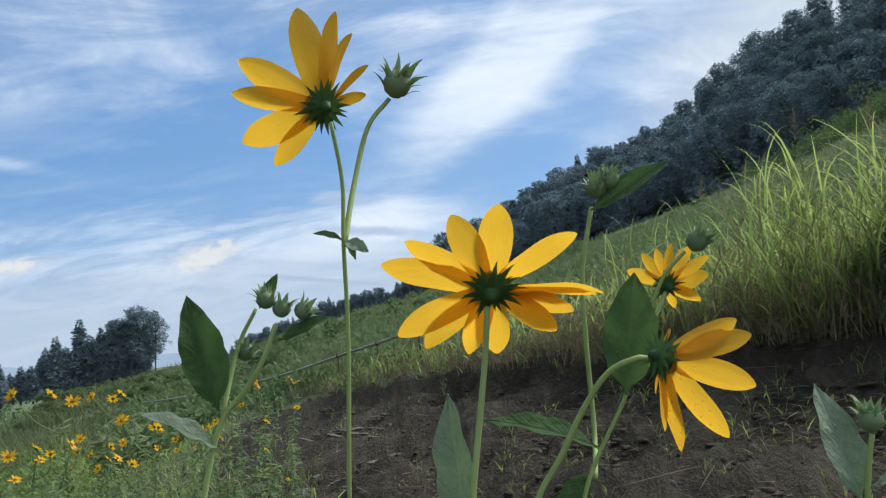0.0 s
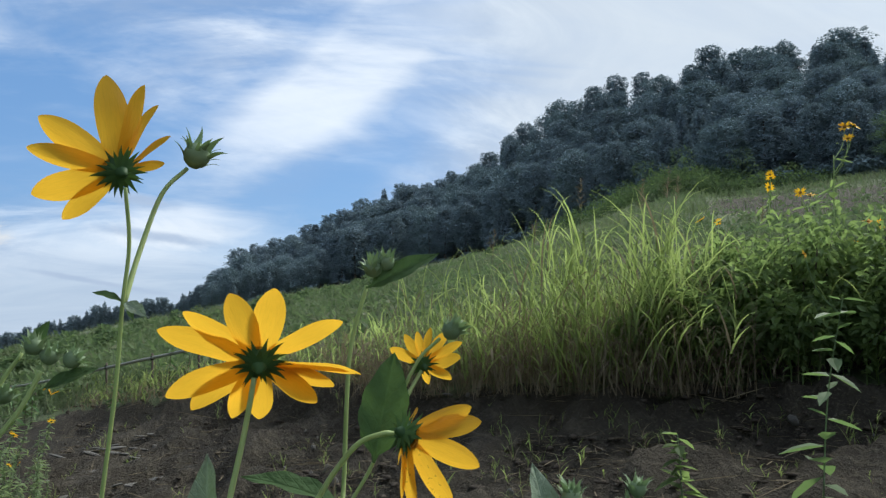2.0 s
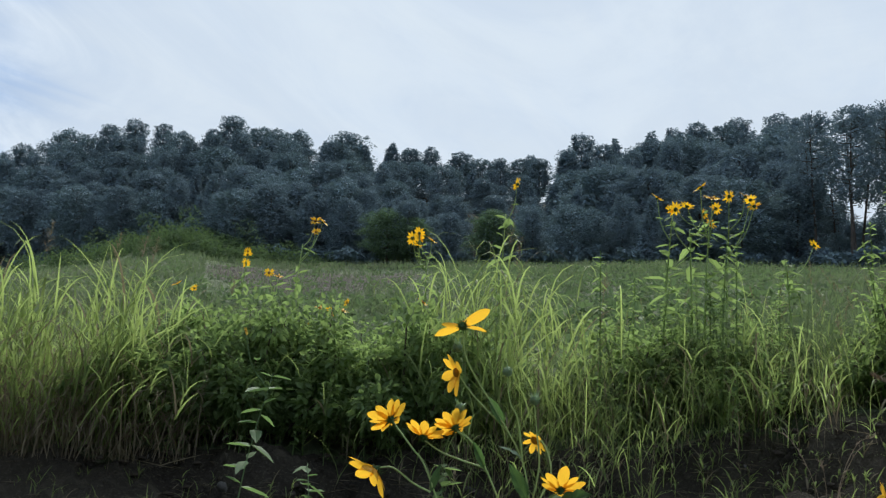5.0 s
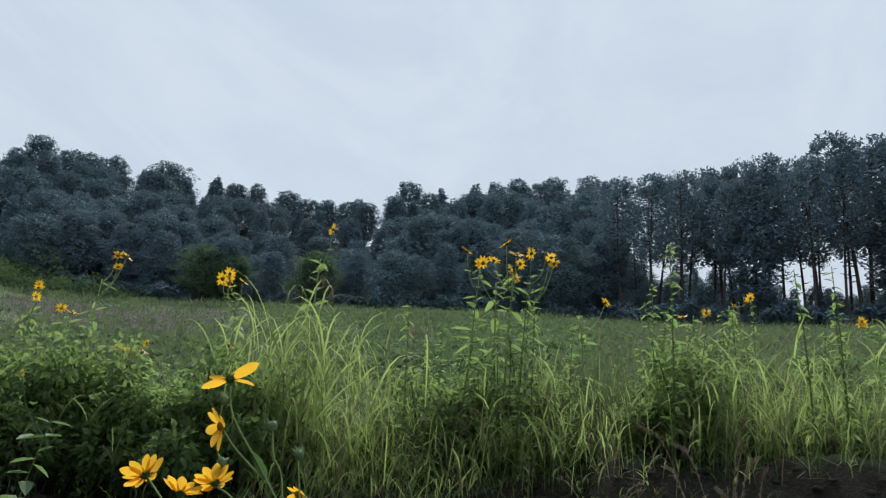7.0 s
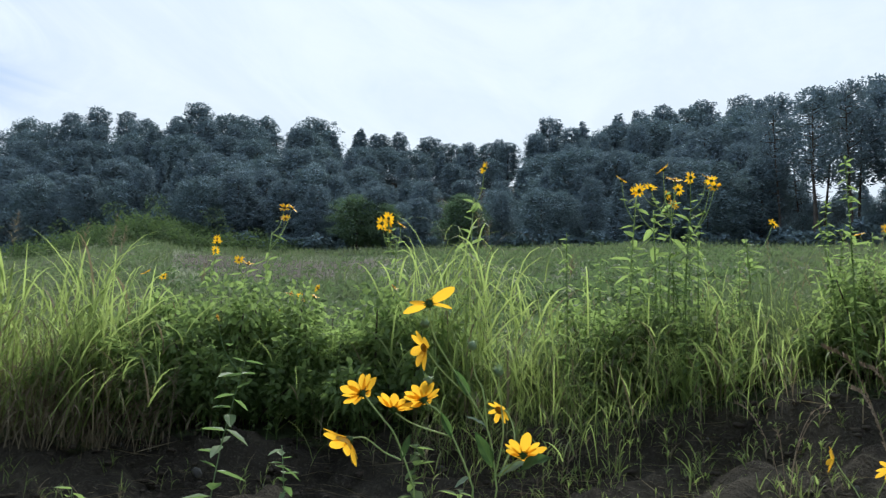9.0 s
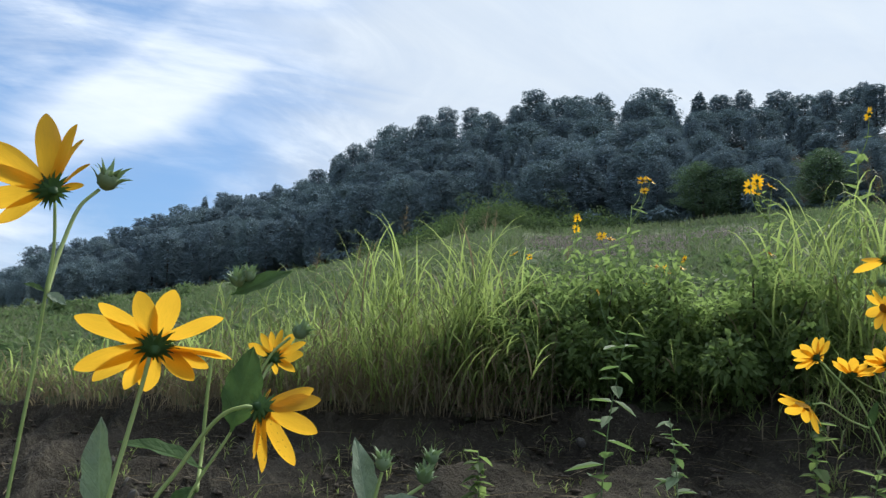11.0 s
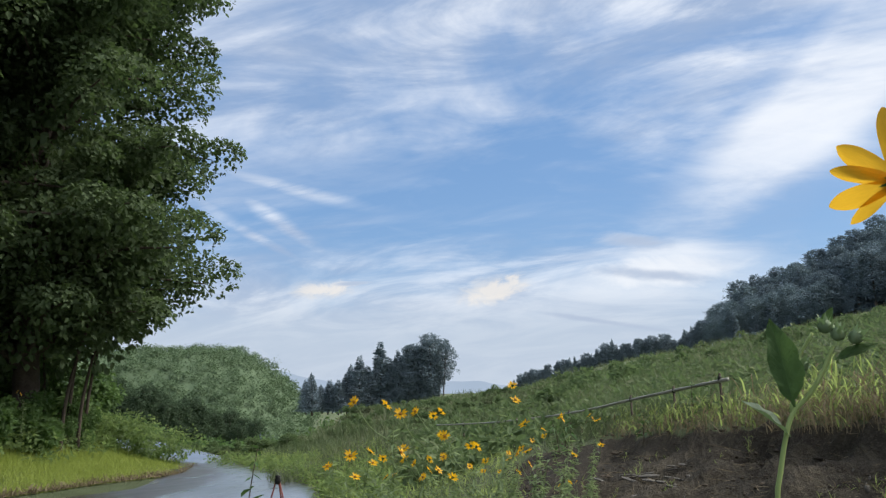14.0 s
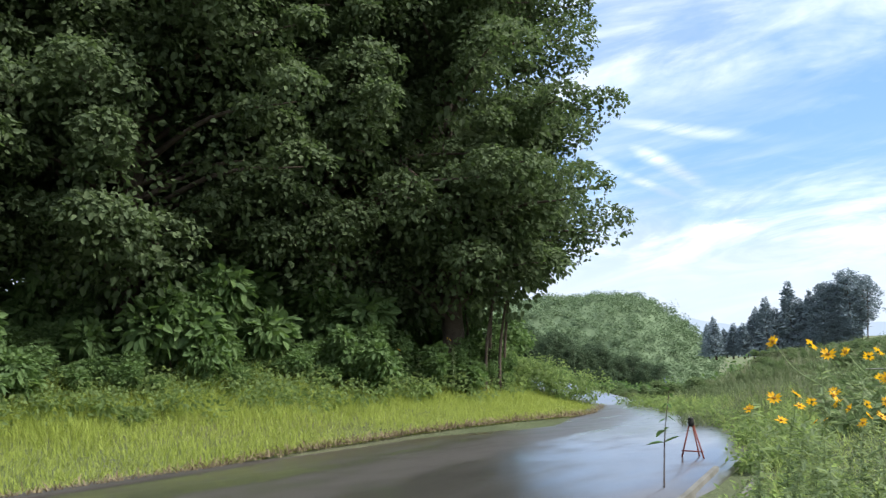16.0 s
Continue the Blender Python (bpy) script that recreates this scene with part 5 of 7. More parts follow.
    me = np_mesh("verge_weeds", *lump_leaves(rng, c, rng.uniform(0.12, 0.34, k), 70, 0.08, 0.04, 0.9, 0.6), LEAF_FAR, smooth=False)
    solid("verge_weeds", me, "mixed leafy weeds at the back of the verge", "weeds", kind="stuff")
    n = 9000
    y = rng.uniform(-9, 15, n)
    left = np.interp(y, (-9, 6, 9, 11, 13, 15.5), (-9.12, -9.12, -9.3, -9.7, -10.4, -12.0))
    x = left + 0.16 - np.abs(rng.normal(0, 0.12, n))
    p = np.stack([x, y, land(x, y) + 0.03], 1)
    me = np_mesh("verge_litter", *blades(rng, p, rng.uniform(0.04, 0.14, n), rng.uniform(0.012, 0.03, n), np.abs(rng.normal(1.0, 0.5, n)), None, 2, 0.2, rng.uniform(0.2, 1.2, n)), GRASS_DRY)
    solid("verge_litter", me, "brown dead grass along the lane's edge", "grass", kind="stuff")
    # short grass round the standing place
    n = 42000
    x, y = rng.uniform(-4.2, 7.0, n), rng.uniform(-9.0, 4.5, n)
    a_, r_ = np.degrees(np.arctan2(-x, y)), np.hypot(x, y)
    ok = ((a_ > 17) | (a_ < -132) | (r_ > bank_range(a_) + 0.3)) & (r_ > 0.55) & ~((a_ > -100) & (a_ < 17))
    x, y, n = x[ok], y[ok], int(ok.sum())
    p = np.stack([x, y, land(x, y) - 0.02], 1)
    me = np_mesh("short_grass", *blades(rng, p, rng.uniform(0.05, 0.2, n), rng.uniform(0.006, 0.014, n), np.abs(rng.normal(1.0, 0.4, n)), None, 2), GRASS)
    solid("short_grass", me, "short rough green grass beside the lane", "grass", kind="stuff")
    # near verge between the lane and the bank
    n = 26000
    y = rng.uniform(2.5, 16, n)
    right = np.interp(y, (0, 5.5, 8, 11.3, 13, 14.4, 16), (-3.72, -3.8, -4.8, -6.9, -8.8, -10.2, -12.4))
    x = right + 0.25 + rng.random(n) * np.minimum(5.5, 3.0 + y * 0.3)
    ok = np.degrees(np.arctan2(-x, y)) > 15 + 3 * rng.random(n)
    ditch = x - np.interp(y, (3.2, 4.6, 5.8, 7.2), (-3.62, -3.66, -3.92, -4.42))
    ok &= ~((y < 7.3) & (ditch > -0.12) & (ditch < 0.62))
    x, y, right, n = x[ok], y[ok], right[ok], int(ok.sum())
    p = np.stack([x, y, land(x, y) - 0.02], 1)
    me = np_mesh("near_verge", *blades(rng, p, rng.uniform(0.12, 0.5, n) * np.interp(x - right, (0, 1.2), (0.4, 1)) * np.where((np.degrees(np.arctan2(-x, y)) < 25) & (y > 6), 0.4, 1.0), rng.uniform(0.008, 0.016, n), np.abs(rng.normal(1.2, 0.45, n)), None, 3, 0.08, np.abs(rng.normal(0, 0.35, n))), GRASS)
    low = np.flatnonzero((np.degrees(np.arctan2(-x, y)) > 25) | (y < 6))
    weeds = p[low[rng.integers(0, len(low), 420)]] + [0, 0, 0.12]
    me_ = np_mesh("lane_weeds", *lump_leaves(rng, weeds, rng.uniform(0.08, 0.26, 420), 60, 0.065, 0.03, 0.9, 0.6), LEAF_FAR, smooth=False)
    solid("lane_weeds", me_, "low leafy weeds beside the lane", "weeds", kind="stuff")
    solid("roadside_grass", me, "mixed green weeds and grass beside the lane", "grass", kind="stuff")


build_grass()

# ---- flowers ----


def sheet_mesh(name, rows, cols, shape, mat):
    """A thin curved sheet: shape(s, c) gives (x, y, z) for s along 0..1 and c across -1..1."""
    s, c = np.meshgrid(np.linspace(0, 1, rows), np.linspace(-1, 1, cols), indexing="ij")
    x, y, z = shape(s, c)
    i, j = np.meshgrid(np.arange(rows - 1), np.arange(cols - 1), indexing="ij")
    quads = np.stack([i * cols + j, (i + 1) * cols + j, (i + 1) * cols + j + 1, i * cols + j + 1], -1).reshape(-1, 4)
    return np_mesh(name, np.stack([x, y, z], -1).reshape(-1, 3), quads, mat)


def petal_mesh(seed, mat, rows=15, cols=7):
    """A ray petal one long, narrow at its foot, grooved, with a blunt notched point."""
    rng = np.random.default_rng(seed)
    curl, twist, cup, wide = rng.uniform(-0.12, 0.1), rng.uniform(-0.16, 0.16), rng.uniform(0.05, 0.18), rng.uniform(0.145, 0.18)

    def shape(s, c):
        s = 1 - (1 - s) ** 1.5
        foot, point = (0.55 - s) / 0.62, (s - 0.55) / 0.45
        half = wide * np.where(s < 0.55, np.sqrt(np.clip(1 - foot**2, 0.05, 1)), np.clip(1 - np.abs(point) ** 2.1, 0, 1) ** 0.72) + 0.002
        y = half * c
        z = cup * half * (c * c) * 1.4 + 0.012 * np.cos(c * 7.5) * np.sin(s * math.pi) + curl * s**2 + twist * y * s + 0.02 * np.sin(s * 7 + seed)
        return s, y, z

    return sheet_mesh("petal", rows, cols, shape, mat)


def leaf_mesh(seed, mat, wide=0.5, arch=0.12, rows=15, cols=9):
    """An ovate pointed leaf one long, with sunken rib, side veins and a faintly toothed rim."""
    rng = np.random.default_rng(seed)
    twist, wave = rng.uniform(-0.25, 0.25), rng.uniform(0.01, 0.025)

    def shape(s, c):
        half = 0.5 * wide * np.clip(s - 0.06, 0, 1) ** 0.75 * (1 - s) ** 0.95 / 0.3 + 0.012 * (1 - s)
        half = half * (1 + 0.035 * np.sign(np.sin(s * 60)) * (np.abs(c) > 0.95))
        y = half * c
        z = 0.28 * np.abs(y) - arch * s * s + wave * np.sin(s * 17 - np.abs(c) * 4) * np.abs(c) + twist * y * s
        return s, y, z

    return sheet_mesh("leaf", rows, cols, shape, mat)


def bract_mesh(mat, long, wide):
    def shape(s, c):
        half = wide * (1 - s) ** 0.7 * (0.7 + 0.6 * np.sin(math.pi * np.sqrt(s)))
        return s * long, half * c, 0.25 * half * c * c + 0.22 * long * np.sin(s * 2.2)

    return sheet_mesh("bract", 6, 3, shape, mat)


def cup_mesh(name, profile, mat, sides=16, rough=0.0, seed=1):
    """A turned shape from (radius, height) pairs."""
    rng = np.random.default_rng(seed)
    ang = np.linspace(0, 2 * np.pi, sides, endpoint=False)
    verts = [[r * math.cos(t) * (1 + rough * rng.uniform(-1, 1)), r * math.sin(t) * (1 + rough * rng.uniform(-1, 1)), h] for r, h in profile for t in ang]
    n = len(profile)
    quads = [[i * sides + j, i * sides + (j + 1) % sides, (i + 1) * sides + (j + 1) % sides, (i + 1) * sides + j] for i in range(n - 1) for j in range(sides)]
    return np_mesh(name, verts, quads, mat)


PETALS = [petal_mesh(s, PETAL) for s in (1, 2, 3, 4, 5, 6)]
PETALS_SPOTTED = [petal_mesh(s, PETAL_SPOTTED) for s in (7, 8)]
LEAVES = [leaf_mesh(s, LEAF, wd, ar) for s, wd, ar in ((1, 0.5, 0.1), (2, 0.44, 0.2), (3, 0.4, 0.05))]
LEAVES_PALE = [leaf_mesh(s, LEAF_PALE, wd, ar) for s, wd, ar in ((4, 0.5, 0.1), (5, 0.34, 0.25))]
BRACT = bract_mesh(CALYX, 1.0, 0.135)
BUD_BRACT = bract_mesh(BUD_GREEN, 1.0, 0.17)
CUP = cup_mesh("calyx", ((0.02, -0.8), (0.14, -0.78), (0.26, -0.55), (0.44, -0.25), (0.72, 0.1), (0.7, 0.25), (0.02, 0.25)), CALYX)
DISC_ME = cup_mesh("disc", ((1.0, 0.0), (0.98, 0.25), (0.75, 0.5), (0.4, 0.62), (0.01, 0.66)), DISC, 18, 0.05)
BUD = cup_mesh("bud", ((0.02, -0.9), (0.35, -0.85), (0.8, -0.5), (1.0, 0.0), (0.9, 0.5), (0.6, 0.85), (0.25, 1.05), (0.01, 1.1)), BUD_GREEN, 12, 0.05)


def flower_head(plant, at, facing, petals, cup=0.0085, lift=8.0, right=(1, 0, 0), rng=None, bracts=22, width=1.0, marked=()):
    """A head with its calyx, disc, bracts and ray petals of (turn in degrees, length in metres); facing is where the disc looks."""
    rng = rng or np.random.default_rng(1)
    n = Vector(facing).normalized()
    x = Vector(right)
    x = (x - n * x.dot(n)).normalized()
    m = Matrix.Translation(at) @ Matrix((x, n.cross(x), n)).transposed().to_4x4()
    head = part("flower_head", CUP, plant, m @ Matrix.Scale(cup, 4))
    grow = 1 / cup
    part("disc", DISC_ME, head, Matrix.Translation((0, 0, 0.25)) @ Matrix.Diagonal((0.85, 0.85, 1, 1)), "golden brown disc")
    for k, (turn, long, *roll) in enumerate(petals):
        low = lift + rng.normal(0, 4)
        pm = Matrix.Rotation(radians(-turn), 4, "Z") @ Matrix.Translation((0.55, 0, 0.12 + 0.05 * (k % 3))) @ Matrix.Rotation(radians(-low), 4, "Y") @ Matrix.Rotation(radians(roll[0]) if roll else rng.normal(0, 0.12), 4, "X")
        long = long - cup * 0.55
        part("petal", PETALS_SPOTTED[k % 2] if k in marked else PETALS[k % len(PETALS)], head, pm @ Matrix.Diagonal((long * grow, long * grow * width * rng.uniform(0.92, 1.1), long * grow * 0.7, 1)), "golden yellow ray petal")
    for k in range(bracts):
        row = k % 2
        turn = 360 / bracts * k + rng.uniform(-6, 6)
        bm_ = Matrix.Rotation(radians(turn), 4, "Z") @ Matrix.Translation((0.4 - 0.12 * row, 0, -0.2 - 0.2 * row)) @ Matrix.Rotation(radians(rng.uniform(-12, 14) + 10 * row), 4, "Y")
        part("bract", BRACT, head, bm_ @ Matrix.Scale(rng.uniform(0.9, 1.3), 4))
    return head


def bud(plant, at, up, r, rng, bracts=30):
    n = Vector(up).normalized()
    x = n.orthogonal().normalized()
    head = part("bud", BUD, plant, Matrix.Translation(at) @ Matrix((x, n.cross(x), n)).transposed().to_4x4() @ Matrix.Scale(r, 4), "closed green bud with pointed bracts")
    for k in range(bracts):
        bm_ = Matrix.Rotation(radians(360 / bracts * k + rng.uniform(-8, 8)), 4, "Z") @ Matrix.Translation((0.7, 0, -0.6 + 0.4 * (k % 3))) @ Matrix.Rotation(radians(rng.uniform(-82, -22)), 4, "Y")
        part("bract", BUD_BRACT, head, bm_ @ Matrix.Scale(rng.uniform(1.2, 2.1), 4))


def stem(plant, points, r0, r1, name="stem"):
    line = [np.array(points[0], float)]
    for q in points[1:]:
        q, p = np.array(q, float), line[-1]
        if len(line) > 1 and np.linalg.norm(q - p) > 3 * np.linalg.norm(p - line[-2]):
            on, far = unit(p - line[-2]), np.linalg.norm(q - p)
            line.append(p + (0.6 * unit(q - p) + 0.4 * on) * far * 0.08)
            line.append(p + (q - p) * 0.4)
        line.append(q)
    points = line
    part(name, np_mesh("stem", *tube(smooth_line(points, 6), r0 * 0.8, r1 * 0.74, 8), STEM), plant)


def leaf(plant, at, tip, face, k=0, pale=False, wide=1.0):
    d = Vector(tip) - Vector(at)
    kinds = LEAVES_PALE if pale else LEAVES
    me = kinds[k % len(kinds)]
    part("leaf", me, plant, frame_of(at, d, face, d.length) @ Matrix.Diagonal((1, wide * 0.86, 1, 1)), "pale grey-green leaf" if pale else "")


def down(p, lean=(0.0, 0.0)):
    """The foot of a stem below p."""
    x, y = p[0] + lean[0], p[1] + lean[1]
    return (x, y, float(land(x, y)) - 0.02)


def near_flowers():
    rng = np.random.default_rng(2)
    side = (0.994, 0.0, -0.112)
    label = "tall yellow flower on a slender green stem"
    # highest flower and its bud
    a = thing("sunflower_plant", "tall thin stem with one yellow flower and one bud", "flower", group="flowers at the camera")
    low = (-0.0455, 0.331, 1.4304)
    stem(a, [(-0.0372, 0.3295, 1.591), (-0.0353, 0.333, 1.5649), (-0.0373, 0.332, 1.5375), (-0.0396, 0.333, 1.4962), low, (-0.055, 0.34, 1.0), down(low, (-0.02, 0.0))], 0.0012, 0.0015)
    stem(a, [(-0.0125, 0.362, 1.6075), (-0.0235, 0.355, 1.593), (-0.0319, 0.345, 1.5639), (-0.0369, 0.332, 1.5375)], 0.0014, 0.0018, "side_stem")
    flower_head(a, (-0.0399, 0.3309, 1.5987), (-0.4, 0.8, 0.42), [(g, l / 1000, *r) for g, l, *r in ((96, 44), (76, 41, 30), (58, 38, 48), (26, 34, 42), (4, 25, 20), (234, 36), (206, 40), (170, 39), (148, 40))], 0.0082, 22, side, rng)
    bud(a, (-0.008, 0.361, 1.6135), (0.3, 0.1, 0.95), 0.0068, rng)
    node = (-0.0369, 0.332, 1.539)
    leaf(a, node, (-0.0475, 0.325, 1.5448), (0.2, -0.6, 0.8), 1)
    leaf(a, node, (-0.0263, 0.323, 1.5332), (-0.3, -0.5, 0.8), 2, True)
    leaf(a, node, (-0.0317, 0.339, 1.5308), (0.4, -0.8, 0.3), 1)
    # broad flower seen from behind
    b = thing("sunflower_plant", "large yellow flower seen from behind on a straight stem", "flower", group="flowers at the camera")
    low = (0.0059, 0.326, 1.426)
    stem(b, [(0.0208, 0.323, 1.504), (0.017, 0.326, 1.4803), (0.0108, 0.326, 1.4505), low, (-0.005, 0.345, 1.1), down(low, (-0.03, 0.02))], 0.0016, 0.0022)
    flower_head(b, (0.0229, 0.322, 1.5108), (0.03, 0.78, 0.62), [(g, l / 1000, *r) for g, l, *r in ((86, 38), (38, 43), (358, 48, 50), (347, 48, 38), (330, 45, 20), (318, 41), (276, 41), (257, 38), (231, 44), (213, 47), (172, 47), (150, 41), (116, 38))], 0.0092, 6, side, rng, 26, 1.12)
    leaf(b, (0.004, 0.341, 1.405), (-0.0035, 0.347, 1.4675), (-0.6, -0.8, 0.05), 2, True, 0.68)
    # nodding flower
    c = thing("sunflower_plant", "nodding yellow flower with spotted drooping petals", "flower", group="flowers at the camera")
    low = (0.035, 0.357, 1.416)
    stem(c, [(0.089, 0.345, 1.4738), (0.0835, 0.3435, 1.4742), (0.072, 0.349, 1.469), (0.06, 0.354, 1.454), (0.047, 0.356, 1.433), low, (0.01, 0.36, 1.1), down(low, (-0.05, 0.01))], 0.0016, 0.0022)
    flower_head(c, (0.0952, 0.3453, 1.4735), (0.8, 0.45, -0.35), [(g, l / 1000, *r) for g, l, *r in ((358, 40), (326, 42), (284, 43), (254, 41, 12), (234, 34, 18), (204, 22, 20), (168, 16), (92, 20), (12, 36))], 0.0085, 28, side, rng, 22, 1.02, (2, 3))
    # plant with the small flower, two budded tips and the broad leaf
    d = thing("sunflower_plant", "budding plant with a small yellow flower and broad leaf", "flower", group="flowers at the camera")
    low = (0.058, 0.374, 1.41)
    stem(d, [(0.1225, 0.38, 1.5205), (0.112, 0.381, 1.511), (0.106, 0.382, 1.501), (0.091, 0.382, 1.469), (0.083, 0.381, 1.451), (0.067, 0.378, 1.427), low, (0.04, 0.37, 1.1), down(low, (-0.04, 0.0))], 0.0012, 0.0015)
    stem(d, [(0.089, 0.427, 1.553), (0.0795, 0.426, 1.518), (0.076, 0.422, 1.481), (0.073, 0.413, 1.435), (0.066, 0.385, 1.416)], 0.0016, 0.0018, "side_stem")
    stem(d, [(0.1165, 0.4015, 1.502), (0.108, 0.396, 1.49), (0.0945, 0.384, 1.472)], 0.0013, 0.0017, "side_stem")
    flower_head(d, (0.1178, 0.4025, 1.5054), (-0.1, 0.8, 0.5), [(g, l / 1000, *r) for g, l, *r in ((352, 33), (24, 28), (50, 24), (80, 22), (106, 20), (128, 21), (160, 22), (328, 29), (298, 19))], 0.0062, 20, side, rng, 20)
    bud(d, (0.1285, 0.378, 1.5245), (0.55, 0.1, 0.7), 0.0055, rng)
    bud(d, (0.0925, 0.424, 1.5625), (-0.1, -0.1, 1), 0.0055, rng)
    bud(d, (0.1005, 0.425, 1.5665), (0.15, 0.1, 1), 0.0055, rng)
    leaf(d, (0.0885, 0.425, 1.551), (0.131, 0.414, 1.573), (-0.35, -0.75, 0.55), 2)
    leaf(d, (0.0845, 0.378, 1.455), (0.0965, 0.3775, 1.5135), (-0.15, -1, 0.1), 0, False, 1.05)
    leaf(d, (0.072, 0.398, 1.428), (0.021, 0.404, 1.4565), (0.2, -0.3, 0.93), 1, False, 0.9)
    leaf(d, (0.0655, 0.385, 1.42), (0.04, 0.372, 1.4), (0.2, -0.5, 0.8), 1)
    # budded plant with two upright leaves
    e = thing("sunflower_plant", "leafy budding stem with one upright dark leaf", "flower", group="flowers at the camera")
    low = (-0.117, 0.364, 1.431)
    stem(e, [(-0.08, 0.38, 1.5075), (-0.088, 0.378, 1.49), (-0.097, 0.375, 1.477), (-0.1085, 0.3705, 1.463), low, (-0.13, 0.37, 1.1), Vector(down(low, (-0.03, 0.02))) - Vector((0, 0, 0.08))], 0.0016, 0.0026)
    stem(e, [(-0.0905, 0.387, 1.5165), (-0.1005, 0.385, 1.4985), (-0.1075, 0.372, 1.467)], 0.0012, 0.0018, "side_stem")
    for at, up in (((-0.0835, 0.379, 1.5195), (-0.1, 0, 1)), ((-0.0765, 0.38, 1.5145), (0.25, 0.1, 0.95)), ((-0.0665, 0.382, 1.5125), (0.7, 0.2, 0.7)), ((-0.0985, 0.389, 1.4955), (0.2, 0.1, 1))):
        bud(e, at, up, 0.0046, rng, 20)
    leaf(e, (-0.1062, 0.3625, 1.4705), (-0.1145, 0.357, 1.525), (0.35, -0.93, 0.1), 0, False, 0.9)
    leaf(e, (-0.0795, 0.38, 1.499), (-0.054, 0.384, 1.5095), (-0.25, -0.75, 0.6), 2)
    leaf(e, (-0.1095, 0.369, 1.4525), (-0.133, 0.343, 1.4775), (0.55, -0.35, 0.75), 0, True, 0.9)
    leaf(e, (-0.0875, 0.381, 1.516), (-0.0775, 0.383, 1.5325), (0.3, -0.9, 0.2), 2)
    k = Matrix.Translation((0.0046, -0.0123, 1.4997))
    e.matrix_basis = k @ Matrix.Scale(0.988, 4) @ k.inverted()
    # pale leaved plant to one side
    f = thing("sunflower_plant", "pale leaved stem with opening green buds", "flower", group="flowers at the camera")
    low = (0.184, 0.358, 1.41)
    stem(f, [(0.1885, 0.358, 1.428), low, (0.18, 0.37, 1.1), down(low, (0.0, 0.02))], 0.0015, 0.0019)
    stem(f, [(0.215, 0.345, 1.42), (0.2, 0.352, 1.405), (0.184, 0.36, 1.36)], 0.0015, 0.002, "side_stem")
    bud(f, (0.189, 0.358, 1.434), (0.1, 0, 1), 0.0058, rng)
    bud(f, (0.216, 0.345, 1.426), (0.3, 0, 0.9), 0.006, rng)
    bud(f, (0.224, 0.35, 1.438), (0.2, 0, 0.9), 0.005, rng)
    leaf(f, (0.18, 0.36, 1.398), (0.174, 0.37, 1.452), (0.15, -0.95, 0.2), 0, True, 0.95)
    leaf(f, (0.184, 0.358, 1.405), (0.205, 0.34, 1.418), (0, -0.5, 0.85), 1, True)


near_flowers()


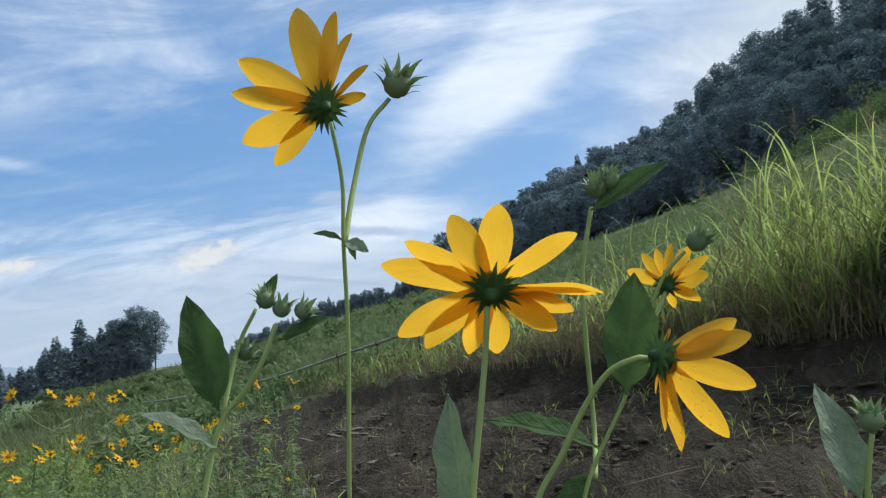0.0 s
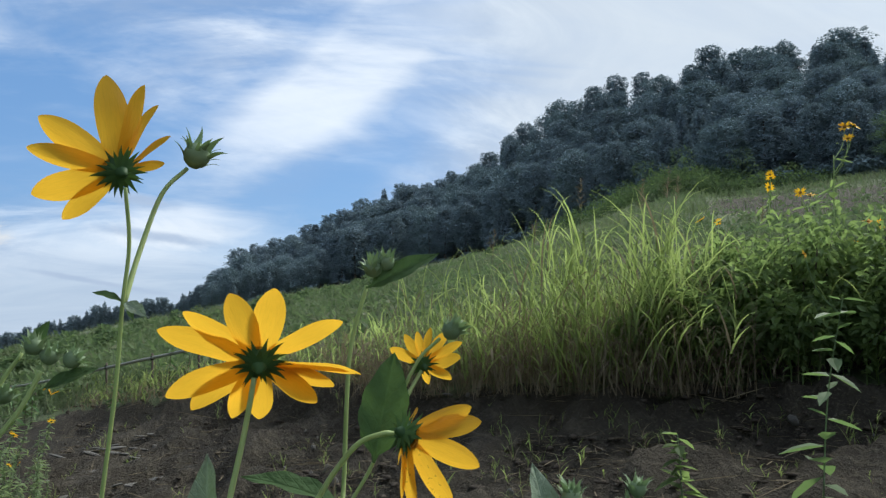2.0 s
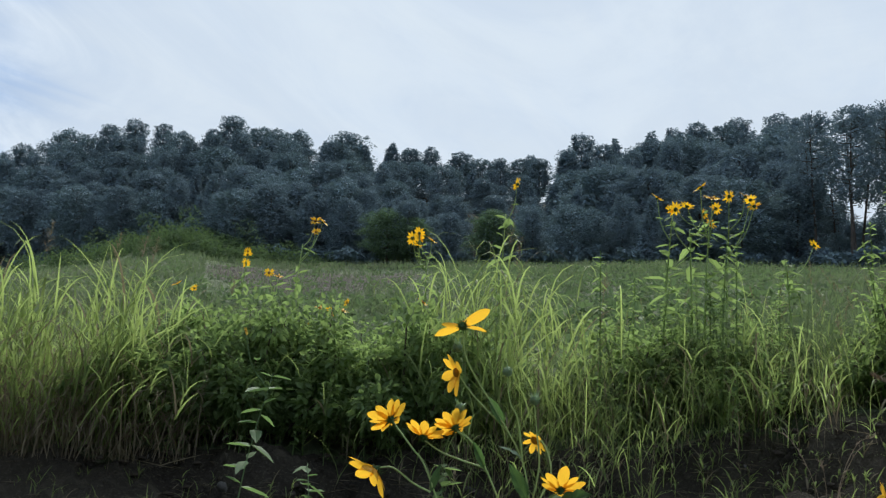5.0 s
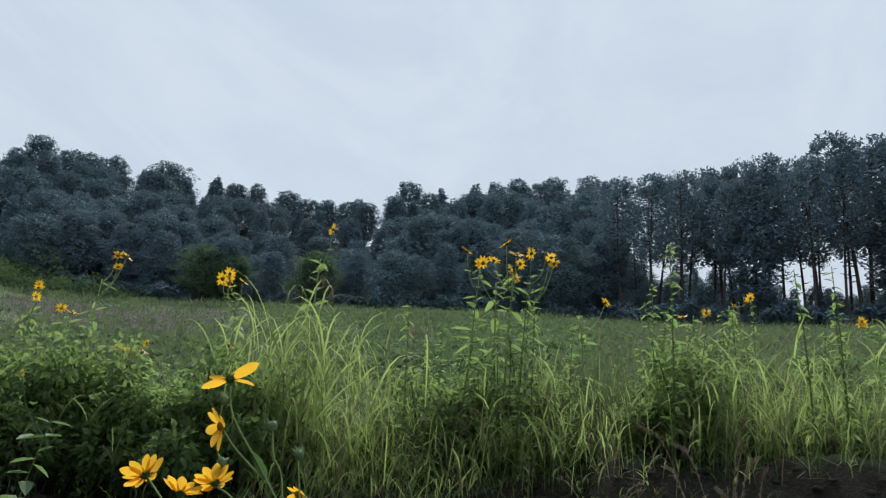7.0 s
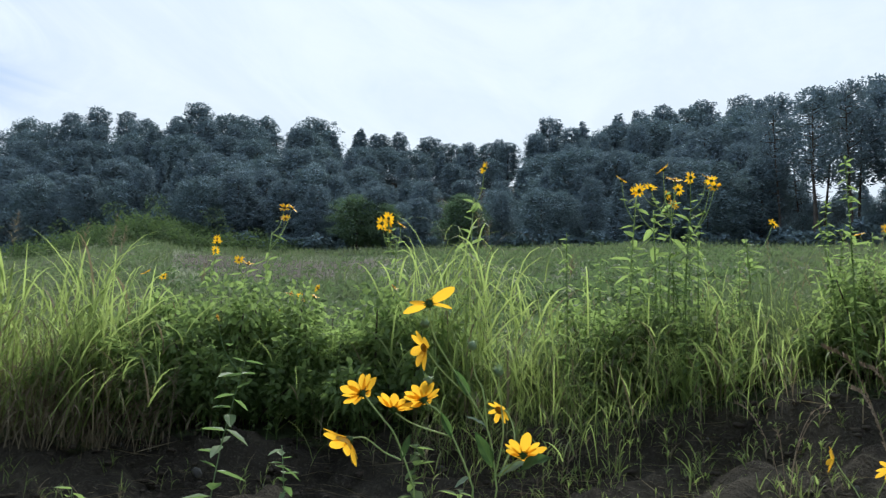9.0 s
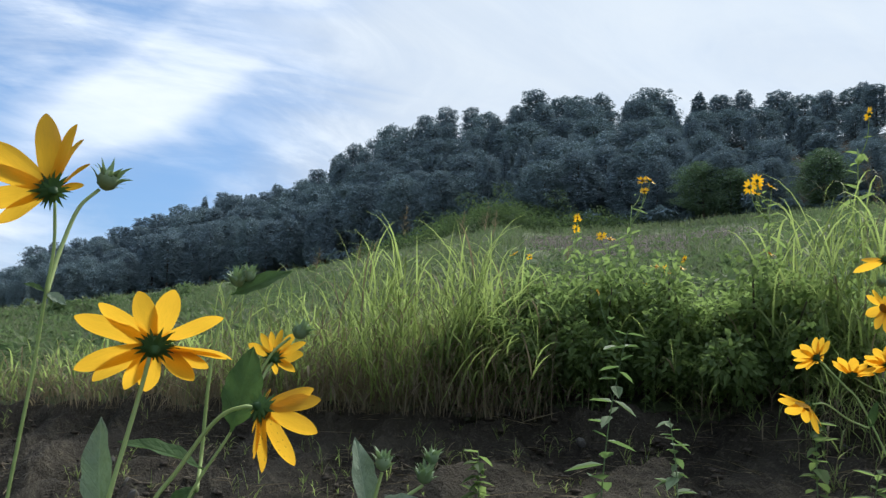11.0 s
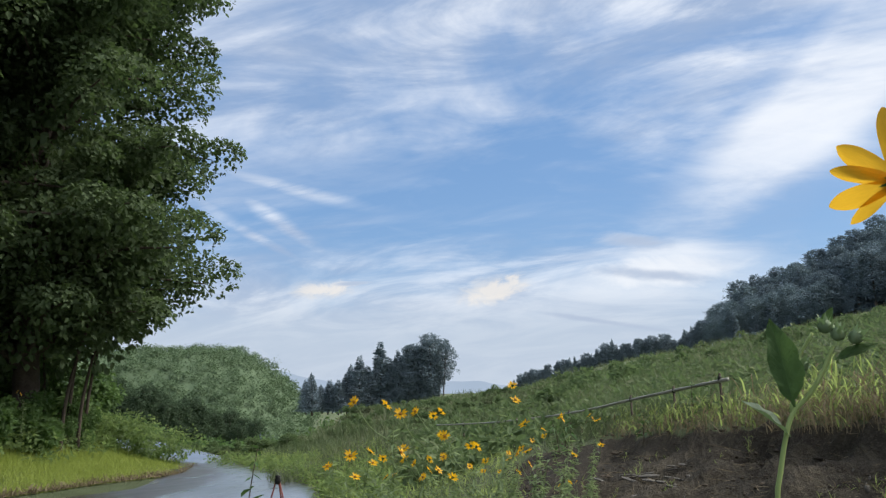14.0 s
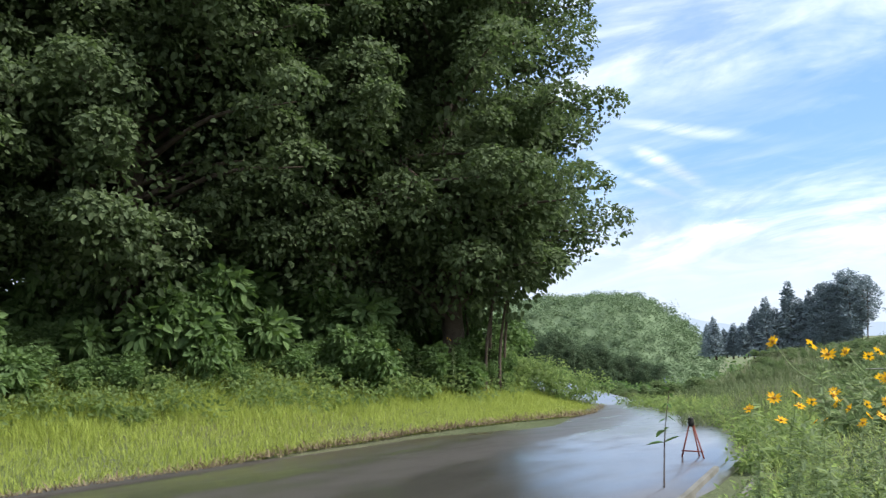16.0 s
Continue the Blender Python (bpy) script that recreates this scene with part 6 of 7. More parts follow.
def second_cluster():
    rng = np.random.default_rng(4)
    p = thing("sunflower_plant", "branching plant with eight small yellow flowers", "flower", group="flowers on the bank")
    right = (0.5, -0.85, 0)

    def ring(n, long, gap=0.0):
        return [(360 / n * k + rng.uniform(-9, 9), long * rng.uniform(0.85, 1.1)) for k in range(n)]

    spots = (((0.887, 0.542, 1.527), (0.1, 0.75, 0.6), 10, 0.028), ((0.932, 0.523, 1.506), (0.45, 0.15, 0.85), 9, 0.026), ((0.961, 0.492, 1.521), (0.25, 0.6, 0.72), 10, 0.029), ((0.855, 0.531, 1.466), (-0.55, 0.3, -0.65), 8, 0.032),
             ((0.96, 0.492, 1.596), (-0.8, 0.35, -0.25), 7, 0.028), ((1.069, 0.434, 1.512), (-0.75, 0.1, -0.5), 7, 0.02), ((1.018, 0.36, 1.452), (0.5, 0.3, 0.8), 9, 0.03))
    flower_head(p, (0.958, 0.487, 1.659), (0.8, 0.45, 0.4), [(32, 0.044), (205, 0.046), (348, 0.034, 40), (178, 0.03, 45)], 0.0075, 10, right, rng, 14, 0.95)
    for at, facing, n, long in spots:
        flower_head(p, at, facing, ring(n, long * 1.12), 0.0075, 26, right, rng, 14, 1.5)
    root = down((0.98, 0.44, 1.4), (0.03, 0.06))
    stem(p, [(0.89, 0.54, 1.524), (0.9, 0.515, 1.495), (0.911, 0.499, 1.472), (0.924, 0.478, 1.415), (0.95, 0.47, 1.1), root], 0.0016, 0.0020)
    stem(p, [(0.962, 0.49, 1.518), (0.976, 0.473, 1.503), (0.988, 0.455, 1.466), (0.999, 0.434, 1.414), (1.0, 0.45, 1.1), root], 0.0016, 0.0020)
    stem(p, [(0.96, 0.488, 1.656), (0.972, 0.485, 1.61), (1.004, 0.455, 1.544), (1.025, 0.425, 1.483), (1.028, 0.411, 1.414), (1.01, 0.45, 1.1), root], 0.0015, 0.0019)
    for line in ([(0.96, 0.492, 1.594), (0.98, 0.478, 1.565), (1.012, 0.447, 1.525)], [(1.001, 0.439, 1.596), (1.012, 0.44, 1.56), (1.021, 0.432, 1.537), (1.025, 0.425, 1.483)],
                 [(1.026, 0.41, 1.56), (1.036, 0.411, 1.523), (1.035, 0.405, 1.475), (1.027, 0.413, 1.414)], [(1.062, 0.436, 1.518), (1.07, 0.42, 1.505), (1.065, 0.405, 1.47), (1.04, 0.408, 1.43)],
                 [(0.933, 0.522, 1.503), (0.955, 0.503, 1.487), (0.985, 0.46, 1.472)], [(0.859, 0.53, 1.468), (0.875, 0.52, 1.468), (0.9, 0.508, 1.45), (0.915, 0.49, 1.44)], [(1.016, 0.362, 1.449), (1.022, 0.38, 1.44), (1.028, 0.405, 1.42)]):
        stem(p, line, 0.0012, 0.0018, "side_stem")
    for at in ((1.001, 0.439, 1.6), (1.026, 0.409, 1.564), (0.966, 0.5, 1.63), (0.968, 0.492, 1.548)):
        bud(p, at, (0.1, 0, 1), 0.0068, rng, 12)
    for at, tip, face, k, pale in (((1.012, 0.447, 1.525), (0.985, 0.47, 1.585), (-0.5, -0.8, 0.2), 2, False), ((0.985, 0.458, 1.47), (0.965, 0.47, 1.52), (-0.7, -0.6, 0.2), 1, False), ((1.025, 0.425, 1.485), (0.985, 0.44, 1.515), (-0.4, -0.4, 0.8), 1, True),
                                   ((1.028, 0.415, 1.43), (1.0, 0.44, 1.5), (-0.7, -0.6, 0.3), 0, False), ((1.028, 0.41, 1.42), (1.06, 0.36, 1.46), (-0.3, -0.6, 0.7), 1, True), ((1.02, 0.37, 1.43), (0.98, 0.28, 1.47), (-0.6, -0.4, 0.6), 0, False),
                                   ((0.915, 0.49, 1.44), (0.925, 0.48, 1.49), (-0.8, -0.5, 0.1), 1, False), ((1.0, 0.435, 1.42), (0.97, 0.45, 1.4), (-0.5, -0.4, 0.8), 2, True)):
        leaf(p, at, Vector(at).lerp(Vector(tip), 0.72), face, k, pale, 0.75)
    # a low pair of flowers further along
    q = thing("sunflower_plant", "short plant with two drooping yellow flowers", "flower", group="flowers on the bank")
    root = down((2.24, 0.17, 1.2))
    for at, facing in (((2.228, 0.239, 1.413), (-0.3, 0.9, 0.1)), ((2.251, 0.122, 1.402), (-0.7, -0.2, -0.6)), ((2.2, 0.02, 1.36), (-0.3, -0.6, 0.6))):
        flower_head(q, at, facing, ring(8, 0.042), 0.008, 18, right, rng, 12, 1.1)
        stem(q, [at, (2.24, 0.17, 1.25), root], 0.0016, 0.0022)


second_cluster()


def far_head_mesh(seed):
    """A whole small head for plants a few metres off and more."""
    rng = np.random.default_rng(seed)
    n = 10
    ang = np.arange(n) * 6.283 / n + rng.normal(0, 0.12, n)
    way = np.stack([np.cos(ang), np.sin(ang), rng.uniform(0.0, 0.45, n)], 1)
    face = np.tile([0, 0, 1.0], (n, 1)) + rng.normal(0, 0.2, (n, 3))
    v, q = leaves(rng, way * 0.009 * [1, 1, 0], way, face, rng.uniform(0.03, 0.04, n), np.full(n, 0.015), 0.12, 0.03)
    rim = np.linspace(0, 6.283, 8, endpoint=False)
    dv = np.concatenate([np.stack([np.cos(rim) * 0.011, np.sin(rim) * 0.011, np.full(8, 0.001)], 1), np.stack([np.cos(rim) * 0.007, np.sin(rim) * 0.007, np.full(8, 0.009)], 1), np.stack([np.cos(rim) * 0.005, np.sin(rim) * 0.005, np.full(8, -0.011)], 1)])
    j = np.arange(8)
    k = (j + 1) % 8
    dq = np.concatenate([np.stack([j, k, 8 + k, 8 + j], 1), np.array([[8, 9, 10, 11], [8, 11, 12, 15], [12, 13, 14, 15]]), np.stack([16 + j, 16 + k, k, j], 1)])
    verts, quads = join((v, q), (dv, dq))
    slot = np.concatenate([np.zeros(len(q)), np.full(11, 1), np.full(8, 2)])
    return np_mesh("flower_head", verts, quads, [PETAL_FAR, DISC, CALYX], slot, False)


FAR_HEADS = [far_head_mesh(s) for s in (1, 2, 3)]


def stalk_plant(seed, tall, heads, leaf_long=0.15, lower_leaves=True, name="sunflower_plant", label="tall leafy stem with yellow flowers on the bank", group="tall flowers on the bank", mat=None, pairs=9, branch=0.16, pale=False, thick=0.008, slim=0.42, stem_mat=None, sway=0.09):
    """A leafy upright stem with flowers on short branches at the top."""
    rng = np.random.default_rng(seed)
    ob = thing(name, label, "flower" if heads else "weed", group=group)
    bend = rng.normal(0, sway * tall, 2)
    line = smooth_line([(0, 0, -0.03), (bend[0] * 0.4, bend[1] * 0.3, tall * 0.5), (bend[0], bend[1], tall * 0.9)], 6)
    bars = [tube(line, thick, thick * 0.4, 6)]
    at_h = lambda h: np.array([np.interp(h, line[:, 2], line[:, k]) for k in range(3)])  # noqa: E731
    base, way, face, long = [], [], [], []
    for k, h in enumerate(np.linspace(tall * (0.12 if lower_leaves else 0.45), tall * 0.88, pairs)):
        turn = k * 1.9 + rng.uniform(-0.4, 0.4)
        for t in (turn + rng.normal(0, 0.3), turn + math.pi + rng.normal(0, 0.3)):
            if rng.random() < 0.12:
                continue
            base.append(at_h(h + rng.uniform(-0.02, 0.02)))
            way.append((math.cos(t), math.sin(t), rng.uniform(-0.55, 0.85)))
            face.append((-0.3 * math.cos(t), -0.3 * math.sin(t), 1))
            long.append(leaf_long * (1.1 - 0.45 * h / tall) * rng.uniform(0.55, 1.3))
    top = []
    for k in range(heads):
        turn, h = rng.uniform(0, 6.283), tall * rng.uniform(0.72, 0.9)
        root = at_h(h)
        reach = branch * rng.uniform(0.3, 1.0)
        end = root + [math.cos(turn) * reach, math.sin(turn) * reach, tall * 0.98 - h + rng.uniform(-0.05, 0.09)]
        bars.append(tube(smooth_line([root, root * 0.5 + end * 0.5 + [math.cos(turn) * 0.02, math.sin(turn) * 0.02, -0.02], end], 3), 0.0035, 0.002, 5))
        top.append(end)
        base.append((root + end) / 2)
        way.append((math.cos(turn + 1), math.sin(turn + 1), 0.4))
        face.append((0, 0, 1))
        long.append(leaf_long * 0.4)
    part("stem", np_mesh("stem", *join(*bars), stem_mat or STEM), ob)
    long = np.array(long)
    part("foliage", np_mesh("foliage", *leaves(rng, np.array(base), np.array(way), np.array(face), long, long * slim, 0.2, 0.25), mat or LEAF_FAR, smooth=False), ob)
    for k, end in enumerate(top):
        n = Vector((rng.normal(-0.1, 0.5), rng.normal(0.0, 0.5), rng.uniform(0.1, 0.9))).normalized()
        x = n.orthogonal().normalized()
        part("flower_head", FAR_HEADS[k % 3], ob, Matrix.Translation(end) @ Matrix((x, n.cross(x), n)).transposed().to_4x4() @ Matrix.Scale(rng.uniform(0.9, 1.15) * (0.45 if name == "young_weed" else 0.85 if tall < 1.2 else 1.0), 4))
    return ob


def place(ob, x, y, turn=0.0, size=1.0, z=None, lean=0.0):
    tilt = Euler((lean * math.sin(turn * 7), lean * math.cos(turn * 5), turn)).to_matrix().to_4x4()
    ob.matrix_basis = Matrix.Translation((x, y, float(land(x, y)) if z is None else z)) @ tilt @ Matrix.Scale(size, 4)
    return ob


def bank_plants():
    rng = np.random.default_rng(6)
    # tall flowering stems: place, top height, number of heads
    for k, (x, y, top, heads) in enumerate(((3.94, 2.64, 2.9, 1), (3.44, 3.96, 2.72, 3), (3.88, 3.15, 2.62, 5), (3.51, 4.58, 2.52, 3), (3.44, 4.15, 2.42, 2), (4.2, 1.48, 2.76, 4), (4.24, 1.38, 2.7, 4), (4.35, 1.6, 2.76, 4), (4.26, 1.75, 2.82, 1),
                                            (4.58, 1.14, 2.55, 1), (5.1, 0.62, 2.62, 2), (5.13, 0.42, 2.68, 2), (3.62, 3.55, 2.12, 2), (3.55, 3.9, 2.1, 3), (3.7, 3.0, 2.2, 1), (5.2, -0.35, 2.5, 2), (3.3, 4.9, 2.35, 2))):
        place(stalk_plant(100 + k, top - float(land(x, y)), heads, 0.14, True, pairs=19, slim=0.38, branch=0.18, sway=0.025), x, y, rng.uniform(0, 6.28))
    # dense leafy growth without flowers
    firsts = [stalk_plant(130 + k, tall, 0, 0.055, True, "leafy_weed", "dense dark green leafy weed on the bank", "leafy growth on the bank", LEAF_FAR, 34, thick=0.0045, stem_mat=LEAF_FAR) for k, tall in enumerate((0.95, 0.8, 1.05, 0.7))]
    spots = []
    for b in np.arange(-31, -56, -0.9):
        rb = float(bank_range(b))
        for row in range(3):
            spots.append((*polar(b + rng.uniform(-0.5, 0.5), rb + 0.05 + row * 0.4 + rng.uniform(-0.1, 0.1))[:2], rng.uniform(0.5, 0.85)))
    for b in np.arange(-57, -97, -1.35):
        rb = float(bank_range(b))
        for row in range(3):
            tall = 0.85 if -73 < b < -64 or -87 < b < -80 else 0.5
            spots.append((*polar(b + rng.uniform(-0.6, 0.6), rb + 0.35 + row * 0.45 + rng.uniform(-0.2, 0.2))[:2], tall * rng.uniform(0.6, 1.1)))
    for b in (-63.5, -65.5, -70.5, -72, -73.2, -74.5, -76, -81.5, -83, -84.5, -86, -91, -93):
        for row in range(2):
            spots.append((*polar(b + rng.uniform(-0.5, 0.5), float(bank_range(b)) + 0.1 + 0.35 * row + rng.uniform(-0.15, 0.15))[:2], rng.uniform(0.75, 1.15)))
    for n, (x, y, size) in enumerate(spots):
        if n < 4:
            place(firsts[n], x, y, rng.uniform(0, 6.28), size)
        else:
            place(copy_thing(firsts[n % 4], Matrix.Identity(4)), x, y, rng.uniform(0, 6.28), size)
    # dark young shoots by the rail
    for k, (b, r, tall) in enumerate(((12.4, 9.6, 0.42), (13.2, 9.4, 0.46), (12.8, 9.8, 0.38), (7.5, 8.9, 0.34), (3.0, 8.6, 0.4), (4.2, 8.8, 0.5), (-8.4, 6.6, 0.5))):
        x, y, _ = polar(b, r)
        ob = stalk_plant(240 + k, tall, 0, 0.12, True, "young_weed", "dark upright shoot beside the pole rail", "shoots by the rail", CALYX, 10, thick=0.006, slim=0.3, stem_mat=BARK)
        place(ob, x, y, k * 1.3)
    # slender pale weeds on the bare soil
    for k, (x, y, tall) in enumerate(((2.04, 2.46, 0.9), (2.27, 2.25, 0.5), (2.75, 2.0, 0.42), (2.5, 1.6, 0.35), (1.75, 2.9, 0.3), (2.3, 0.9, 0.4), (2.35, -0.2, 0.35))):
        ob = stalk_plant(160 + k, tall, 1 if k == 0 else 0, 0.15 if k < 1 else 0.1, True, "young_weed", "slender young weed with paired leaves on bare soil", "weeds on the bare soil", LEAF_WEED if k < 2 else LEAF_FAR, 14, thick=0.0035, slim=0.5, stem_mat=LEAF_WEED)
        place(ob, x, y, -3.55 if k == 0 else rng.uniform(0, 6.28))
    # thicket of yellow flowers beside the lane
    firsts = [stalk_plant(180 + k, tall, heads, 0.08, True, "sunflower_plant", "leafy yellow-flowered plant in the roadside thicket", "roadside yellow flowers", LEAF_THICKET, 54, 0.2, False, 0.0045, 0.3, LEAF_THICKET) for k, (tall, heads) in enumerate(((1.05, 2), (0.95, 0), (1.12, 1), (0.8, 0), (0.9, 0)))]
    count = 0
    for b in np.arange(11.5, 31.6, 0.95):
        for row in range(5):
            far = np.interp(b, (11, 16, 22, 33), (4.3, 3.9, 3.4, 3.6)) + row * 0.42 + rng.uniform(-0.2, 0.2)
            x, y, _ = polar(b + rng.uniform(-0.6, 0.6), far)
            size = rng.uniform(0.78, 1.1) * np.interp(b, (11, 15, 24, 30, 34), (0.5, 0.85, 1.02, 1.05, 0.85))
            kind = count if count < 5 else (0, 2, 1)[count % 3] if row > 1 and b < 29 else (1, 3, 4)[count % 3]
            ob = firsts[kind] if count < 5 else copy_thing(firsts[kind], Matrix.Identity(4))
            place(ob, x, y, rng.uniform(0, 6.28), size * rng.uniform(0.72, 1.12) * (1.0 if row > 1 else 0.8), None, 0.16)
            count += 1
    for x, y, size in ((-12.3, 11.0, 1.1), (-12.5, 10.2, 1.0), (-12.0, 9.4, 0.9), (-12.4, 8.2, 1.0)):
        place(copy_thing(firsts[count % 5], Matrix.Identity(4)), x, y, rng.uniform(0, 6.28), size)
        count += 1


bank_plants()

# ---- made things and litter ----


def build_rail():
    """A low rail of weathered poles on posts along the field's edge."""
    ob = thing("pole_rail", "long weathered pole rail on thin posts along the field", "fence")
    line = smooth_line([(-0.26, 8.3, 1.46), (-0.8, 9.1, 1.35), (-1.42, 9.95, 1.22), (-2.15, 11.0, 1.06), (-3.02, 12.2, 0.91), (-4.5, 14.0, 0.72), (-6.3, 16.2, 0.55)], 6)
    part("rail", np_mesh("rail", *tube(line, 0.018, 0.015, 8, 0.05, np.random.default_rng(1)), PIPE), ob)
    for x, y, top in ((-0.34, 8.42, 1.5), (-0.85, 9.17, 1.37), (-1.42, 9.95, 1.26), (-2.5, 11.5, 1.02), (-3.7, 13.05, 0.84), (-5.3, 15.0, 0.66)):
        part("post", np_mesh("post", *tube([(x, y, float(land(x, y)) - 0.25), (x + 0.01, y, top * 0.6), (x, y + 0.01, top + 0.02)], 0.014, 0.012, 7), BARK), ob)
        part("binding", np_mesh("binding", *tube([(x, y, top - 0.055), (x, y, top - 0.01)], 0.02, 0.02, 8), BLACK), ob, None, "black wire binding")


build_rail()


def build_roadside_things():
    rng = np.random.default_rng(9)
    x, y = -5.0, 7.75
    z = float(land(x, y)) + 0.06
    ob = thing("marker_stand", "small red metal stand with a black clamp by the lane", "stand", (x, y, z))
    for dx_, dy_ in ((-0.13, -0.04), (0.13, 0.02), (0.0, 0.14)):
        part("leg", np_mesh("leg", *tube([(dx_, dy_, -0.05), (dx_ * 0.15, dy_ * 0.15, 0.36)], 0.009, 0.008, 8), RED), ob)
    part("brace", np_mesh("brace", *tube([(-0.115, -0.035, 0.07), (0.115, 0.02, 0.07)], 0.008, 0.008, 6), RED), ob)
    part("clamp", cup_mesh("clamp", ((0.005, 0.33), (0.03, 0.34), (0.035, 0.38), (0.025, 0.4), (0.035, 0.42), (0.005, 0.43)), BLACK, 12), ob, None, "black plastic clamp")
    # dark stalk standing at the road's edge
    ob = stalk_plant(210, 1.0, 0, 0.16, False, "dry_stalk", "dark half-dry stalk with a few drooping leaves", "", CALYX, 5, thick=0.009, slim=0.5, stem_mat=BARK)
    place(ob, -4.35, 6.15, 3.5)
    # open drain with concrete lips
    ob = thing("road_drain", "short open concrete drain along the lane", "drain", (0, 0, 0))
    pts = [(-3.62, 3.2), (-3.66, 4.6), (-3.92, 5.8), (-4.42, 7.2)]
    # the strip between the lips is coloured black for shade inside the drain
    for off, wide, name in ((0.0, 0.05, "lip"), (0.46, 0.05, "lip"), (0.23, 0.38, "channel")):
        v, q = [], []
        for k, (px, py) in enumerate(pts):
            zz = 0.1 if name == "lip" else -0.02
            for sx, sz in ((-wide / 2, zz), (wide / 2, zz), (wide / 2, zz - 0.3), (-wide / 2, zz - 0.3)):
                v.append((px + off + sx, py, sz))
        for k in range(len(pts) - 1):
            q += [[4 * k + j, 4 * k + (j + 1) % 4, 4 * k + 4 + (j + 1) % 4, 4 * k + 4 + j] for j in range(4)]
        q += [[0, 3, 2, 1], [4 * len(pts) - 4, 4 * len(pts) - 3, 4 * len(pts) - 2, 4 * len(pts) - 1]]
        part(name, np_mesh(name, v, q, CONCRETE if name == "lip" else BLACK, None, False), ob)
    # dead seed heads near the bank's right
    for k, (b, r, tall) in enumerate(((-79.2, 3.1, 0.5), (-86.6, 2.7, 0.78), (-87.6, 2.75, 0.8), (-89.4, 2.6, 0.7))):
        x, y, _ = polar(b, r)
        ob = thing("dry_weed", "dead branching weed with pale seed heads", "weed", (x, y, float(land(x, y))), group="dead weeds")
        for _ in range(4):
            t, reach = rng.uniform(0, 6.28), tall * (rng.uniform(0.25, 0.55) if k == 0 else rng.uniform(0.1, 0.4))
            end = np.array([math.cos(t) * reach, math.sin(t) * reach, tall * rng.uniform(0.55, 1.0)])
            line = smooth_line([(0, 0, -0.02), end * [0.2, 0.2, 0.55], end * [0.6, 0.6, 0.92], end], 4)
            stalk = part("stem", np_mesh("stem", *tube(line, 0.0015, 0.0008, 5), STRAW), ob)
            n = 60 if k else 14
            s = rng.uniform(0.4, 1.0, n)
            base = np.stack([np.interp(s, np.linspace(0, 1, len(line)), line[:, c]) for c in range(3)], 1)
            way = end + rng.normal(0, 0.15, (n, 3))
            tagged(part("seed_head", np_mesh("seed", *leaves(rng, base, way, rng.normal(0, 1, (n, 3)), np.full(n, 0.02), np.full(n, 0.005)), STRAW), stalk), kind="stuff")


build_roadside_things()


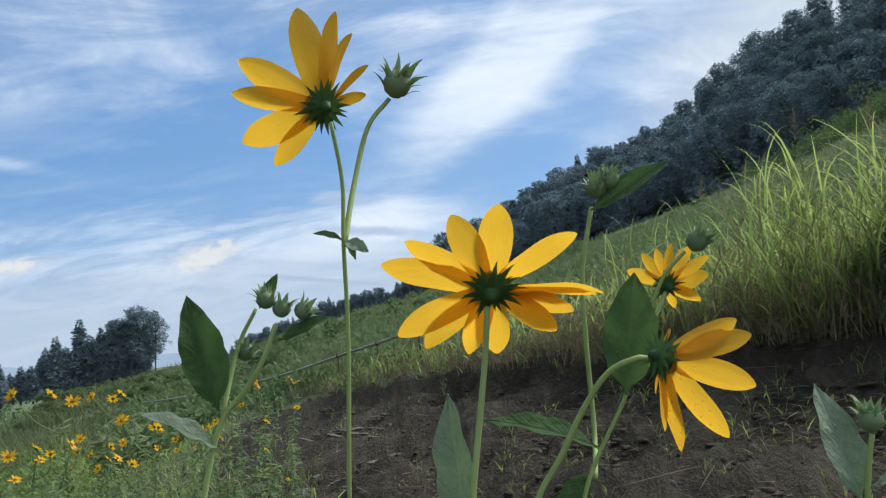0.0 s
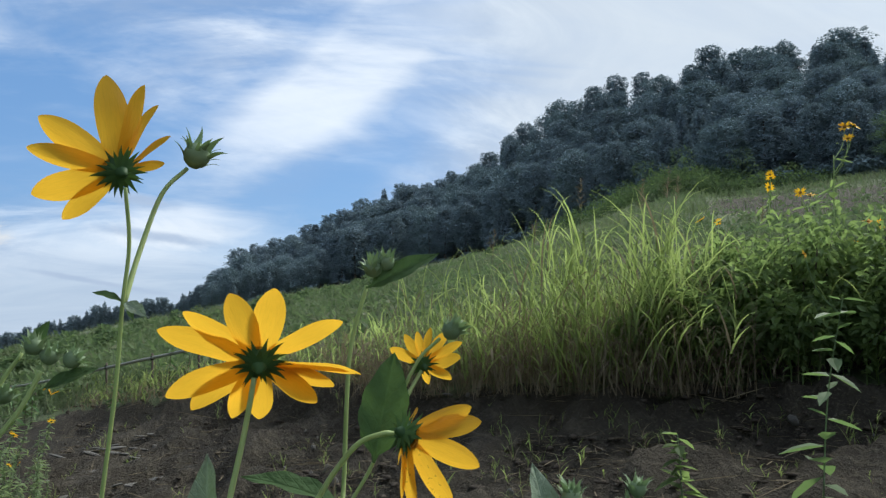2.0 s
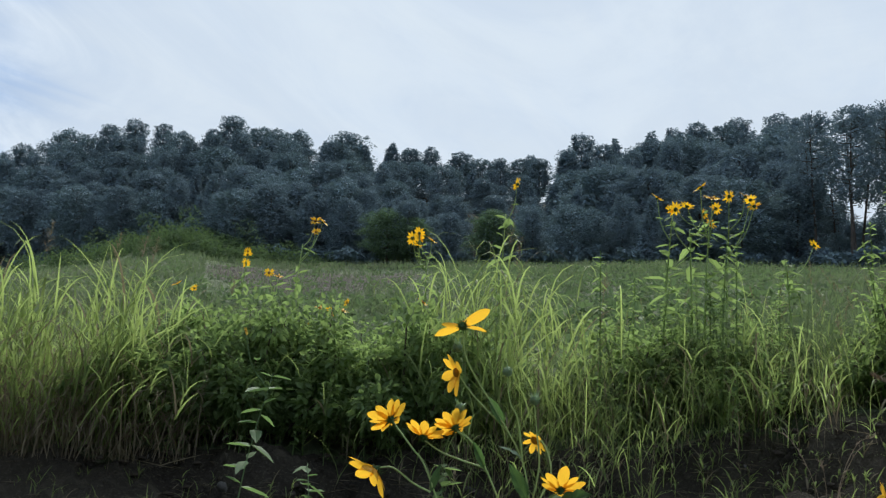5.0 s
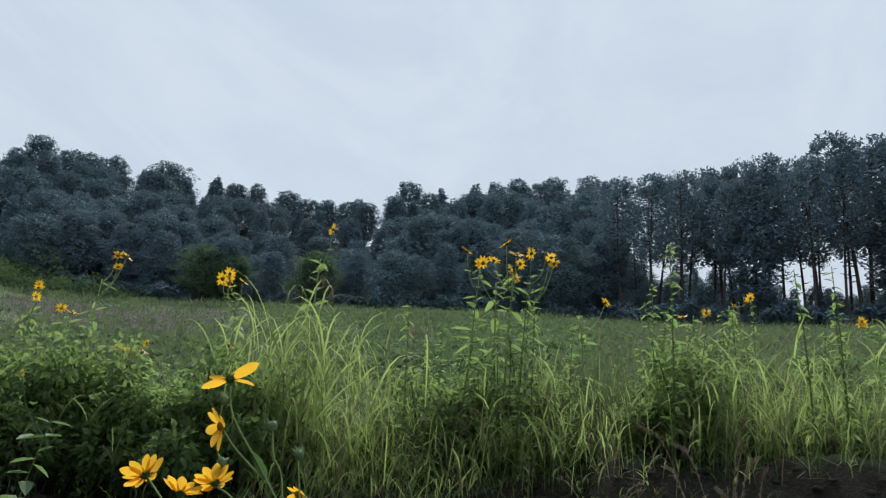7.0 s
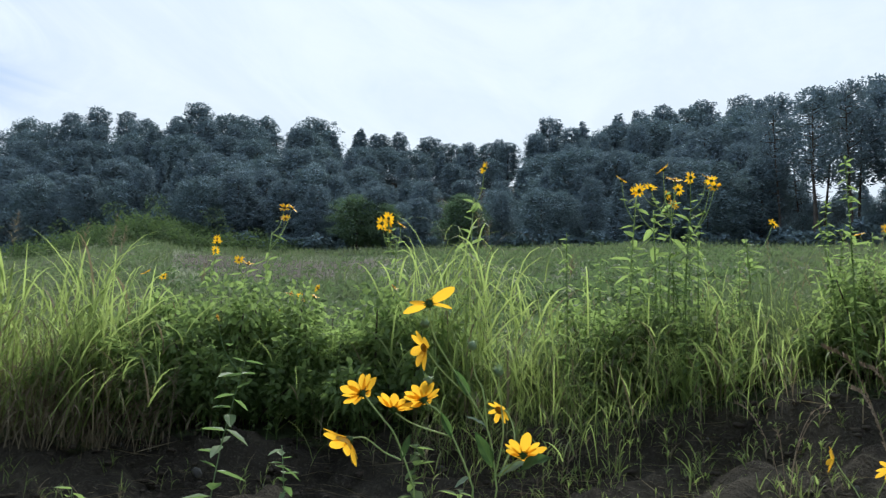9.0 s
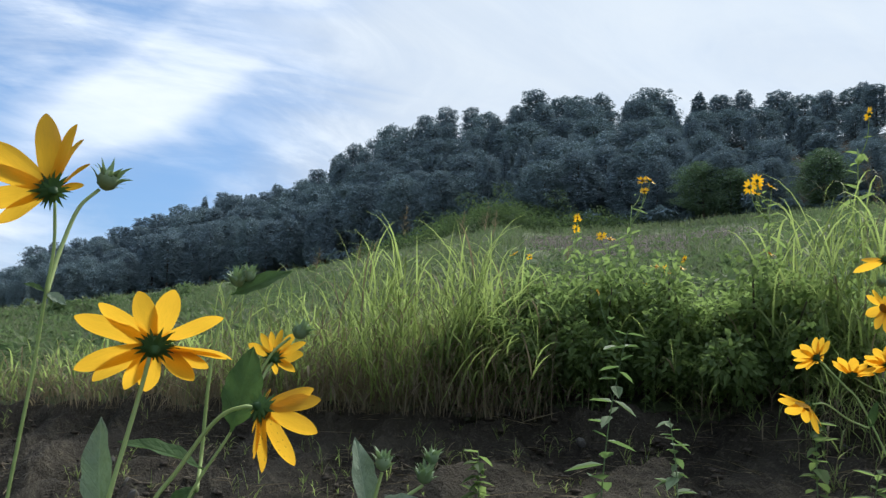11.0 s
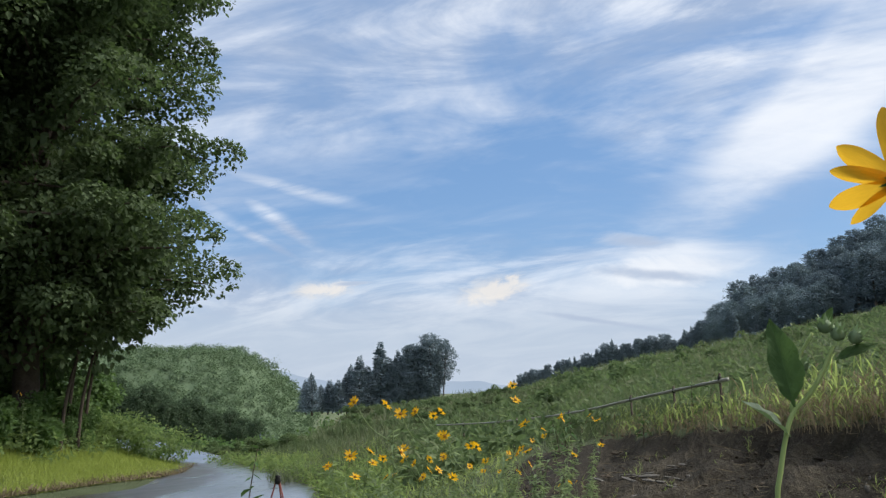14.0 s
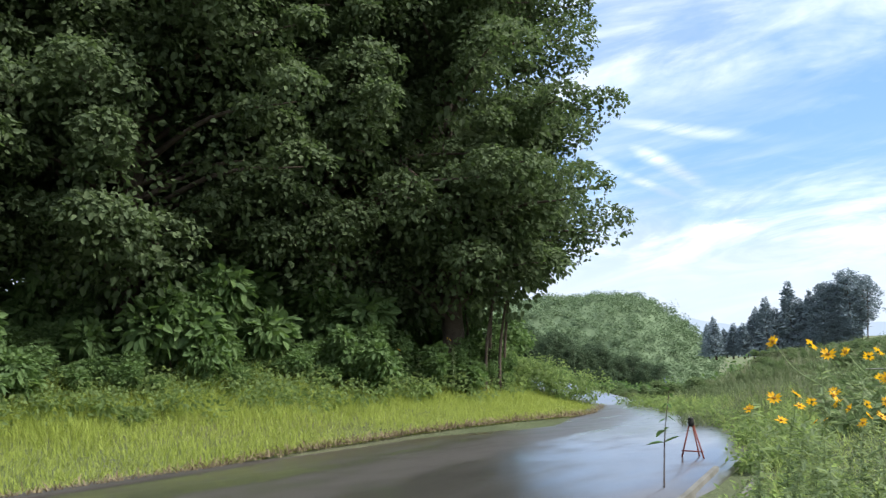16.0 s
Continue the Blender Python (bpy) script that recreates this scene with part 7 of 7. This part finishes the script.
def build_litter():
    """Stones, clods and straw on the bare soil."""
    rng = np.random.default_rng(12)
    ground = bpy.data.objects["ground"]
    kinds = []
    for seed in range(4):
        kinds.append(cup_mesh("stone", ((0.02, -0.5), (0.7, -0.4), (1.0, 0.0), (0.75, 0.35), (0.3, 0.5), (0.01, 0.52)), STONE if seed < 3 else BARK, 7, 0.25, seed))
    for _ in range(280):
        b = rng.uniform(-95, 16)
        r = float(bank_range(b)) * rng.uniform(0.45, 1.0)
        x, y, z = polar(b, r)
        s = 0.006 + 0.024 * rng.random() ** 3
        ob = part("stone", kinds[int(rng.integers(4))], ground)
        ob.matrix_basis = Matrix.Translation((x, y, z + 0.01)) @ Euler(tuple(rng.uniform(0, 6.28, 3))).to_matrix().to_4x4() @ Matrix.Diagonal((s * rng.uniform(0.8, 1.6), s, s * 0.7, 1))
    for _ in range(60):
        x, y, z = polar(rng.uniform(5, 12), rng.uniform(5.2, 7.6))
        s = rng.uniform(0.012, 0.04)
        ob = part("stone", kinds[int(rng.integers(2))], ground, Matrix.Translation((x, y, z)) @ Euler((rng.uniform(-0.3, 0.3), rng.uniform(-0.3, 0.3), rng.uniform(-0.6, 0.2))).to_matrix().to_4x4() @ Matrix.Diagonal((s * 2.6, s, s * 0.6, 1)))
    n = 6500
    b = rng.uniform(-97, 17, n)
    at = polar(b, bank_range(b) * rng.uniform(0.4, 1.04, n)) + [0, 0, 0.005]
    size = 0.005 + 0.022 * rng.random(n) ** 3
    ring = [(0.55, -0.5), (1.0, -0.05), (0.75, 0.45), (0.15, 0.62)]
    turn = np.arange(6) * np.pi / 3
    shape = np.array([(q * math.cos(t), q * math.sin(t), z) for q, z in ring for t in turn])
    tilt = rng.uniform(0, 6.283, n)
    v = shape[None] * rng.uniform(0.7, 1.3, (n, 24, 1)) * size[:, None, None] * np.stack([rng.uniform(0.8, 1.7, n), rng.uniform(0.7, 1.2, n), rng.uniform(0.5, 0.95, n)], 1)[:, None]
    c_, s_ = np.cos(tilt)[:, None], np.sin(tilt)[:, None]
    v = np.stack([v[..., 0] * c_ - v[..., 1] * s_, v[..., 0] * s_ + v[..., 1] * c_, v[..., 2]], -1) + at[:, None]
    face = np.array([[i * 6 + j, i * 6 + (j + 1) % 6, i * 6 + 6 + (j + 1) % 6, i * 6 + 6 + j] for i in range(3) for j in range(6)] + [[18, 19, 20, 21], [18, 21, 22, 23]])
    q = (np.arange(n)[:, None, None] * 24 + face[None]).reshape(-1, 4)
    solid("clods", np_mesh("clods", v.reshape(-1, 3), q, CLOD), "loose brown clods of soil on the bank", "soil", kind="stuff")
    n = 2600
    b = rng.uniform(-95, 16, n)
    p = polar(b, bank_range(b) * rng.uniform(0.5, 1.0, n)) + [0, 0, 0.02]
    t = rng.uniform(0, 6.28, n)
    way = np.stack([np.cos(t), np.sin(t), rng.normal(0, 0.12, n)], 1)
    long = rng.uniform(0.04, 0.2, n) * (1 + 1.6 * (rng.random(n) < 0.12))
    me = np_mesh("straw", *leaves(rng, p, way, np.tile([0, 0, 1.0], (n, 1)) + rng.normal(0, 0.3, (n, 3)), long, np.full(n, 0.005), 0.3, 0.02), GRASS_DRY)
    solid("straw", me, "scattered dry stalks on the bare soil", "straw", kind="stuff")


build_litter()
